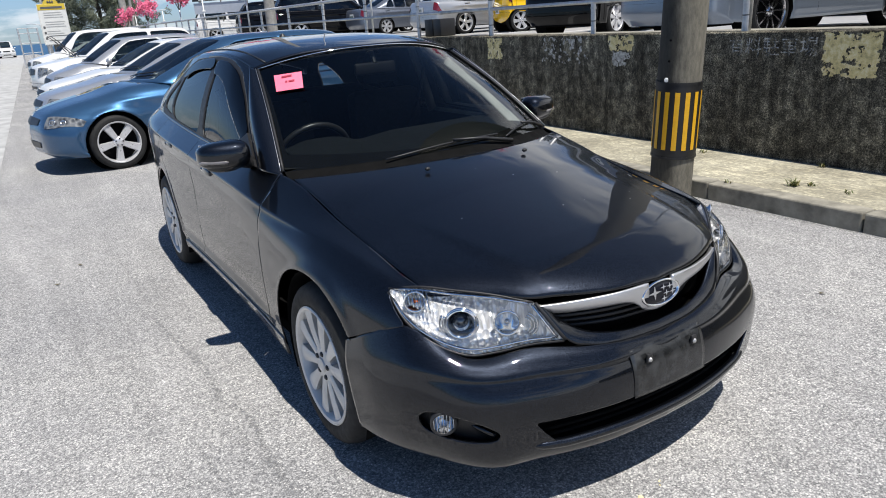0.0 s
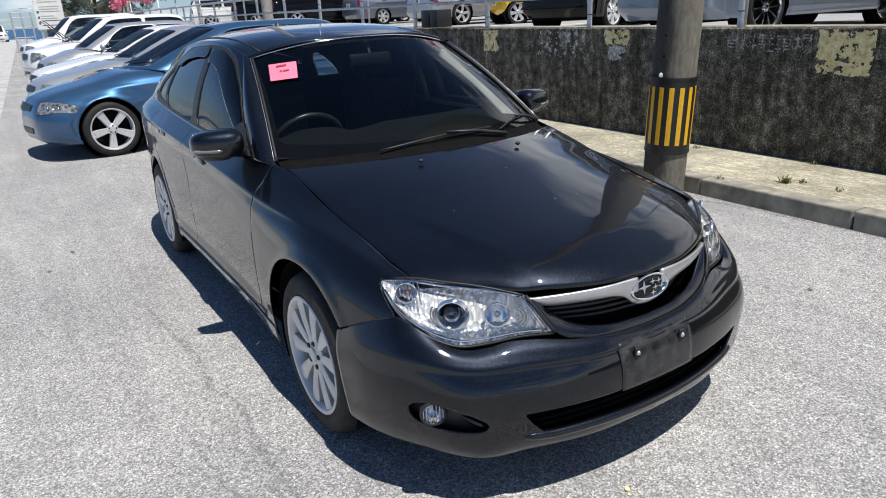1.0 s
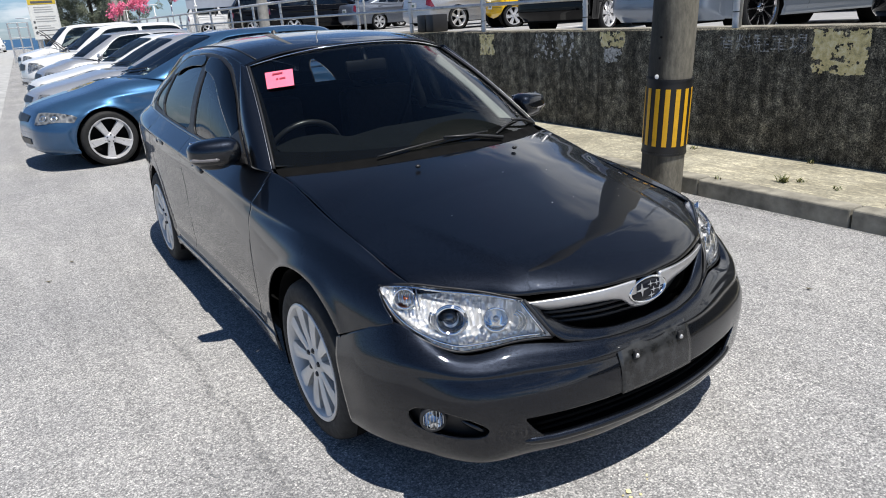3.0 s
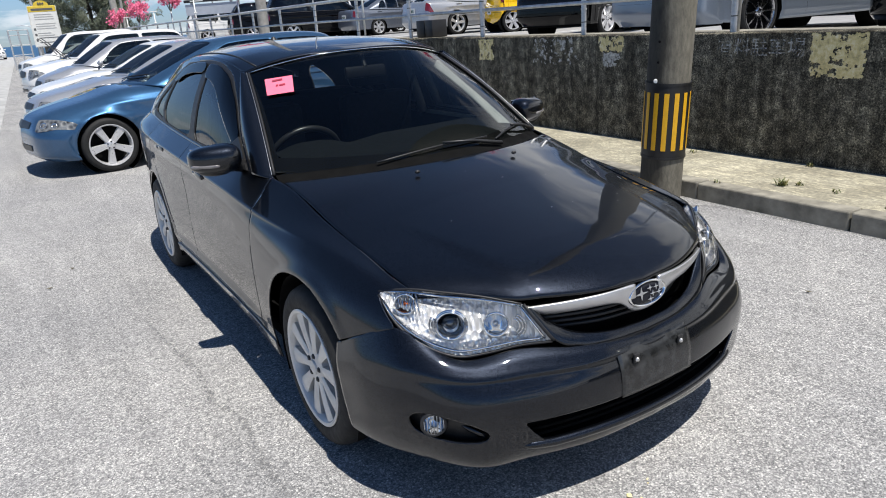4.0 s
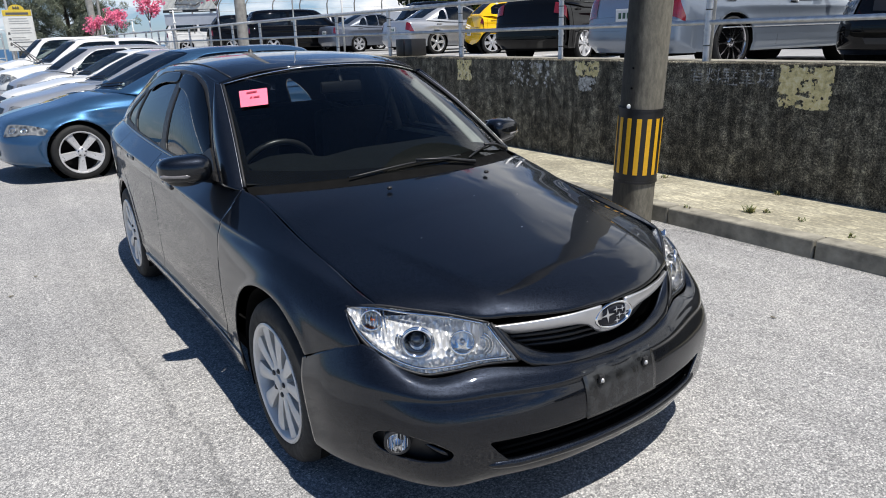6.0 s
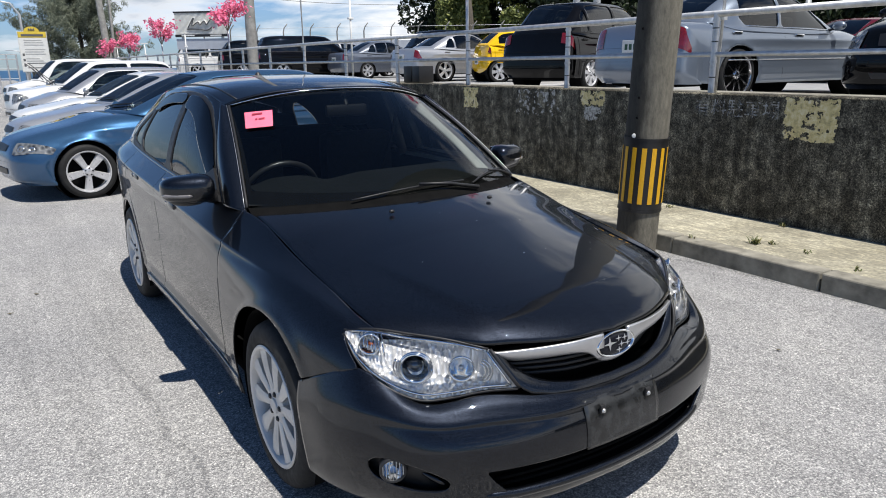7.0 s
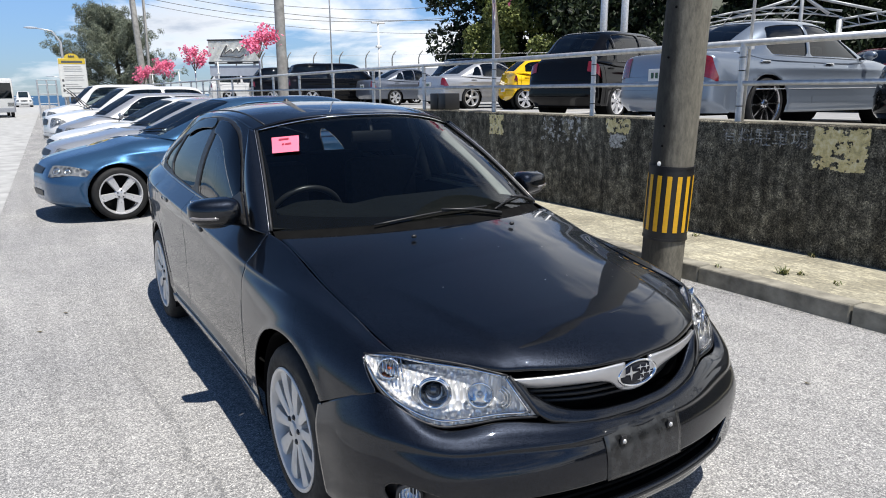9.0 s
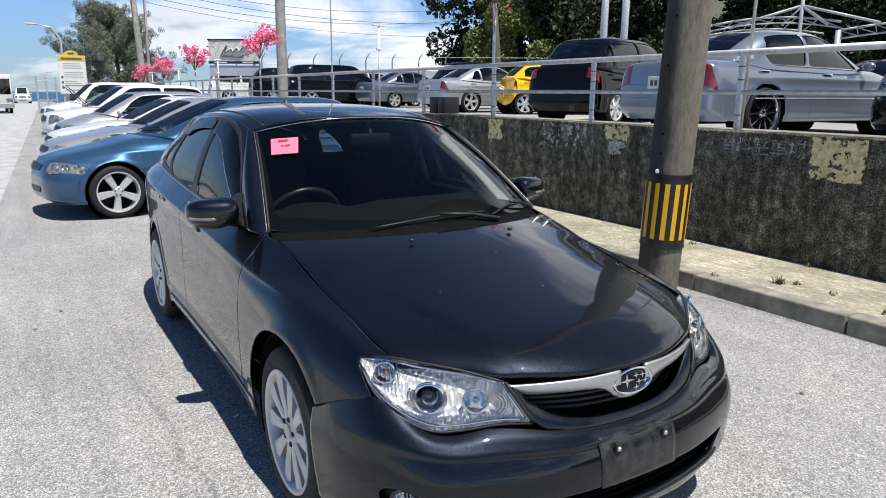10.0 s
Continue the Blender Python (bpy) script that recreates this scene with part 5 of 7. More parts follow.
M_ALLOY = simple("alloy", (0.66, 0.66, 0.67), 0.3, 0.5, 0.1, 9)
M_ALLOY_D = simple("polished_alloy", (0.50, 0.50, 0.51), 0.16, 1.0, 0.1, 9)
WHEELS = {
    "five": spoke_wheel_meshes(5, 0.028, 0.052, 0.325, M_ALLOY),
    "six": spoke_wheel_meshes(6, 0.030, 0.055, 0.30, M_ALLOY),
    "ten": spoke_wheel_meshes(10, 0.016, 0.010, 0.345, M_ALLOY_D, 0.80),
    "seven": spoke_wheel_meshes(7, 0.030, 0.048, 0.315, M_ALLOY),
}


def wheel_at(kind, parent, x, y, z, side, turn=0):
    ms = WHEELS[kind]
    w = new("wheel", ms["tyre"])
    w.parent = parent
    w.matrix_basis = pose(x, y, z, turn, 0, 0 if side > 0 else 180)
    for k, me in ms.items():
        if k != "tyre":
            o = new(k.rstrip("."), me)
            o.parent = w


def parked_car(label, paint, at, rz, L=4.6, W=1.74, H=1.46, hood=0.72, cowl=(1.15, 0.97), header=1.95, roof_end=3.3, base=(4.0, 0.98), deck=0.97,
               belt=0.93, axles=(0.92, 3.6), wheel="five", clear=0.0, tail_lamp=(8.15, 8.75, 0.44, 0.68), head_lamp=(2.36, 3.02, 0.42, 0.74), plate=True, glass=None, group="", name="parked_car", quarter=True, chrome=False, plate_u=9.25):
    """A car with its nose at y = 0 and its tail at y = L, on the ground."""
    car = thing(name, label, "car", group, at, rz)
    hw = W / 2
    g = clear
    glass = glass or M_TINT
    cy, cz = cowl
    ty, tz = base
    VS = (0, 0.35, 0.6, 0.8, 1.0)
    st = []

    def add(y, z, xs, dy, zs):
        st.append([(xs[i] * hw, y + dy[i], zs[i]) for i in range(5)])
    nose_dy = (0, 0.05, 0.17, 0.36, 0.42)
    nx = (0, 0.56, 0.82, 0.94, 0.93)
    add(0.12, 0, nx, nose_dy, (0.20 + g,) * 5)
    add(0.02, 0, nx, nose_dy, (0.28 + g, 0.28 + g, 0.28 + g, 0.27 + g, 0.24 + g))
    add(0.0, 0, nx, nose_dy, (0.48 + g, 0.48 + g, 0.47 + g, 0.42 + g, 0.26 + g))
    add(0.09, 0, (0, 0.52, 0.78, 0.95, 0.93), (0, 0.06, 0.20, 0.40, 0.44), (hood, hood - 0.01, hood - 0.05, 0.55 + g, 0.25 + g))
    mid = (0.09 + cy) / 2 + 0.05
    add(mid, 0, (0, 0.60, 0.86, 1.0, 0.965), (0, 0, 0, 0, 0), ((hood + cz) / 2 + 0.035, (hood + cz) / 2 + 0.01, (hood + cz) / 2 - 0.08, 0.60 + g, 0.23 + g))
    add(cy, 0, (0, 0.66, 0.90, 1.0, 0.965), (0, 0.08, 0.12, 0.1, 0.1), (cz, cz - 0.02, belt - 0.06, 0.62 + g, 0.23 + g))
    add((cy + ty) / 2, 0, (0, 0.7, 0.93, 1.0, 0.965), (0,) * 5, (belt, belt, belt - 0.04, 0.62 + g, 0.23 + g))
    add(ty, 0, (0, 0.66, 0.90, 0.99, 0.955), (0, -0.05, -0.1, -0.1, -0.1), (tz, tz - 0.005, deck - 0.09, 0.62 + g, 0.24 + g))
    add(L - 0.10, 0, (0, 0.64, 0.90, 0.955, 0.93), (0, -0.03, -0.10, -0.30, -0.36), (deck - 0.01, deck - 0.02, deck - 0.09, 0.62 + g, 0.25 + g))
    add(L - 0.01, 0, (0, 0.64, 0.91, 0.96, 0.93), (0, -0.03, -0.10, -0.32, -0.38), (0.64 + g, 0.64 + g, 0.62 + g, 0.52 + g, 0.26 + g))
    add(L, 0, (0, 0.64, 0.91, 0.96, 0.93), (0, -0.03, -0.10, -0.32, -0.38), (0.42 + g, 0.42 + g, 0.41 + g, 0.36 + g, 0.26 + g))
    add(L - 0.08, 0, (0, 0.60, 0.86, 0.95, 0.92), (0, -0.04, -0.14, -0.36, -0.40), (0.24 + g,) * 5)
    US = tuple(range(12))
    cols = np.array(st)
    body_net = net(US, VS, [cols[:, i, :].tolist() for i in range(5)], True)

    r = {"six": 0.30, "ten": 0.345, "five": 0.325}.get(wheel, 0.315)
    crease = belt - 0.13

    def pressed(u, v):
        """The plain shell with a shoulder crease, a sill fold and swollen arches pressed into it."""
        P = body_net(u, v)
        side = np.clip((v - 0.55) / 0.1, 0, 1)
        mid_ = np.clip((P[:, 1] - axles[0] + 0.4) / 0.3, 0, 1) * np.clip((axles[1] + 0.5 - P[:, 1]) / 0.3, 0, 1)
        z = P[:, 2]
        P[:, 0] += side * mid_ * (0.014 * np.exp(-((z - crease) / 0.02) ** 2) - 0.012 * np.exp(-((z - crease + 0.10) / 0.05) ** 2) + 0.014 * np.exp(-((z - 0.36 - g) / 0.03) ** 2))
        for a in axles:
            d = np.hypot(P[:, 1] - a, z - r)
            P[:, 0] += side * 0.012 * np.exp(-((d - r - 0.055) / 0.025) ** 2)
        return P

    def both(f):
        def h(u, v):
            P = f(u, np.abs(v))
            P[:, 0] *= np.where(v < 0, -1, 1)
            return np.concatenate([P, u[:, None], v[:, None]], 1)
        return h
    body_f = both(pressed)
    keep = [minus(poly_sd(arch_pts(a, r, r + 0.045, 0, 360, 30), 1, 2)) for a in axles]
    shell = panel("body", sheet(body_f, (0, 11), (-1, 1), 170, 110, keep), paint, car, 0.006)

    def skin(poly, off=1.006):
        def f(u, v):
            P = body_f(u, v)
            P[:, 0] *= off
            P[:, 1] = (P[:, 1] - L / 2) * off + L / 2
            P[:, 2] += 0.002
            return P
        us, vs = [q[0] for q in poly], [q[1] for q in poly]
        return sheet(f, (min(us) - 0.05, max(us) + 0.05), (min(vs) - 0.03, max(vs) + 0.03), 24, 20, [poly_sd(poly, 3, 4)])
    for s in (-1, 1):
        a, b, c, d = head_lamp
        part("headlamp", skin(soft([(a, s * c), (b, s * (c - 0.02)), (b + 0.30, s * d), (b - 0.18, s * (d + 0.04)), (a + 0.12, s * (c + 0.16))], 1)), M_CLEARLAMP, car, smooth=True)
        for uu, vv, rr in ((b - 0.30, c + 0.08, 0.045), (b - 0.22, c + 0.20, 0.038)):
            q0, q1, q2 = (body_f(np.array([uu + du]), np.array([s * (vv + dv)]))[0][:3] for du, dv in ((0, 0), (0.05, 0), (0, 0.02)))
            nn = Vector(q1 - q0).cross(Vector(q2 - q0)).normalized()
            nn = nn if nn.y < 0 else -nn
            lb = lathe([(rr, 0.004), (rr * 0.9, -0.006), (rr * 0.75, 0.0), (rr * 0.4, 0.004), (0.001, 0.003)], 18, (0, 0, 0), "z")
            lb.transform(Matrix.Translation(Vector(q0) + nn * 0.012) @ nn.to_track_quat("-Z", "Y").to_matrix().to_4x4())
            part("lamp_bowl", lb, M_LAMPRING, car, smooth=True)
        a, b, c, d = tail_lamp
        part("tail_lamp", skin([(a, s * c), (b, s * c), (b + 0.04, s * (d + 0.05)), (b - 0.22, s * (d + 0.04)), (a - 0.02, s * (d - 0.10))]), M_REDLENS, car, "red tail lamp", smooth=True)
        for u in (4.88, 6.02, 6.78):
            pts = [body_f(np.array([u]), np.array([s * v]))[0][:3] * np.array([1.003, 1, 1]) for v in np.linspace(0.58, 0.97, 12)]
            part("door_gap", tube(pts, 0.003, 4), M_DEEP, shell)
        for u in (5.8, 6.62):
            q = body_f(np.array([u]), np.array([s * 0.64]))[0]
            hb = box(q[0] - 0.01, q[0] + 0.01, q[1] - 0.095, q[1] + 0.095, q[2] - 0.018, q[2] + 0.018, 0.012)
            hb.transform(Matrix.Translation((s * 0.020, 0, 0)))
            part("door_handle", hb, M_CHROME if chrome else paint, car, smooth=40)
            # dark flat ball stands for shade behind the handle; no hollow is cut
            cup = bmesh.new()
            bmesh.ops.create_uvsphere(cup, u_segments=14, v_segments=8, radius=0.5, matrix=Matrix.Translation((q[0] + s * 0.003, q[1], q[2] - 0.012)) @ Matrix.Diagonal((0.012, 0.15, 0.05, 1)))
            part("recess_shade", cup, M_TRIM, car, smooth=True)
        for lo_, hi_, vv, rad, mt in ((4.95, 6.72, 0.845, 0.008, M_CHROME if chrome else paint),):
            pts = [body_f(np.array([u]), np.array([s * vv]))[0][:3] + np.array([s * 0.004, 0, 0]) for u in np.linspace(lo_, hi_, 24)]
            part("side_moulding", tube(pts, rad, 6), mt, car, smooth=True)
        pts = [body_f(np.array([u]), np.array([s * (0.80 + 0.10 * (u - 2.9))]))[0][:3] + np.array([s * 0.003, -0.003, 0]) for u in np.linspace(2.95, 3.32, 10)]
        part("bumper_seam", tube(pts, 0.003, 4), M_DEEP, shell)
        pts = [body_f(np.array([u]), np.array([s * 0.80]))[0][:3] + np.array([s * 0.003, 0.002, 0]) for u in np.linspace(7.55, 8.7, 16)]
        part("bumper_seam", tube(pts, 0.003, 4), M_DEEP, shell)
        for ax in axles:
            al = lathe([(r + 0.05, 0.0), (r + 0.055, -0.26), (0.05, -0.27)], 30, (s * (hw - 0.05), ax, r)) if s > 0 else lathe([(r + 0.05, 0.0), (r + 0.055, 0.26), (0.05, 0.27)], 30, (s * (hw - 0.05), ax, r))
            part("arch_liner", al, M_DEEP, car)
        mr = bmesh.new()
        bmesh.ops.create_uvsphere(mr, u_segments=16, v_segments=10, radius=1, matrix=Matrix.Translation((s * (hw + 0.03), cy + 0.42, belt + 0.06)) @ Matrix.Diagonal((0.10, 0.06, 0.065, 1)))
        mi = part("wing_mirror", mr, paint, car, smooth=True)
        part("mirror_arm", tube([(s * (hw - 0.12), cy + 0.42, belt + 0.01), (s * (hw + 0.0), cy + 0.42, belt + 0.03)], 0.02, 6), M_BLACK, mi)
        for ax in axles:
            wheel_at(wheel, car, s * (hw - 0.012), ax, r, s, random.uniform(0, 70))
    part("grille", skin([(2.50, -0.24), (2.82, -0.26), (2.88, 0), (2.82, 0.26), (2.50, 0.24), (2.45, 0)]), M_BLACK, car, smooth=True)
    part("lower_intake", skin([(1.25, -0.24), (1.6, -0.27), (1.6, 0.27), (1.25, 0.24)]), M_BLACK, car, smooth=True)
    for u, w in ((8.80, 0.50), (9.45, 0.84), (1.95, 0.84), (0.75, 0.78)):
        pts = [body_f(np.array([u]), np.array([v]))[0][:3] + np.array([0, 0.004 if u > 5 else -0.004, 0.001]) for v in np.linspace(-w, w, 30)]
        part("panel_gap", tube(pts, 0.003, 4), M_DEEP, shell)
    if plate:
        p0 = body_f(np.array([plate_u]), np.array([0.0]))[0]
        pl = part("number_plate", box(-0.165, 0.165, p0[1] + 0.012, p0[1] + 0.02, p0[2] - 0.08, p0[2] + 0.08, 0.003), M_PLATEW, car, "white plate with plain dark bars")
        for x0 in (-0.10, -0.02, 0.06):
            part("plate_bar", box(x0, x0 + 0.05, p0[1] + 0.020, p0[1] + 0.024, p0[2] - 0.045, p0[2] + 0.03), M_PLATEG, pl)
    # glasshouse
    my = (header + roof_end) / 2
    gs = [
        [(0, cy, cz), (0.60 * hw, cy + 0.13, cz - 0.005), (0.84 * hw, cy + 0.28, cz - 0.03)],
        [(0, cy + (header - cy) * 0.55, cz + (H - 0.03 - cz) * 0.62), (0.60 * hw, cy + 0.12 + (header - cy) * 0.55, cz + (H - 0.10 - cz) * 0.60), (0.88 * hw, cy + 0.5, belt)],
        [(0, header, H - 0.035), (0.62 * hw, header + 0.12, H - 0.095), (0.905 * hw, header + 0.02, belt + 0.005)],
        [(0, my, H), (0.665 * hw, my, H - 0.055), (0.91 * hw, my, belt + 0.02)],
        [(0, roof_end, H - 0.035), (0.64 * hw, roof_end - 0.05, H - 0.095), (0.90 * hw, roof_end - 0.05, belt + 0.035)],
        [(0, (roof_end + ty) / 2 + 0.03, (H + tz) / 2 + 0.02), (0.62 * hw, (roof_end + ty) / 2 - 0.04, (H + tz) / 2 - 0.03), (0.87 * hw, (roof_end + ty) / 2 - 0.12, belt + 0.04)],
        [(0, ty, tz), (0.60 * hw, ty - 0.06, tz - 0.005), (0.80 * hw, ty - 0.14, tz - 0.02)],
    ]
    gk = (0, 0.55, 1.0, 2.0, 3.0, 3.5, 4.0)
    gc = np.array(gs)
    gn = net(gk, (0, 1, 2), [gc[:, i, :].tolist() for i in range(3)])

    def house_g(u, v):
        P = gn(u, v)
        P[:, 0] += 0.03 * np.sin(np.pi * np.clip(v - 1, 0, 1))
        return P
    hg = both(house_g)
    WS = poly_sd([(0.05, -0.95), (0.05, 0.95), (0.93, 0.86), (0.96, 0), (0.93, -0.86)], 3, 4)
    RW = poly_sd([(3.10, -0.80), (3.06, 0), (3.10, 0.80), (3.88, 0.86), (3.88, -0.86)], 3, 4)
    sides = []
    short = ty - roof_end < 0.6
    second = [(2.03, 1.955), (3.46, 1.90), (3.30, 1.22), (2.96, 1.08), (2.04, 1.07)] if short else [(2.03, 1.955), (2.98, 1.955), (3.02, 1.07), (2.04, 1.07)]
    third = [(3.07, 1.95), (3.54, 1.90), (3.30, 1.24), (3.12, 1.10)]
    if not quarter:
        second = [(2.03, 1.955), (3.06, 1.955), (3.22, 1.70), (3.06, 1.10), (2.04, 1.07)]
    for s in (-1, 1):
        for pl in ([(0.42, 1.93), (1.93, 1.955), (1.95, 1.07), (1.10, 1.07), (0.78, 1.30)], second, third)[:3 if quarter and not short else 2]:
            sides.append(poly_sd(soft([(a, s * b) for a, b in pl]), 3, 4))
    roof = panel("roof", sheet(hg, (0, 4), (-2.16, 2.16), 100, 80, [minus(q) for q in (WS, RW, *sides)]), paint, car, 0.006)

    def inner(u, v):
        P = hg(u, v)
        P[:, 0] *= 0.985
        P[:, 2] -= 0.006
        return P
    part("windscreen", sheet(inner, (0, 1), (-1, 1), 20, 20, [inset(WS, -0.02)]), M_SCREEN, car, smooth=True)
    part("rear_window", sheet(inner, (3, 4), (-1, 1), 20, 20, [inset(RW, -0.02)]), glass, car, smooth=True)
    for q, v0 in zip(sides, (-1,) * (len(sides) // 2) + (1,) * (len(sides) // 2)):
        part("side_window", sheet(inner, (0.4, 3.7), (v0 * 1.04, v0 * 1.98), 60, 16, [inset(q, -0.01)]), glass, car, smooth=True)
    for s in (-1, 1):
        pts = [Vector(hg(np.array([u]), np.array([s * 1.975]))[0][:3]) + Vector((s * 0.004, 0, 0)) for u in np.linspace(0.5, 3.0, 24)]
        part("belt_moulding", tube(pts, 0.007, 6), M_CHROME if chrome else M_TRIM, car, smooth=True)
    part("wiper", tube([Vector(hg(np.array([0.06 + 0.12 * t]), np.array([-0.75 + 1.4 * t]))[0][:3]) + Vector((0, -0.01, 0.012)) for t in np.linspace(0, 1, 8)], 0.008, 5), M_BLACK, car)
    part("underbody", box(-hw * 0.68, hw * 0.68, 0.25, L - 0.25, 0.2 + g, 0.5, 0.02), M_DEEP, car)
    for x in (-0.37, 0.37):
        part("seat", box(x - 0.23, x + 0.23, header + 0.1, header + 0.28, 0.5, min(1.12, H - 0.25), 0.05), M_SEAT_P, car)
    part("dashboard", box(-hw * 0.75, hw * 0.75, cy + 0.16, cy + 0.62, 0.7, cz - 0.02, 0.04), M_DASH_P, car)
    return car


P_BLUE = car_paint("blue_paint", (0.034, 0.085, 0.165), 0.2, 0.6, 0.01)
P_SILVER = car_paint("silver_paint", (0.40, 0.41, 0.43), 0.1, 0.6, 0.01)
P_WHITE = car_paint("white_paint", (0.64, 0.64, 0.63), 0.03, 0.0, 0.01)
P_PEARL = car_paint("pearl_white_paint", (0.66, 0.66, 0.64), 0.05, 0.1, 0.01)
P_ICE = car_paint("ice_silver_blue_paint", (0.20, 0.235, 0.285), 0.08, 0.55, 0.01, 0.32)
P_BLACK = car_paint("black_paint", (0.003, 0.003, 0.0035), 0.2, 0.1, 0.0, 0.4, 1.33)
P_YELLOW = car_paint("yellow_paint", (0.85, 0.50, 0.01), 0.05, 0.0, 0.005)
P_GREY = car_paint("grey_paint", (0.13, 0.145, 0.175), 0.15, 0.5, 0.01)
P_RED = car_paint("dark_red_paint", (0.10, 0.008, 0.012), 0.15, 0.2, 0.005)

SEDAN = dict(plate_u=8.75, L=4.7, H=1.43, cowl=(1.32, 0.97), header=2.2, roof_end=3.25, base=(4.05, 0.99), deck=0.98, axles=(0.95, 3.65))
WAGON = dict(L=4.7, H=1.47, cowl=(1.32, 0.97), header=2.3, roof_end=4.1, base=(4.60, 1.0), deck=1.0, axles=(0.95, 3.62))
HATCH = dict(tail_lamp=(7.95, 8.5, 0.50, 0.70), L=3.85, W=1.69, H=1.52, hood=0.80, cowl=(0.80, 1.02), header=1.6, roof_end=3.35, base=(3.78, 1.02), deck=1.0, belt=0.98, axles=(0.75, 3.2))
VAN = dict(tail_lamp=(7.75, 8.55, 0.48, 0.74), L=4.8, W=1.80, H=1.68, hood=0.85, cowl=(1.0, 1.08), header=1.85, roof_end=4.35, base=(4.74, 1.10), deck=1.08, belt=1.02, axles=(0.92, 3.78))
SUV = dict(tail_lamp=(8.0, 8.6, 0.50, 0.68), L=4.6, W=1.82, H=1.70, hood=0.92, cowl=(1.15, 1.10), header=1.95, roof_end=4.0, base=(4.5, 1.12), deck=1.10, belt=1.05, axles=(0.92, 3.6), clear=0.06)

ROADSIDE = "cars parked along the road"
LOT = "cars in the raised lot"


def place(spec, label, paint, wheel_x, wheel_y, rz, z=0.0, axle=0, side=-1, **kw):
    """Parks a car so that one of its wheels stands at (wheel_x, wheel_y)."""
    o = dict(spec)
    o.update(kw)
    hw = o.get("W", 1.74) / 2
    q = Matrix.Rotation(radians(rz), 3, "Z") @ Vector((side * hw, o["axles"][axle], 0))
    return parked_car(label, paint, (wheel_x - q.x, wheel_y - q.y, z), rz, **o)


ROW_RZ = -84
place(WAGON, "metallic blue wagon parked nose to the road", P_BLUE, -0.60, 6.85, ROW_RZ, group=ROADSIDE, glass=M_CLEARSIDE, side=1, axles=(0.80, 3.47), L=4.55, cowl=(1.24, 0.97), header=2.32, hood=0.70)
place(SEDAN, "silver sedan with black wipers beside the blue wagon", P_SILVER, -0.28, 9.5, ROW_RZ, group=ROADSIDE, glass=M_CLEARSIDE, side=1)
place(SEDAN, "pearl white sedan parked nose to the road", P_PEARL, -0.12, 12.1, ROW_RZ, group=ROADSIDE, glass=M_CLEARSIDE, side=1)
place(HATCH, "silver compact car in the roadside row", P_SILVER, -0.05, 14.8, ROW_RZ, group=ROADSIDE, glass=M_CLEARSIDE, side=1)
raised = place(SUV, "white sport utility car with raised wipers and swept headlamps", P_WHITE, 0.0, 18.2, ROW_RZ, group=ROADSIDE, glass=M_CLEARSIDE, side=1, wheel="seven")
for x in (0.05, 0.5):
    part("raised_wiper", tube([(x, 1.16, 1.10), (x - 0.10, 0.98, 1.30), (x - 0.22, 0.78, 1.50)], [0.012, 0.010, 0.008], 6), M_BLACK, raised)
    part("raised_blade", tube([(x - 0.12, 0.98, 1.22), (x - 0.20, 0.80, 1.50), (x - 0.30, 0.64, 1.66)], 0.012, 6), M_BLACK, raised)
place(SEDAN, "black sedan far along the roadside row", P_BLACK, 0.2, 24.5, ROW_RZ, group=ROADSIDE, glass=M_CLEARSIDE, side=1)
place(VAN, "white van far along the roadside row", P_WHITE, 0.3, 29.0, ROW_RZ, group=ROADSIDE, glass=M_CLEARSIDE, side=1, H=1.85)
place(SEDAN, "white sedan at the end of the roadside row", P_WHITE, 0.6, 34.0, ROW_RZ, group=ROADSIDE, glass=M_CLEARSIDE, side=1)

place(SEDAN, "ice-silver sedan with red tail lamps behind the railing", P_ICE, 6.92, 3.38, 85, LOT_Z, 1, -1, wheel="ten", group=LOT, quarter=False, chrome=True, tail_lamp=(8.15, 8.8, 0.36, 0.66), L=4.85, W=1.80, H=1.47, roof_end=3.62, base=(4.32, 1.03), deck=1.02, axles=(0.95, 3.75))
place(VAN, "glossy black minivan with dark windows behind the railing", P_BLACK, 8.45, 7.55, 104, LOT_Z, 1, -1, wheel="seven", group=LOT, W=1.72, L=4.58, roof_end=3.80, base=(4.48, 1.08), tail_lamp=(7.55, 8.5, 0.38, 0.74), plate=False)
place(HATCH, "bright yellow hatchback with dark windows in the lot", P_YELLOW, 10.6, 13.15, 70, LOT_Z, 1, -1, wheel="six", group=LOT, L=3.62, H=1.41, roof_end=3.10, base=(3.54, 1.02))
place(SEDAN, "silver sedan with red tail lamps in the lot", P_SILVER, 10.3, 15.4, 90, LOT_Z, 1, -1, group=LOT)
place(SUV, "black sport utility car with red tail lamps in the lot", P_BLACK, 12.7, 18.9, 90, LOT_Z, 1, -1, group=LOT)
place(SEDAN, "grey-blue sedan parked in the lot", P_GREY, 11.3, 22.3, 90, LOT_Z, 1, -1, wheel="six", group=LOT)
place(WAGON, "pale silver wagon parked in the lot", P_SILVER, 11.3, 25.4, 90, LOT_Z, 1, -1, wheel="six", group=LOT)
place(SEDAN, "white car parked in the lot", P_WHITE, 10.9, 28.6, 90, LOT_Z, 1, -1, group=LOT)
place(VAN, "black minivan parked in the lot", P_BLACK, 8.8, 24.8, 78, LOT_Z, 1, -1, group=LOT)
place(SUV, "black sport utility car with roof rack in the lot", P_BLACK, 9.0, 30.5, 80, LOT_Z, 1, -1, group=LOT)
place(VAN, "white van farther off in the lot", P_WHITE, 8.5, 36.5, 80, LOT_Z, 1, -1, group=LOT)
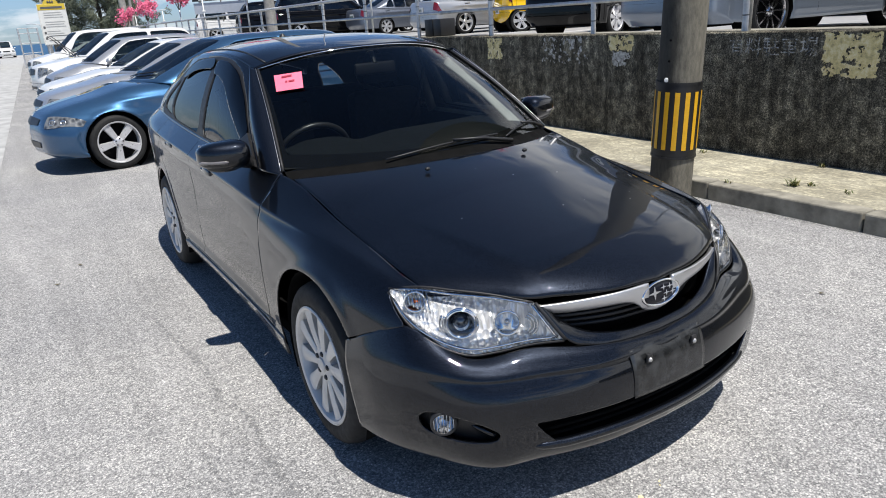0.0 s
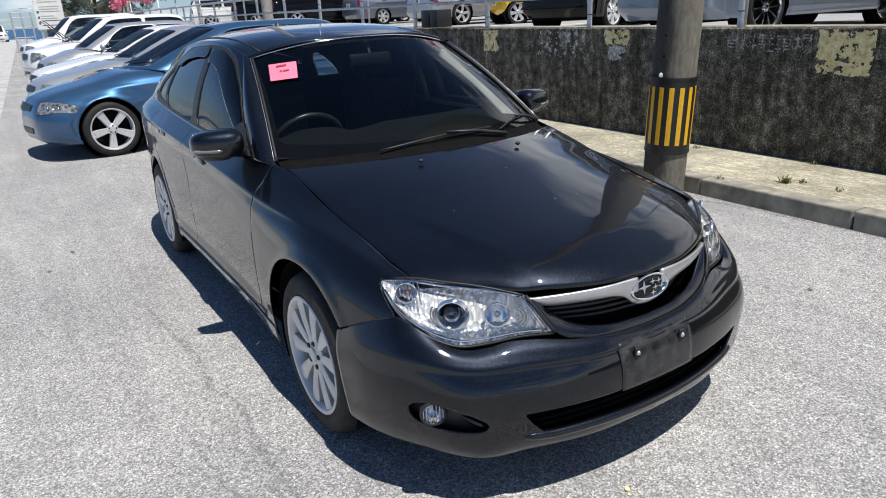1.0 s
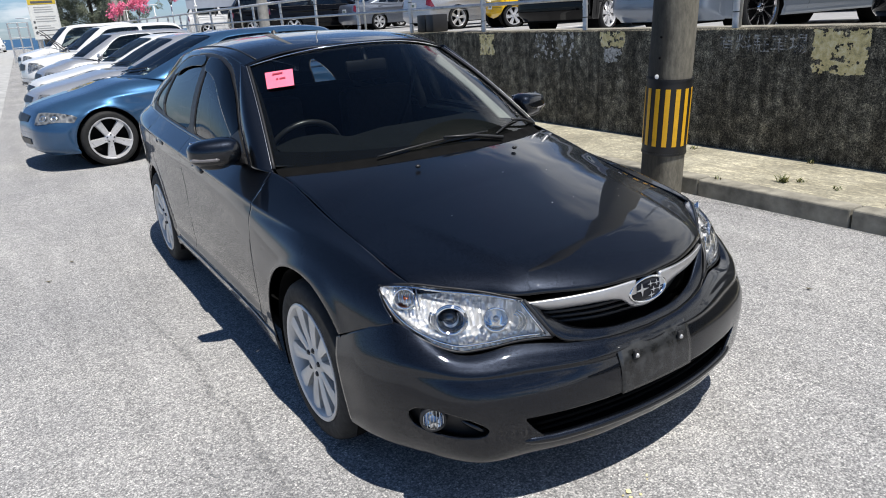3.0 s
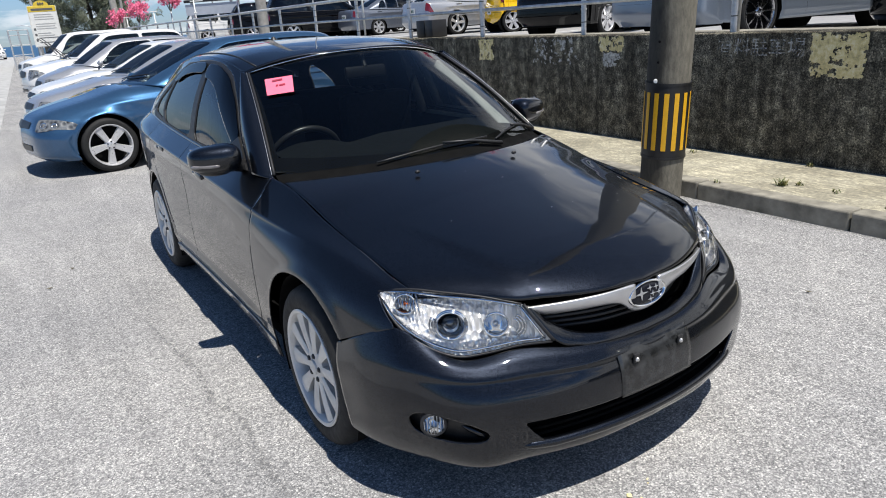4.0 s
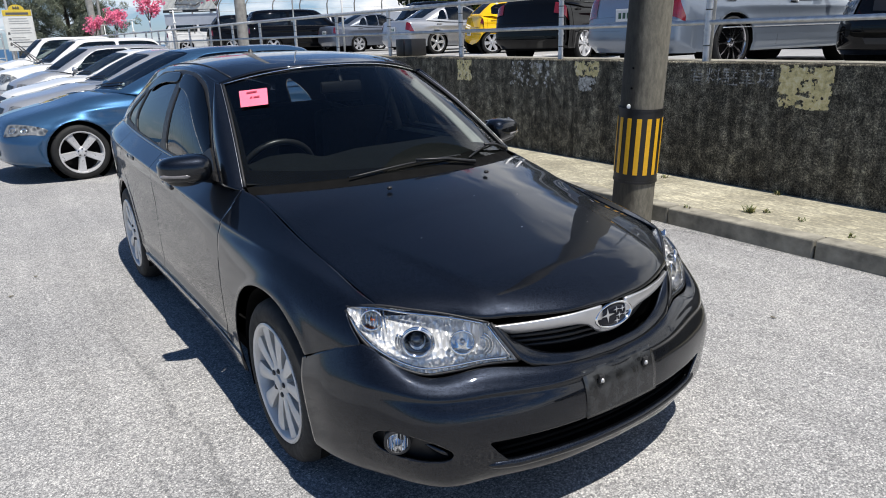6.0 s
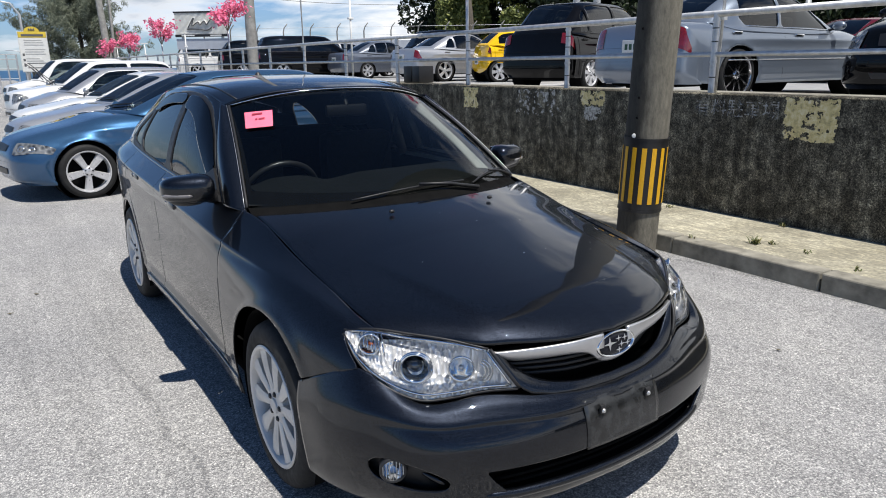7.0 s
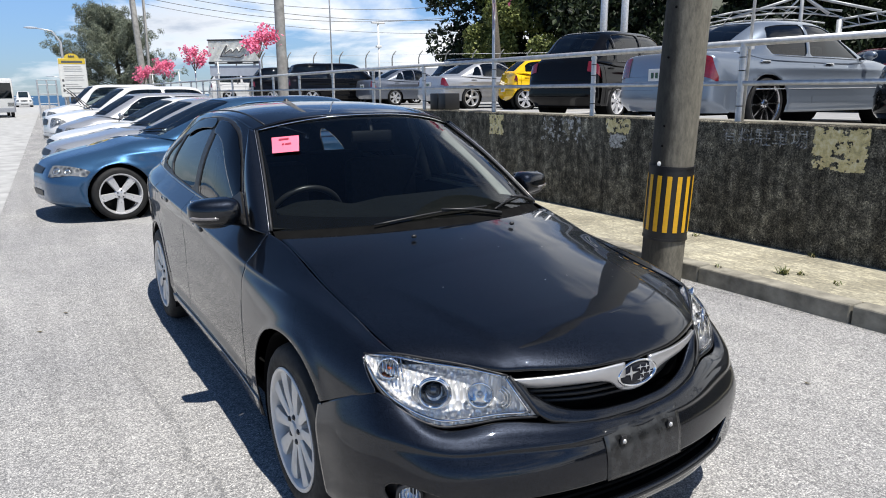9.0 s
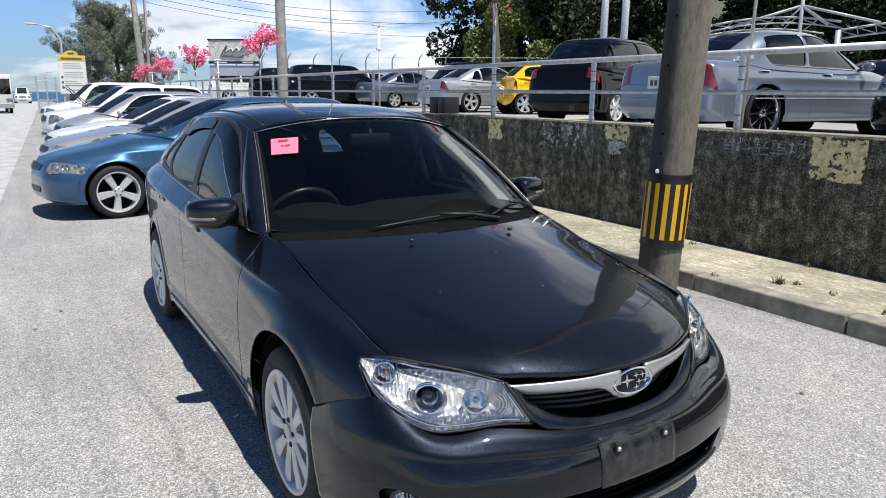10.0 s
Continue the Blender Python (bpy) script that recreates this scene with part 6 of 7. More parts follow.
place(VAN, "black minivan facing the railing at the end of the lot row", P_BLACK, 7.6, 2.15, -90, LOT_Z, 0, -1, group=LOT)
place(SEDAN, "dark red sedan behind the silver one in the lot", P_RED, 15.0, 5.4, 90, LOT_Z, 1, -1, group=LOT)

# ---- kerb, wall paint, ground marks ----
M_WPAINT = simple("white_line_paint", (0.68, 0.68, 0.66), 0.7, 0, 0.2, 9)


def noise_keep(scale, level, seed):
    """Ragged outline: keeps where a fractal noise lies over a level."""
    def sd(P):
        q = P[:, :3] * scale + seed
        return np.array([noise.fractal(Vector(c), 0.55, 2.1, 7) - level for c in q]) * 0.04
    return sd


def yellow_mat():
    m, nt, p = mat("flaking_yellow_paint")
    a = ramp_node(nt, noise_node(nt, 22, 7, 0.7), [(0.3, (0.34, 0.29, 0.16)), (0.48, (0.68, 0.57, 0.27)), (0.62, (0.80, 0.72, 0.46)), (0.74, (0.82, 0.80, 0.72))])
    nt.links.new(a, p.inputs["Base Color"])
    p.inputs["Roughness"].default_value = 0.85
    return m


M_FLAKE = yellow_mat()
M_FLAKEW = simple("flaking_white_paint", (0.42, 0.415, 0.39), 0.85, 0, 0.7, 30)


def wall_patch(name, y0, y1, z0, z1, material, level, seed, label):
    def f(u, v):
        return np.stack([np.full_like(u, WALL_X - 0.002), u, v], 1)
    box_sd = poly_sd([(y0, z0), (y1, z0), (y1, z1), (y0, z1)], 1, 2)
    n = max(20, int((y1 - y0) / 0.006))
    me = sheet(f, (y0 - 0.02, y1 + 0.02), (z0 - 0.02, z1 + 0.02), n, max(20, int((z1 - z0) / 0.006)), [lambda P: np.minimum(box_sd(P) + 0.03 * (noise_keep(14, 0, seed + 3)(P) / 0.04), noise_keep(17, level, seed)(P))])
    ob = part(name, me, material, retaining_wall, label)
    return ob


wall_patch("paint_patch", 0.60, 1.02, 0.87, 1.19, M_FLAKE, -0.30, 1.3, "flaking yellow paint")
wall_patch("paint_patch", 3.08, 3.42, 1.05, 1.20, M_FLAKE, -0.12, 7.1, "flaking yellow paint")
wall_patch("paint_patch", 3.12, 3.36, 0.90, 1.03, M_FLAKEW, -0.12, 4.4, "flaking white paint")
wall_patch("paint_patch", 5.38, 5.70, 0.93, 1.19, M_FLAKE, -0.2, 2.9, "flaking yellow paint")
wall_patch("paint_patch", 3.75, 4.55, 0.90, 1.19, M_FLAKEW, 0.42, 9.2, "flaking white paint")


def worn_paint_mat():
    m, nt, p = mat("faded_lettering_paint")
    p.inputs["Base Color"].default_value = (0.78, 0.78, 0.75, 1)
    p.inputs["Roughness"].default_value = 0.9
    tr = nt.nodes.new("ShaderNodeBsdfTransparent")
    mx = nt.nodes.new("ShaderNodeMixShader")
    f = ramp_node(nt, noise_node(nt, 16, 8, 0.75), [(0.42, (0.03, 0.03, 0.03)), (0.60, (0.55, 0.55, 0.55))])
    nt.links.new(f, mx.inputs[0])
    nt.links.new(tr.outputs[0], mx.inputs[1])
    nt.links.new(p.outputs[0], mx.inputs[2])
    nt.links.new(mx.outputs[0], nt.nodes["Material Output"].inputs[0])
    return m


def wall_text(body, y_start, z, size, material):
    cu = bpy.data.curves.new("lettering", "FONT")
    cu.body = body
    cu.size = size
    tmp = bpy.data.objects.new("lettering", cu)
    scene.collection.objects.link(tmp)
    bpy.context.view_layer.update()
    me = bpy.data.meshes.new_from_object(tmp.evaluated_get(bpy.context.evaluated_depsgraph_get()))
    bpy.data.objects.remove(tmp)
    me.transform(Matrix.Translation((WALL_X - 0.004, y_start, z)) @ Matrix.Rotation(radians(-90), 4, "Z") @ Matrix.Rotation(radians(90), 4, "X"))
    me.materials.clear()
    ob = part("lettering", me, material, retaining_wall, "faded painted lettering")
    return ob


wall_text("有料駐車場", 1.92, 1.03, 0.17, worn_paint_mat())

kerb = thing("kerb", "weathered grey concrete kerb along the road", "kerb", kind="structure")


def kerb_mesh():
    bm = box(KERB_X, KERB_X + 0.162, 0, 1.194, -0.1, 0.138, 0.012)
    bmesh.ops.recalc_face_normals(bm, faces=bm.faces)
    me = bpy.data.meshes.new("kerb_stone")
    bm.to_mesh(me)
    bm.free()
    me.materials.append(M_KERB)
    return me


KERB_ME = kerb_mesh()
for i in range(-9, 60):
    o = new("kerb_stone", KERB_ME)
    o.parent = kerb
    o.matrix_basis = pose(random.uniform(-0.004, 0.004), i * 1.2, random.uniform(-0.006, 0.004), 0, 0, random.uniform(-0.15, 0.15))

M_ROAD = simple("worn_road", (0.38, 0.38, 0.372), 0.9, 0, 0.28, 2.2, bump=0.5, bscale=120)
road_bm = grid_sheet(-14, 0, -40, 108, 0.004, 6, 40)
road_bm.transform(Matrix.Translation((-2.2, 0, 0)) @ Matrix.Rotation(radians(-2.0), 4, "Z"))
road = part("road", road_bm, M_ROAD)
tagged(road, "smoother grey carriageway beside the pale verge", "road", kind="structure")
M_CRACK = simple("dark_crack", (0.24, 0.24, 0.24), 0.95, 0, 0.4, 20)


def crack(pts, width, seed, material=M_CRACK):
    """A thin ragged line lying on the ground."""
    rnd = random.Random(seed)
    bm = bmesh.new()
    prev = None
    n = 40
    ts = np.linspace(0, 1, len(pts))
    for k in range(n + 1):
        x, y = cr(ts, pts, np.array([k / n]))[0]
        w = width * rnd.uniform(0.2, 1.0)
        x += rnd.uniform(-1, 1) * 0.008
        cur = (bm.verts.new((x - w, y, 0.006)), bm.verts.new((x + w, y + rnd.uniform(-1, 1) * 0.004, 0.006)))
        if prev:
            bm.faces.new((prev[0], prev[1], cur[1], cur[0]))
        prev = cur
    ob = part("crack", bm, material, ground)
    return ob


def stain_mat():
    m, nt, p = mat("soft_tar_stain")
    p.inputs["Base Color"].default_value = (0.20, 0.20, 0.20, 1)
    p.inputs["Roughness"].default_value = 0.95
    tr = nt.nodes.new("ShaderNodeBsdfTransparent")
    mx = nt.nodes.new("ShaderNodeMixShader")
    nt.links.new(ramp_node(nt, noise_node(nt, 45, 6, 0.75), [(0.42, (0, 0, 0)), (0.66, (0.55, 0.55, 0.55))]), mx.inputs[0])
    nt.links.new(tr.outputs[0], mx.inputs[1])
    nt.links.new(p.outputs[0], mx.inputs[2])
    nt.links.new(mx.outputs[0], nt.nodes["Material Output"].inputs[0])
    return m


M_STAIN = stain_mat()
crack([(-1.20, 1.65), (-1.16, 1.25), (-1.12, 0.9), (-1.13, 0.6), (-1.07, 0.3), (-1.10, -0.1), (-1.06, -0.5)], 0.022, 3, M_STAIN)
crack([(-1.30, 0.2), (-1.24, -0.3), (-1.15, -0.7), (-1.12, -1.0)], 0.012, 5, M_STAIN)
crack([(2.62, 1.75), (2.70, 1.2), (2.84, 0.9), (2.89, 0.2)], 0.03, 6, M_STAIN)
crack([(2.90, 1.3), (2.905, 0.5), (2.90, -0.5), (2.905, -2.5)], 0.03, 7, M_STAIN)
for x, y, s_ in ((-0.17, -0.95, 0.011), (-0.185, -0.975, 0.008), (-0.15, -0.985, 0.007), (-0.20, -0.955, 0.005), (-0.06, -0.93, 0.006), (-0.075, -0.945, 0.004)):
    bm = bmesh.new()
    vs = [bm.verts.new((x + s_ * random.uniform(0.5, 1.2) * math.cos(a), y + s_ * random.uniform(0.5, 1.2) * math.sin(a), 0.005)) for a in np.linspace(0, 6.28, 9)[:-1]]
    bm.faces.new(vs)
    part("paint_spot", bm, M_FLAKE, ground)
M_LEAF_DRY = simple("dry_leaf", (0.10, 0.085, 0.05), 0.8, 0, 0.3, 30)
for x, y in ((-1.62, 2.75), (-1.45, 3.1), (-2.2, 1.5), (-1.7, 4.6), (1.8, -0.4), (2.3, 0.6)):
    bm = bmesh.new()
    s_ = random.uniform(0.015, 0.028)
    a = random.uniform(0, 6)
    vs = [bm.verts.new((x + s_ * c * math.cos(a) - 0.4 * s_ * d * math.sin(a), y + s_ * c * math.sin(a) + 0.4 * s_ * d * math.cos(a), 0.006 + h_)) for c, d, h_ in ((-1, 0, 0.004), (0, -1, 0.0), (1, 0, 0.006), (0, 1, 0.002))]
    bm.faces.new(vs)
    tagged(part("leaf", bm, M_LEAF_DRY), "small dry brown leaf lying on the asphalt", "leaf", "fallen leaves")


def water_mat():
    m, nt, p = mat("sea")
    p.inputs["Base Color"].default_value = (0.012, 0.06, 0.13, 1)
    p.inputs["Roughness"].default_value = 0.35
    nt.links.new(bump_node(nt, noise_node(nt, 0.3, 6), 0.4, 0.5), p.inputs["Normal"])
    return m


sea = part("water", grid_sheet(-3000, 3000, 105, 4800, -9, 2, 2), water_mat())
tagged(sea, "deep blue sea reaching the horizon", "sea", kind="structure")

# ---- utility poles ----
def striped_pole():
    top, base = Vector((2.75, 0.985, 9.0)), Vector((2.75, 1.42, 0.0))
    up = thing("utility_pole", "grey concrete utility pole with yellow and black striped band", "pole", at=base)
    d = top - base
    part("shaft", tube([d * t for t in (-0.02, 0.0, 0.1, 0.3, 0.6, 1)], [0.165, 0.164, 0.163, 0.160, 0.150, 0.135], 32), M_POLE_MOULD_SHADE, up, smooth=True)
    n = d.normalized()
    rot = n.to_track_quat("Z", "Y").to_matrix().to_4x4()

    def ring(z0, z1, r, seg=48, a0=0.0, a1=2 * math.pi, thick=0.004):
        bm = bmesh.new()
        cols = []
        for k in range(seg + 1):
            a = a0 + (a1 - a0) * k / seg
            cols.append([bm.verts.new(rot @ Vector((q * math.cos(a), q * math.sin(a), z))) for q, z in ((r - thick, z0), (r, z0), (r, z1), (r - thick, z1))])
        for p_, q_ in zip(cols, cols[1:]):
            for j in range(4):
                bm.faces.new((p_[j], p_[(j + 1) % 4], q_[(j + 1) % 4], q_[j]))
        return bm
    band = part("warning_band", ring(0.365, 0.93, 0.170), M_BLACK, up, "black band with yellow stripes", smooth=40)
    for k in range(14):
        a = 2 * math.pi * k / 14 + 0.12
        part("stripe", ring(0.435, 0.875, 0.1735, 6, a, a + 0.21, 0.0042), M_YELLOW, band, smooth=40)
    for z in (0.362, 0.93):
        part("band_edge", ring(z, z + 0.018, 0.1735), M_BLACK, band, smooth=40)
    way = Vector((-0.80, -0.60, 0)).normalized()
    side = Vector((-way.y, way.x, 0))
    tag = lathe([(0.001, -0.006), (0.014, -0.005), (0.018, 0.0), (0.018, 0.01)], 16, (0, 0, 0), "y")
    tag.transform(Matrix.Translation(d * (0.962 / 9) + way * 0.140 - side * 0.085) @ Vector((-way).to_tuple()).to_track_quat("Y", "Z").to_matrix().to_4x4())
    part("tag", tag, M_PLATEW, up, "small round white tag")
    for a, z in ((0.9, 1.1), (0.9, 1.25), (0.75, 1.75), (0.9, 2.1)):
        w = Vector((-math.cos(a), -math.sin(a), 0))
        b = bmesh.new()
        bmesh.ops.create_uvsphere(b, u_segments=8, v_segments=6, radius=0.010, matrix=Matrix.Translation(d * (z / 9) + Matrix.Rotation(-0.75, 3, "Z") @ w * 0.162))
        part("step_hole", b, M_DEEP, up)
    return up


striped_pole()


def plain_pole(label, base, top, r0, r1, arms=()):
    up = thing("utility_pole", label, "pole", at=base)
    d = Vector(top) - Vector(base)
    part("shaft", tube([d * t for t in (-0.02, 0, 0.5, 1)], [r0, r0, (r0 + r1) / 2, r1], 20), M_POLE, up, smooth=True)
    for z, half, rz in arms:
        c = d * (z / d.length)
        v = Vector((math.cos(radians(rz)), math.sin(radians(rz)), 0)) * half
        part("cross_arm", tube([c - v, c + v], 0.045, 6), M_GALV, up)
    return up


plain_pole("grey concrete utility pole in the raised lot", (5.5, 18.65, LOT_Z - 0.05), (5.95, 19.75, 9.5), 0.16, 0.13)
plain_pole("old leaning utility pole beside the tree", (5.95, 47.5, 0), (5.85, 49.9, 11), 0.22, 0.18, ((10.0, 0.9, 10),))
plain_pole("thin steel utility pole beside the tree", (6.2, 47.4, 0), (6.55, 48.9, 9), 0.10, 0.09, ((8.3, 0.7, 0),))


def wire(a, b, sag, r=0.018):
    a, b = Vector(a), Vector(b)
    pts = [a.lerp(b, t) - Vector((0, 0, sag * 4 * t * (1 - t))) for t in np.linspace(0, 1, 24)]
    tagged(part("overhead_wire", tube(pts, r, 5), M_BLACK), "thin black overhead wire between the poles", "wire", "overhead wires")


wire((5.85, 49.7, 9.6), (30, 40, 9.0), 1.2)
wire((5.85, 49.7, 8.9), (30, 38, 8.0), 1.4)
wire((6.5, 48.8, 8.2), (30, 36, 6.6), 1.1)
wire((5.9, 19.6, 8.9), (5.85, 49.7, 9.9), 0.8, 0.02)
wire((5.9, 19.6, 8.6), (6.5, 48.8, 8.4), 0.9, 0.02)
wire((6.5, 48.8, 7.7), (30, 37, 7.2), 1.3)
wire((6.5, 48.8, 7.3), (30, 35, 5.6), 1.0, 0.014)
wire((5.85, 49.7, 10.4), (5.0, 19.6, 11.5), 1.4, 0.016)

# ---- railing on the wall ----
RAIL_X = 4.2
railing = thing("railing", "galvanised two-bar pipe railing on the retaining wall", "railing")
POST_ME = None
for i in range(-4, 22):
    y = 1.85 + 1.955 * i
    if POST_ME is None:
        bm = tube([(0, 0, WALL_Z - 0.03), (0, 0, 1.93)], 0.029, 12)
        for z in (1.56, 1.50, 1.87):
            tube([(0, 0, z - 0.012), (0, 0, z + 0.012)], 0.034, 12, bm)
        nf = len(bm.faces)
        for z in (1.36, 1.68, 1.80):
            tube([(0, 0, z - 0.005), (0, 0, z + 0.005)], 0.0305, 12, bm)
        bm.faces.ensure_lookup_table()
        for fc in bm.faces[nf:]:
            fc.material_index = 1
        o = part("post", bm, [M_GALV, M_BLACK], railing, smooth=40)
        POST_ME = o.data
    else:
        o = new("post", POST_ME)
        o.parent = railing
    o.matrix_basis = pose(RAIL_X, y, 0, 0, random.uniform(-0.8, 0.8), 0)
for z, r in ((1.925, 0.030), (1.565, 0.022)):
    for i in range(7):
        y0 = -7 + i * 7.0
        part("bar", tube([(RAIL_X - 0.012, y0, z), (RAIL_X - 0.012, y0 + 3.5, z + random.uniform(-0.006, 0.006)), (RAIL_X - 0.012, y0 + 7.0, z)], r, 14), M_GALV, railing, smooth=True)
        part("coupling", tube([(RAIL_X - 0.012, y0 - 0.05, z), (RAIL_X - 0.012, y0 + 0.05, z)], r + 0.006, 14), M_GALV, railing, smooth=40)

# ---- pink blossom decorations, small lamps and masts on the railing ----
M_PETAL = simple("pink_fabric", (0.95, 0.20, 0.34), 0.7, 0, 0.3, 6)


def petals(centres, n, spread, size, seed):
    rs = np.random.RandomState(seed)
    V, F = [], []
    for k in range(n):
        c = centres[rs.randint(len(centres))] + rs.normal(0, spread, 3)
        a, b = rs.normal(0, 1, 3), rs.normal(0, 1, 3)
        a /= np.linalg.norm(a)
        b -= a * (a @ b)
        b /= np.linalg.norm(b)
        s_ = size * rs.uniform(0.6, 1.3)
        nrm = np.cross(a, b) * s_ * 0.3
        i = len(V)
        V += [c - a * s_, c - b * s_ * 0.6 + nrm, c + a * s_, c + b * s_ * 0.6 + nrm]
        F.append((i, i + 1, i + 2, i + 3))
    me = bpy.data.meshes.new("petals")
    me.from_pydata([tuple(v) for v in V], [], F)
    return me


def blossom(x, y, seed, top=2.75, r=0.62):
    rnd = random.Random(seed)
    b = thing("blossom_decoration", "artificial pink blossom branches on a steel pole", "decoration", "pink blossom decorations", (x, y, WALL_Z - 0.02))
    h = top - WALL_Z - 0.45
    part("pole", tube([(0, 0, 0), (0, 0, h)], 0.022, 10), M_GALV, b, smooth=True)
    tips = []
    for k in range(9):
        a = k * 2.4 + rnd.uniform(-0.3, 0.3)
        rr = r * rnd.uniform(0.45, 1.0)
        hh = h + rnd.uniform(0.25, 0.85)
        mid = Vector((rr * 0.45 * math.cos(a), rr * 0.45 * math.sin(a), h + (hh - h) * 0.65))
        tip = Vector((rr * math.cos(a), rr * math.sin(a), hh))
        part("branch", tube([(0, 0, h - 0.05), mid, tip], [0.010, 0.008, 0.004], 6), M_TRUNK, b)
        tips += [np.array(mid.lerp(tip, t)) for t in (0.35, 0.7, 1.0)]
    part("petals", petals(tips, 620, 0.085, 0.055, seed), M_PETAL, b, "pink fabric petals")["kind"] = "stuff"


M_TRUNK = simple("bark", (0.10, 0.085, 0.065), 0.9, 0, 0.35, 12, bump=0.5, bscale=30)
for i, (y, top) in enumerate(((5.84, 3.25), (16.7, 2.92), (24.6, 2.78), (31.0, 2.58), (36.6, 2.45))):
    blossom(RAIL_X + 0.03, y, 11 + i, top, 0.50 if i else 0.62)


def t_lamp(y, top):
    b = thing("lot_lamp", "slim white lamp post with flat cross-shaped head", "lamp post", "slim lamp posts", (RAIL_X + 0.05, y, WALL_Z - 0.02))
    h = top - WALL_Z
    part("pole", tube([(0, 0, 0), (0, 0, h)], 0.018, 10), M_PLATEW, b, smooth=True)
    part("lamp_head", box(-0.13, 0.13, -0.03, 0.03, h, h + 0.03, 0.01), M_PLATEW, b, smooth=40)
    part("bracket", box(-0.05, 0.05, -0.03, 0.03, h - 0.42, h - 0.38, 0.008), M_PLATEW, b)


for y, top in ((9.48, 2.74), (21.3, 2.55), (27.7, 2.42), (34, 2.4)):
    t_lamp(y, top)
for y, h in ((11.7, 5.2), (1.84, 3.4)):
    b = thing("mast", "bare galvanised steel mast clamped to the railing", "mast", "steel masts", (RAIL_X + 0.04, y, WALL_Z - 0.02))
    lean = 0.10 if y < 5 else 0.02
    part("pipe", tube([(0, 0, 0), (0.0, -lean * h * 0.2, h)], 0.014, 10), M_GALV, b, smooth=True)
    part("clamp", tube([(0, 0, 0.67), (0, 0, 0.74)], 0.05, 10), M_GALV, b, smooth=40)

for i, (y0, y1) in enumerate(((7.22, 7.44), (7.46, 7.70))):
    b = part("plastic_crate", box(RAIL_X + 0.08, RAIL_X + 0.36, y0, y1, WALL_Z, WALL_Z + 0.26, 0.015), M_BLACK, None, smooth=40)
    tagged(b, "black plastic crate standing on the wall top", "crate", "black crates")
coping = part("wall_coping", box(WALL_X + 0.24, WALL_X + 0.62, -14, 90, LOT_Z - 0.02, WALL_Z - 0.005), M_KERB)
tagged(coping, "plain concrete ledge behind the railing", "ledge", kind="structure")

# parking lines in the lot
for i in range(14):
    y = 2.9 + i * 2.55
    o = part("parking_line", box(6.0, 11.0, y, y + 0.12, LOT_Z, LOT_Z + 0.006), M_WPAINT)
    tagged(o, "white painted parking line on the lot", "line", "parking lines", "structure")

# ---- signs ----
M_SIGN = simple("sign_white", (0.72, 0.72, 0.68), 0.5, 0, 0.06, 6)
M_SIGNY = simple("sign_yellow", (0.66, 0.48, 0.05), 0.5, 0, 0.08, 6)
M_SIGNK = simple("sign_ink", (0.10, 0.10, 0.10), 0.6, 0, 0.1, 6)


def notice_board():
    b = thing("notice_board", "tall white notice board with yellow head on posts", "sign", at=(1.30, 40.5, 0), rz=-3)
    bm = box(-0.64, 0.64, -0.04, 0.04, 1.35, 3.35, 0.02)
    part("panel", bm, M_SIGN, b)
    hd = part("head", box(-0.64, 0.64, -0.05, 0.05, 3.06, 3.36, 0.02), M_SIGNY, b, "yellow heading panel")
    arc = bmesh.new()
    vs0 = [(0.36 * math.cos(a), 3.36 + 0.26 * math.sin(a)) for a in np.linspace(0, math.pi, 13)]
    f = arc.faces.new([arc.verts.new((x, -0.045, z)) for x, z in vs0])
    r = bmesh.ops.extrude_face_region(arc, geom=[f])
    bmesh.ops.translate(arc, verts=[v for v in r["geom"] if isinstance(v, bmesh.types.BMVert)], vec=(0, 0.09, 0))
    part("crest", arc, M_SIGNY, b)
    part("crest_bar", box(-0.14, 0.14, -0.056, -0.045, 3.42, 3.47), M_SIGNK, b)
    for x in (-0.11, 0.0, 0.11):
        part("crest_point", tube([(x, -0.05, 3.47), (x, -0.05, 3.54)], [0.045, 0.012], 6), M_SIGNK, b)
    part("heading_bar", box(-0.5, 0.5, -0.058, -0.05, 3.13, 3.24), M_SIGNK, b)
    rnd = random.Random(5)
    for k in range(13):
        z = 2.92 - k * 0.115
        if k % 4 == 3:
            continue
        part("text_bar", box(-0.42, -0.42 + rnd.uniform(0.6, 0.95), -0.048, -0.04, z, z + 0.035), M_SIGNK if k > 9 else simple("grey_ink", (0.38, 0.38, 0.37), 0.7), b)
    for k in range(3):
        part("pictogram", box(-0.56, -0.46, -0.048, -0.04, 1.62 + k * 0.27, 1.74 + k * 0.27, 0.002), M_SIGNK, b)
    for x in (-0.5, 0.5):
        part("post", tube([(x, 0.06, 0), (x, 0.06, 3.3)], 0.04, 10), M_GALV, b)
    for x in (-0.655, 0.655):
        part("frame_strip", box(x - 0.012, x + 0.012, -0.055, 0.055, 1.33, 3.37, 0.006), M_SIGN, b)


notice_board()


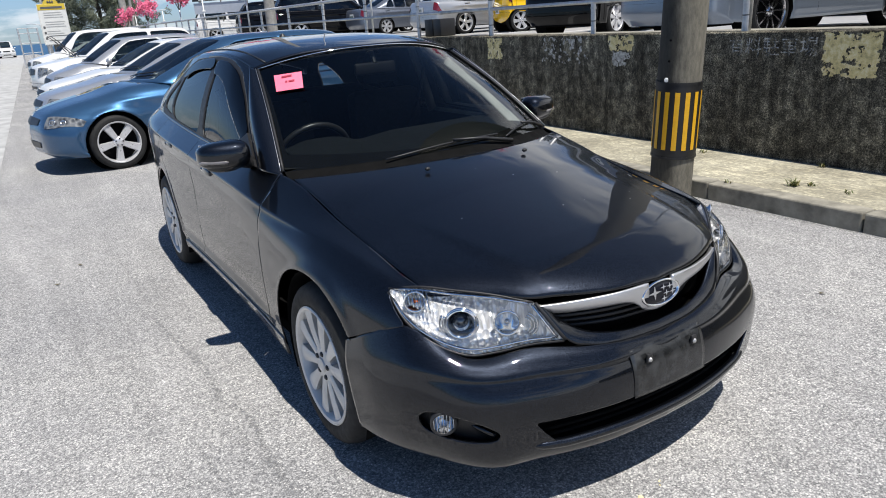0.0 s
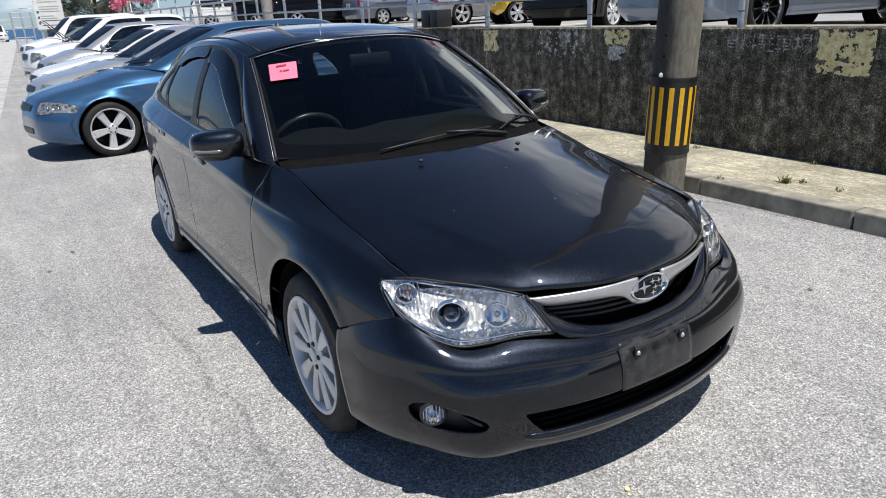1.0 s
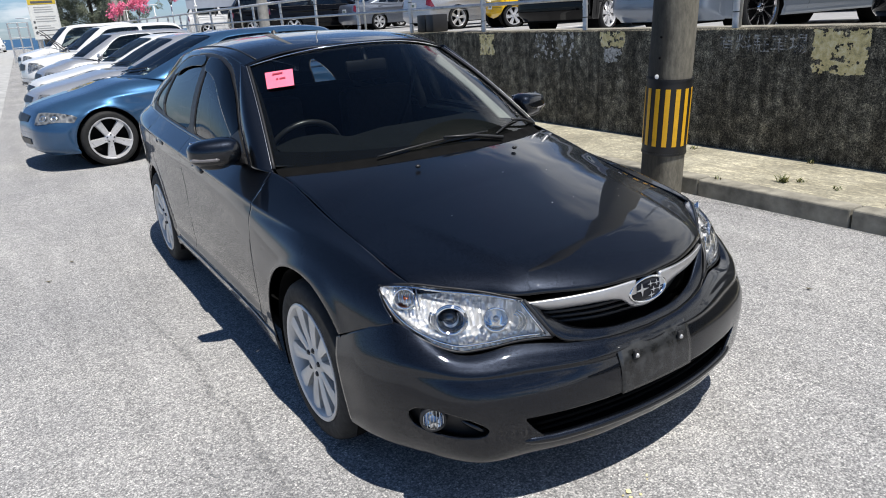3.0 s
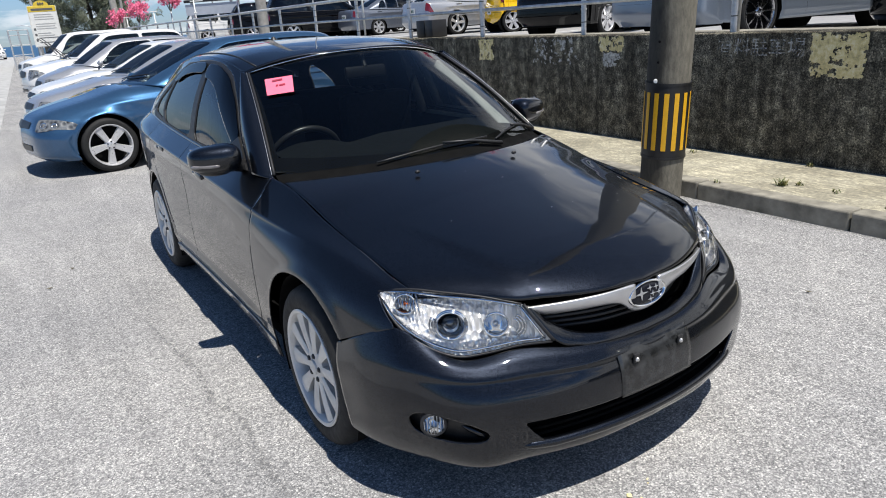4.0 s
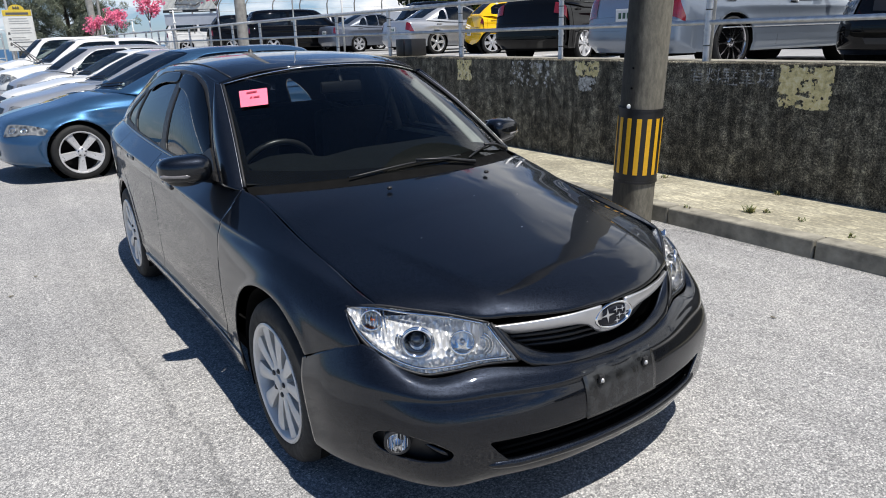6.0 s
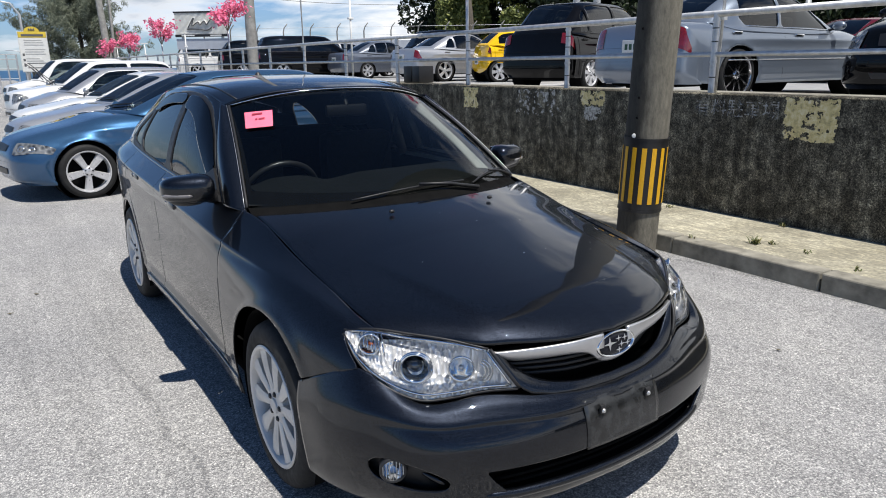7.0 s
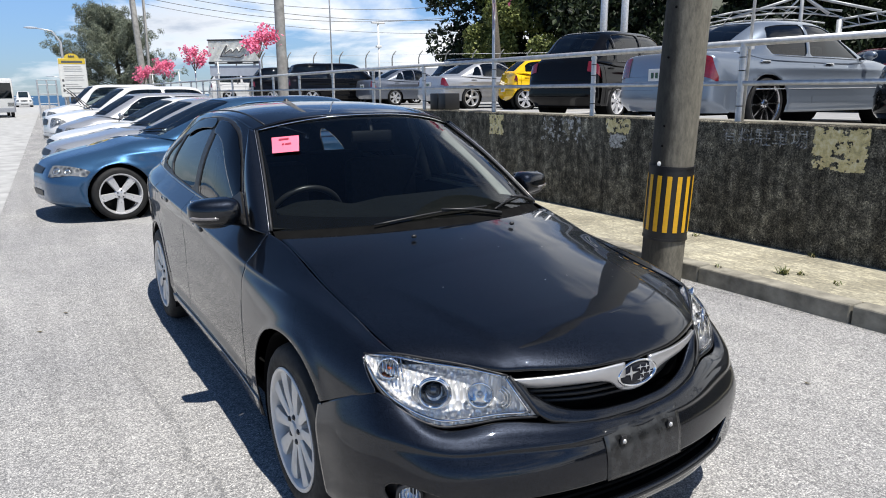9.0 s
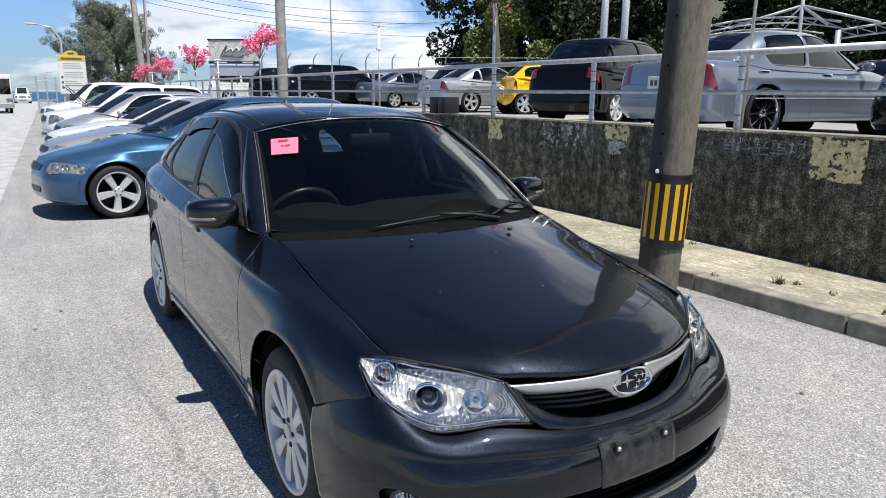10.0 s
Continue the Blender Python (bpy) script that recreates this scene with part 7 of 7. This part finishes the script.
def billboard():
    b = thing("billboard", "corrugated metal billboard with dark script emblem on posts", "billboard", at=(8.03, 33.3, LOT_Z), rz=-38)
    z0, z1, hw = 1.95, 3.10, 1.30
    part("back", box(-hw, hw, 0.0, 0.06, z0, z1), M_SIGN, b)
    bm_n = 44
    for k in range(bm_n):
        x = -hw + 2 * hw * (k + 0.5) / bm_n
        part("rib", box(x - 0.016, x + 0.016, -0.03, 0.0, z0 + 0.1, z1 - 0.06, 0.006), M_SIGN, b)
    part("top_strip", box(-hw - 0.02, hw + 0.02, -0.05, 0.05, z1 - 0.05, z1 + 0.02), M_BLACK, b)
    part("bottom_strip", box(-hw - 0.02, hw + 0.02, -0.05, 0.05, z0 - 0.02, z0 + 0.10), M_BLACK, b)
    for x0, x1 in ((-1.0, -0.35), (0.45, 1.0)):
        part("strip_bar", box(x0, x1, -0.058, -0.05, z0 + 0.02, z0 + 0.07), M_SIGN, b)
    ts = np.linspace(0, 1, 9)
    swash = cr(ts, [(-0.62, 2.36), (-0.30, 2.82), (-0.42, 2.45), (-0.1, 2.62), (-0.02, 2.48), (0.2, 2.66), (0.32, 2.50), (0.55, 2.72), (0.85, 2.60)], np.linspace(0, 1, 60))
    part("script_backing", tube([(x, -0.04, z) for x, z in swash], 0.058, 6), M_SIGN, b, "pale outline round the flourish")
    part("script_shape", tube([(x, -0.085, z) for x, z in swash], 0.03, 6), M_SIGNK, b, "dark handwritten-style flourish")
    under = cr(np.linspace(0, 1, 4), [(-0.7, 2.30), (-0.1, 2.28), (0.3, 2.24), (0.55, 2.36)], np.linspace(0, 1, 24))
    part("script_underline", tube([(x, -0.045, z) for x, z in under], 0.03, 6), M_SIGNK, b)
    part("lower_panel", box(-hw, hw, 0.0, 0.08, 1.35, 1.85), M_GREYP, b)
    for x in (-1.0, 1.0):
        part("post", tube([(x, 0.1, 0), (x, 0.1, z1)], 0.07, 10), M_GALV, b)


M_GREYP = simple("pale_grey_panel", (0.42, 0.45, 0.50), 0.6, 0, 0.08, 3)
billboard()


def street_lamp(x, y, h, out, label="curved steel street lamp by the road", at_z=0.0):
    b = thing("street_lamp", label, "street lamp", "street lamps", (x, y, at_z))
    part("pole", tube([(0, 0, 0), (0, 0, h * 0.85), (out * 0.3, 0, h * 0.97), (out, 0, h)], [0.10, 0.07, 0.05, 0.04], 10), M_GALV, b, smooth=True)
    lm = bmesh.new()
    bmesh.ops.create_uvsphere(lm, u_segments=12, v_segments=8, radius=0.5, matrix=Matrix.Translation((out - 0.2, 0, h)) @ Matrix.Diagonal((0.8, 0.25, 0.14, 1)))
    part("lamp_head", lm, M_GREYP, b, smooth=True)


street_lamp(1.5, 51, 5.7, -1.4)
street_lamp(4.45, 108, 5.4, -1.4, at_z=-1.5)
for x, y in ((16.5, 16.3), (17.15, 15.95)):
    b = thing("lot_pole", "pale steel pole at the back of the lot", "pole", "pale steel poles", (x, y, LOT_Z))
    part("shaft", tube([(0, 0, 0), (0, 0, 6)], 0.13, 12), M_GALV, b, smooth=True)
    part("foot", box(-0.2, 0.2, -0.2, 0.2, 0, 0.03), M_GALV, b)

# ---- fence with cranked posts, far wall, truss ----
fence = thing("fence", "tall wire fence with cranked concrete posts behind the lot", "fence")
for k in range(14):
    t = k / 13
    x, y = 9 + 15 * t, 36.5 - 11 * t
    part("post", tube([(x, y, LOT_Z), (x, y, 3.2), (x + 0.04, y - 0.05, 3.4), (x + 0.16, y - 0.18, 3.6)], [0.04, 0.035, 0.03, 0.025], 8), M_POLE, fence, smooth=True)
for z in (1.6, 2.3, 3.0, 3.4):
    part("wire", tube([(9, 36.5, z), (24, 25.5, z)], 0.008, 4), M_GALV, fence)
far_wall = part("far_wall", box(0, 0.3, 0, 30, 0, 1), M_GREYP)
far_wall.matrix_basis = Matrix.Translation((10.0, 40.5, LOT_Z)) @ Matrix.Rotation(radians(-118), 4, "Z") @ Matrix.Diagonal((1, 1, 1.9, 1))
tagged(far_wall, "low pale grey wall behind the far parked cars", "wall", kind="structure")


def truss():
    """A light steel roof frame: a mast with stays over a shallow lattice, and a rising girder beside it."""
    b = thing("roof_truss", "weathered white steel roof truss with mast behind the lot", "truss", at=(0, 0, 0))

    def bar(a, c, r=0.034):
        part("strut", tube([a, c], r, 8), M_TRUSS, b, smooth=True)
    apex = Vector((18.68, 10.36, 4.17))
    bar(Vector((18.70, 10.36, LOT_Z)), Vector((18.68, 10.36, 5.6)), 0.055)
    for q, r in (((19.11, 9.75, 3.61), 0.05), ((19.75, 8.62, 3.62), 0.04), ((17.60, 12.02, 3.60), 0.04), ((18.45, 10.80, 3.62), 0.03)):
        bar(apex, Vector(q), r)
    up = [Vector((16.6 + 2.72 * t, 13.35 - 3.85 * t, 3.36 + 1.30 * t * (1.25 - t))) for t in np.linspace(0, 1, 9)]
    low = [q - Vector((0, 0, 0.17)) for q in up]
    back = [q + Vector((0.9, 1.0, -0.05)) for q in low]
    for chord, r in ((up, 0.030), (low, 0.022), (back, 0.022)):
        for p_, q in zip(chord, chord[1:]):
            bar(p_, q, r)
    for k in range(8):
        bar(up[k], low[k + 1], 0.012)
        bar(up[k], back[k], 0.012)
    for k in (0, 4, 8):
        bar(Vector((low[k].x, low[k].y, LOT_Z)), low[k], 0.06)
    gu = [Vector((18.39 + 1.9 * t, 9.02 - 3.9 * t, 3.36 + 0.42 * t * (1.6 - t))) for t in np.linspace(0, 1, 11)]
    gl = [q + Vector((0.05, -0.05, -0.22 - 0.04 * k / 10)) for k, q in enumerate(gu)]
    for p_, q, a, c in zip(gu, gu[1:], gl, gl[1:]):
        bar(p_, q, 0.030)
        bar(a, c, 0.026)
        bar(p_, c, 0.014)
        bar(q, c, 0.012)
    bar(Vector((18.40, 9.0, LOT_Z)), gu[0], 0.07)
    bar(Vector((20.29, 5.12, LOT_Z)), gu[-1], 0.07)


M_TRUSS = simple("weathered_white_steel", (0.42, 0.43, 0.43), 0.5, 0.2, 0.2, 4)
truss()

# ---- bus and far traffic ----
def minibus():
    b = thing("minibus", "white and grey minibus standing on the road far off", "bus", at=(-2.55, 52, 0), rz=4)
    part("body", box(-1.0, 1.0, 0, 6.5, 0.35, 2.55, 0.14), P_PEARL, b, smooth=40)
    part("lower_body", box(-1.012, 1.012, 0.02, 6.4, 0.35, 1.05, 0.06), P_SILVER, b, smooth=40)
    part("windscreen", box(-0.88, 0.88, -0.012, 0.02, 1.25, 2.25, 0.01), M_TINT, b)
    for k in range(5):
        part("side_window", box(0.985, 1.012, 0.5 + k * 1.15, 1.5 + k * 1.15, 1.35, 2.15, 0.01), M_TINT, b)
    for x in (-0.75, 0.75):
        part("headlamp", box(x - 0.18, x + 0.18, -0.02, 0.03, 0.75, 0.98, 0.02), M_CLEARLAMP, b)
    for x, s_ in ((-0.95, -1), (0.95, 1)):
        for y in (1.1, 5.0):
            wheel_at("six", b, x, y, 0.30, s_)
    part("bumper", box(-0.98, 0.98, -0.06, 0.1, 0.35, 0.65, 0.024), P_SILVER, b)


minibus()
place(VAN, "white van standing on the road far off", P_WHITE, -1.50, 95, 0, group="", side=-1, H=1.85)
scaf = thing("wire_gate", "grey steel mesh gate panels by the road far off", "gate", at=(-0.2, 50, 0))
for x in (0.0, 0.55, 1.1):
    part("upright", tube([(x, x * 0.4, 0), (x, x * 0.4, 2.4)], 0.05, 8), M_GALV, scaf)
for z in (0.3, 0.9, 1.5, 2.1, 2.4):
    part("cross_bar", tube([(0, 0, z), (1.1, 0.44, z)], 0.03, 6), M_GALV, scaf)

# ---- trees ----
def leaf_mat(name, dark, mid, light):
    m, nt, p = mat(name)
    geo = nt.nodes.new("ShaderNodeNewGeometry")
    c = ramp_node(nt, geo.outputs["Random Per Island"], [(0.0, dark), (0.5, mid), (1.0, light)])
    nt.links.new(c, p.inputs["Base Color"])
    p.inputs["Roughness"].default_value = 0.55
    p.inputs["Specular IOR Level"].default_value = 0.3
    p.inputs["Transmission Weight"].default_value = 0.0
    return m


# sunlight is painted into the first leaf colours, shade into the second
M_LEAF_LIT = leaf_mat("sunlit_broad_leaves", (0.045, 0.060, 0.015), (0.13, 0.16, 0.04), (0.25, 0.265, 0.08))
M_LEAF_SHADE = leaf_mat("shaded_leaves", (0.004, 0.008, 0.003), (0.010, 0.019, 0.006), (0.030, 0.046, 0.013))
M_PINE = leaf_mat("casuarina_needles", (0.06, 0.075, 0.055), (0.14, 0.165, 0.115), (0.28, 0.30, 0.22))
M_GRASS = leaf_mat("weed_blades", (0.05, 0.08, 0.02), (0.12, 0.13, 0.04), (0.25, 0.22, 0.10))


def leaves(clumps, n, size, seed, narrow=0.55, droop=0.0):
    """Leaf blades scattered round the shells of many clumps: (x, y, z, radius)."""
    rs = np.random.RandomState(seed)
    cl = np.array(clumps)
    w = cl[:, 3] ** 2
    k = rs.choice(len(cl), n, p=w / w.sum())
    d = rs.normal(0, 1, (n, 3))
    d /= np.linalg.norm(d, axis=1)[:, None]
    rad = cl[k, 3] * rs.uniform(0.45, 1.08, n) ** 0.6
    c = cl[k, :3] + d * rad[:, None] * np.array([1, 1, 0.85])
    a = rs.normal(0, 1, (n, 3))
    a[:, 2] -= droop
    a /= np.linalg.norm(a, axis=1)[:, None]
    b = np.cross(a, rs.normal(0, 1, (n, 3)))
    b /= np.linalg.norm(b, axis=1)[:, None]
    s = size * rs.uniform(0.5, 1.35, n)[:, None]
    nrm = np.cross(a, b) * s * 0.2
    V = np.stack([c - a * s, c - b * s * narrow + nrm, c + a * s, c + b * s * narrow + nrm], 1).reshape(-1, 3)
    F = np.arange(4 * n).reshape(n, 4)
    me = bpy.data.meshes.new("leaves")
    me.from_pydata(V.tolist(), [], F.tolist())
    return me


def tree(label, at, height, spread, seed, material, n, size, narrow=0.55, droop=0.0, trunk_r=0.25, low=0.25, category="tree", lean=(0, 0)):
    rnd = random.Random(seed)
    t = thing("tree", label, category, "", at)
    h = height
    trunk = [(0, 0, -0.1), (0.1 + lean[0] * 0.3, 0.05, h * 0.3), (lean[0] * 0.7, lean[1] * 0.7, h * 0.6), (lean[0], lean[1], h * 0.92)]
    part("trunk", tube(trunk, [trunk_r, trunk_r * 0.75, trunk_r * 0.45, trunk_r * 0.12], 12), M_TRUNK, t, smooth=True)
    clumps = []
    for k in range(60):
        d = Vector((rnd.gauss(0, 1), rnd.gauss(0, 1), rnd.gauss(0, 1))).normalized() * rnd.uniform(0.45, 0.95)
        c = Vector((lean[0] * 0.6 + d.x * spread, lean[1] * 0.6 + d.y * spread, h * (0.5 + low * 0.5) + d.z * h * (0.5 - low * 0.5)))
        clumps.append((c.x, c.y, c.z, spread * rnd.uniform(0.16, 0.34)))
        if k % 3 == 0:
            base = Vector((lean[0] * 0.5, lean[1] * 0.5, max(0.2, c.z * 0.72)))
            part("limb", tube([base, base.lerp(c, 0.5) + Vector((0, 0, 0.03 * h)), c], [trunk_r * 0.3, trunk_r * 0.16, 0.02], 6), M_TRUNK, t, smooth=True)
    part("crown", leaves(clumps, n, size, seed, narrow, droop), material, t)["kind"] = "stuff"
    return t


def casuarina(at, height, spread, seed):
    """A feathery conical tree: limbs rising from the trunk, each ending in long thin sprays."""
    rnd = random.Random(seed)
    t = thing("tree", "feathery grey-green casuarina tree by the road", "tree", "", at)
    part("trunk", tube([(0, 0, -0.1), (0.1, 0, height * 0.4), (-0.15, 0, height * 0.75), (-0.5, 0, height * 1.02)], [0.2, 0.14, 0.07, 0.015], 10), M_TRUNK, t, smooth=True)
    clumps = []
    for k in range(95):
        f_ = rnd.uniform(0.12, 0.97)
        a = rnd.uniform(0, 6.283)
        reach = spread * (1 - f_) ** 0.55 * rnd.uniform(0.55, 1.12) * (1.0 if f_ > 0.28 else 0.8)
        z0 = height * f_ * 0.86
        base = Vector((0.1 - 0.5 * f_, 0, z0))
        tip = Vector((base.x + math.cos(a) * reach, math.sin(a) * reach, z0 + 0.35 * reach + 0.1 * height * f_))
        if k % 3 == 0:
            part("limb", tube([base, base.lerp(tip, 0.5) + Vector((0, 0, -0.05 * reach)), tip], [0.05, 0.03, 0.008], 5), M_TRUNK, t, smooth=True)
        for q in (0.45, 0.65, 0.82, 0.95, 1.08):
            c = base.lerp(tip, q)
            clumps.append((c.x + rnd.uniform(-0.12, 0.12), c.y + rnd.uniform(-0.12, 0.12), c.z + rnd.uniform(-0.1, 0.15), rnd.uniform(0.40, 0.72) * (1.25 - 0.75 * q)))
    part("crown", leaves(clumps, 90000, 0.16, seed, 0.09, -0.5), M_PINE, t)["kind"] = "stuff"
    return t


casuarina((5.2, 55, 0), 7.9, 5.4, 4)


def woods():
    """Wooded slope behind the lot, one uncountable mass."""
    rs = np.random.RandomState(8)
    clumps, sunny = [], []
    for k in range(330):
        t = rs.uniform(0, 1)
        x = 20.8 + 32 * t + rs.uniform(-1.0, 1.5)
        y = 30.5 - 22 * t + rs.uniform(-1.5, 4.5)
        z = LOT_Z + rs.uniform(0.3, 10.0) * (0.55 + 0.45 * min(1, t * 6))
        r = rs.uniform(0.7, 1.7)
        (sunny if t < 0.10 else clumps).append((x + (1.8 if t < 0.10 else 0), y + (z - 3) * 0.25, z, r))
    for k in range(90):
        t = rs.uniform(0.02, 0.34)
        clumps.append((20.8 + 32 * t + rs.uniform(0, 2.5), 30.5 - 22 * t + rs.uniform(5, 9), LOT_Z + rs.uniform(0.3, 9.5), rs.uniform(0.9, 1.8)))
    w1 = part("woods", leaves(clumps, 120000, 0.18, 21), M_LEAF_SHADE)
    tagged(w1, "dense woods on the slope behind the lot, shade painted into the dark green", "woods", kind="stuff")
    w2 = thing("tree", "sunlit broad-leaved tree at the edge of the woods", "tree", "", (21.4, 29.6, LOT_Z))
    rel = [(x - 21.4, y - 29.6, z - LOT_Z, r * 0.8) for x, y, z, r in sunny]
    part("trunk", tube([(0, 0, -0.1), (0.2, 0.1, 2.5), (0.1, 0.4, 6)], [0.3, 0.22, 0.1], 10), M_TRUNK, w2, smooth=True)
    part("crown", leaves(rel, 30000, 0.125, 22), M_LEAF_LIT, w2)["kind"] = "stuff"
    # backing sheet added behind the woods, in the same painted shade
    back = part("slope", grid_sheet(-16, 16, -8, 8, 0, 20, 10), M_LEAF_SHADE)
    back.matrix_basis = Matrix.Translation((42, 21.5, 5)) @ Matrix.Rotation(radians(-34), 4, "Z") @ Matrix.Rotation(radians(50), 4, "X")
    tagged(back, "slope sheet behind the woods in the painted-shade leaf colour", "slope", kind="structure")


woods()


def weed(x, y, z, n, h, seed):
    rs = random.Random(seed)
    bm = bmesh.new()
    for k in range(n):
        a = rs.uniform(0, 6.28)
        l = h * rs.uniform(0.5, 1.2)
        o = Vector((rs.uniform(-0.03, 0.03), rs.uniform(-0.03, 0.03), 0))
        tip = o + Vector((math.cos(a) * l * 0.8, math.sin(a) * l * 0.8, l * rs.uniform(0.4, 1.0)))
        s = Vector((-math.sin(a), math.cos(a), 0)) * 0.004
        m_ = o.lerp(tip, 0.55) + Vector((0, 0, l * 0.12))
        v = [bm.verts.new(q) for q in (o - s, o + s, m_ + s, tip, m_ - s)]
        bm.faces.new(v)
    ob = part("weed", bm, M_GRASS)
    ob.matrix_basis = pose(x, y, z)
    tagged(ob, "small dry green weed growing on the sidewalk", "weed", "sidewalk weeds")


for x, y, n, h in ((3.31, 0.71, 40, 0.075), (3.36, 0.33, 14, 0.035), (3.40, 0.62, 16, 0.04), (3.05, 1.1, 14, 0.04), (3.2, -0.1, 12, 0.04), (3.9, 2.0, 12, 0.05), (4.02, 0.9, 14, 0.05)):
    weed(x, y, 0.124, n, h, int(x * 100 + y * 37))
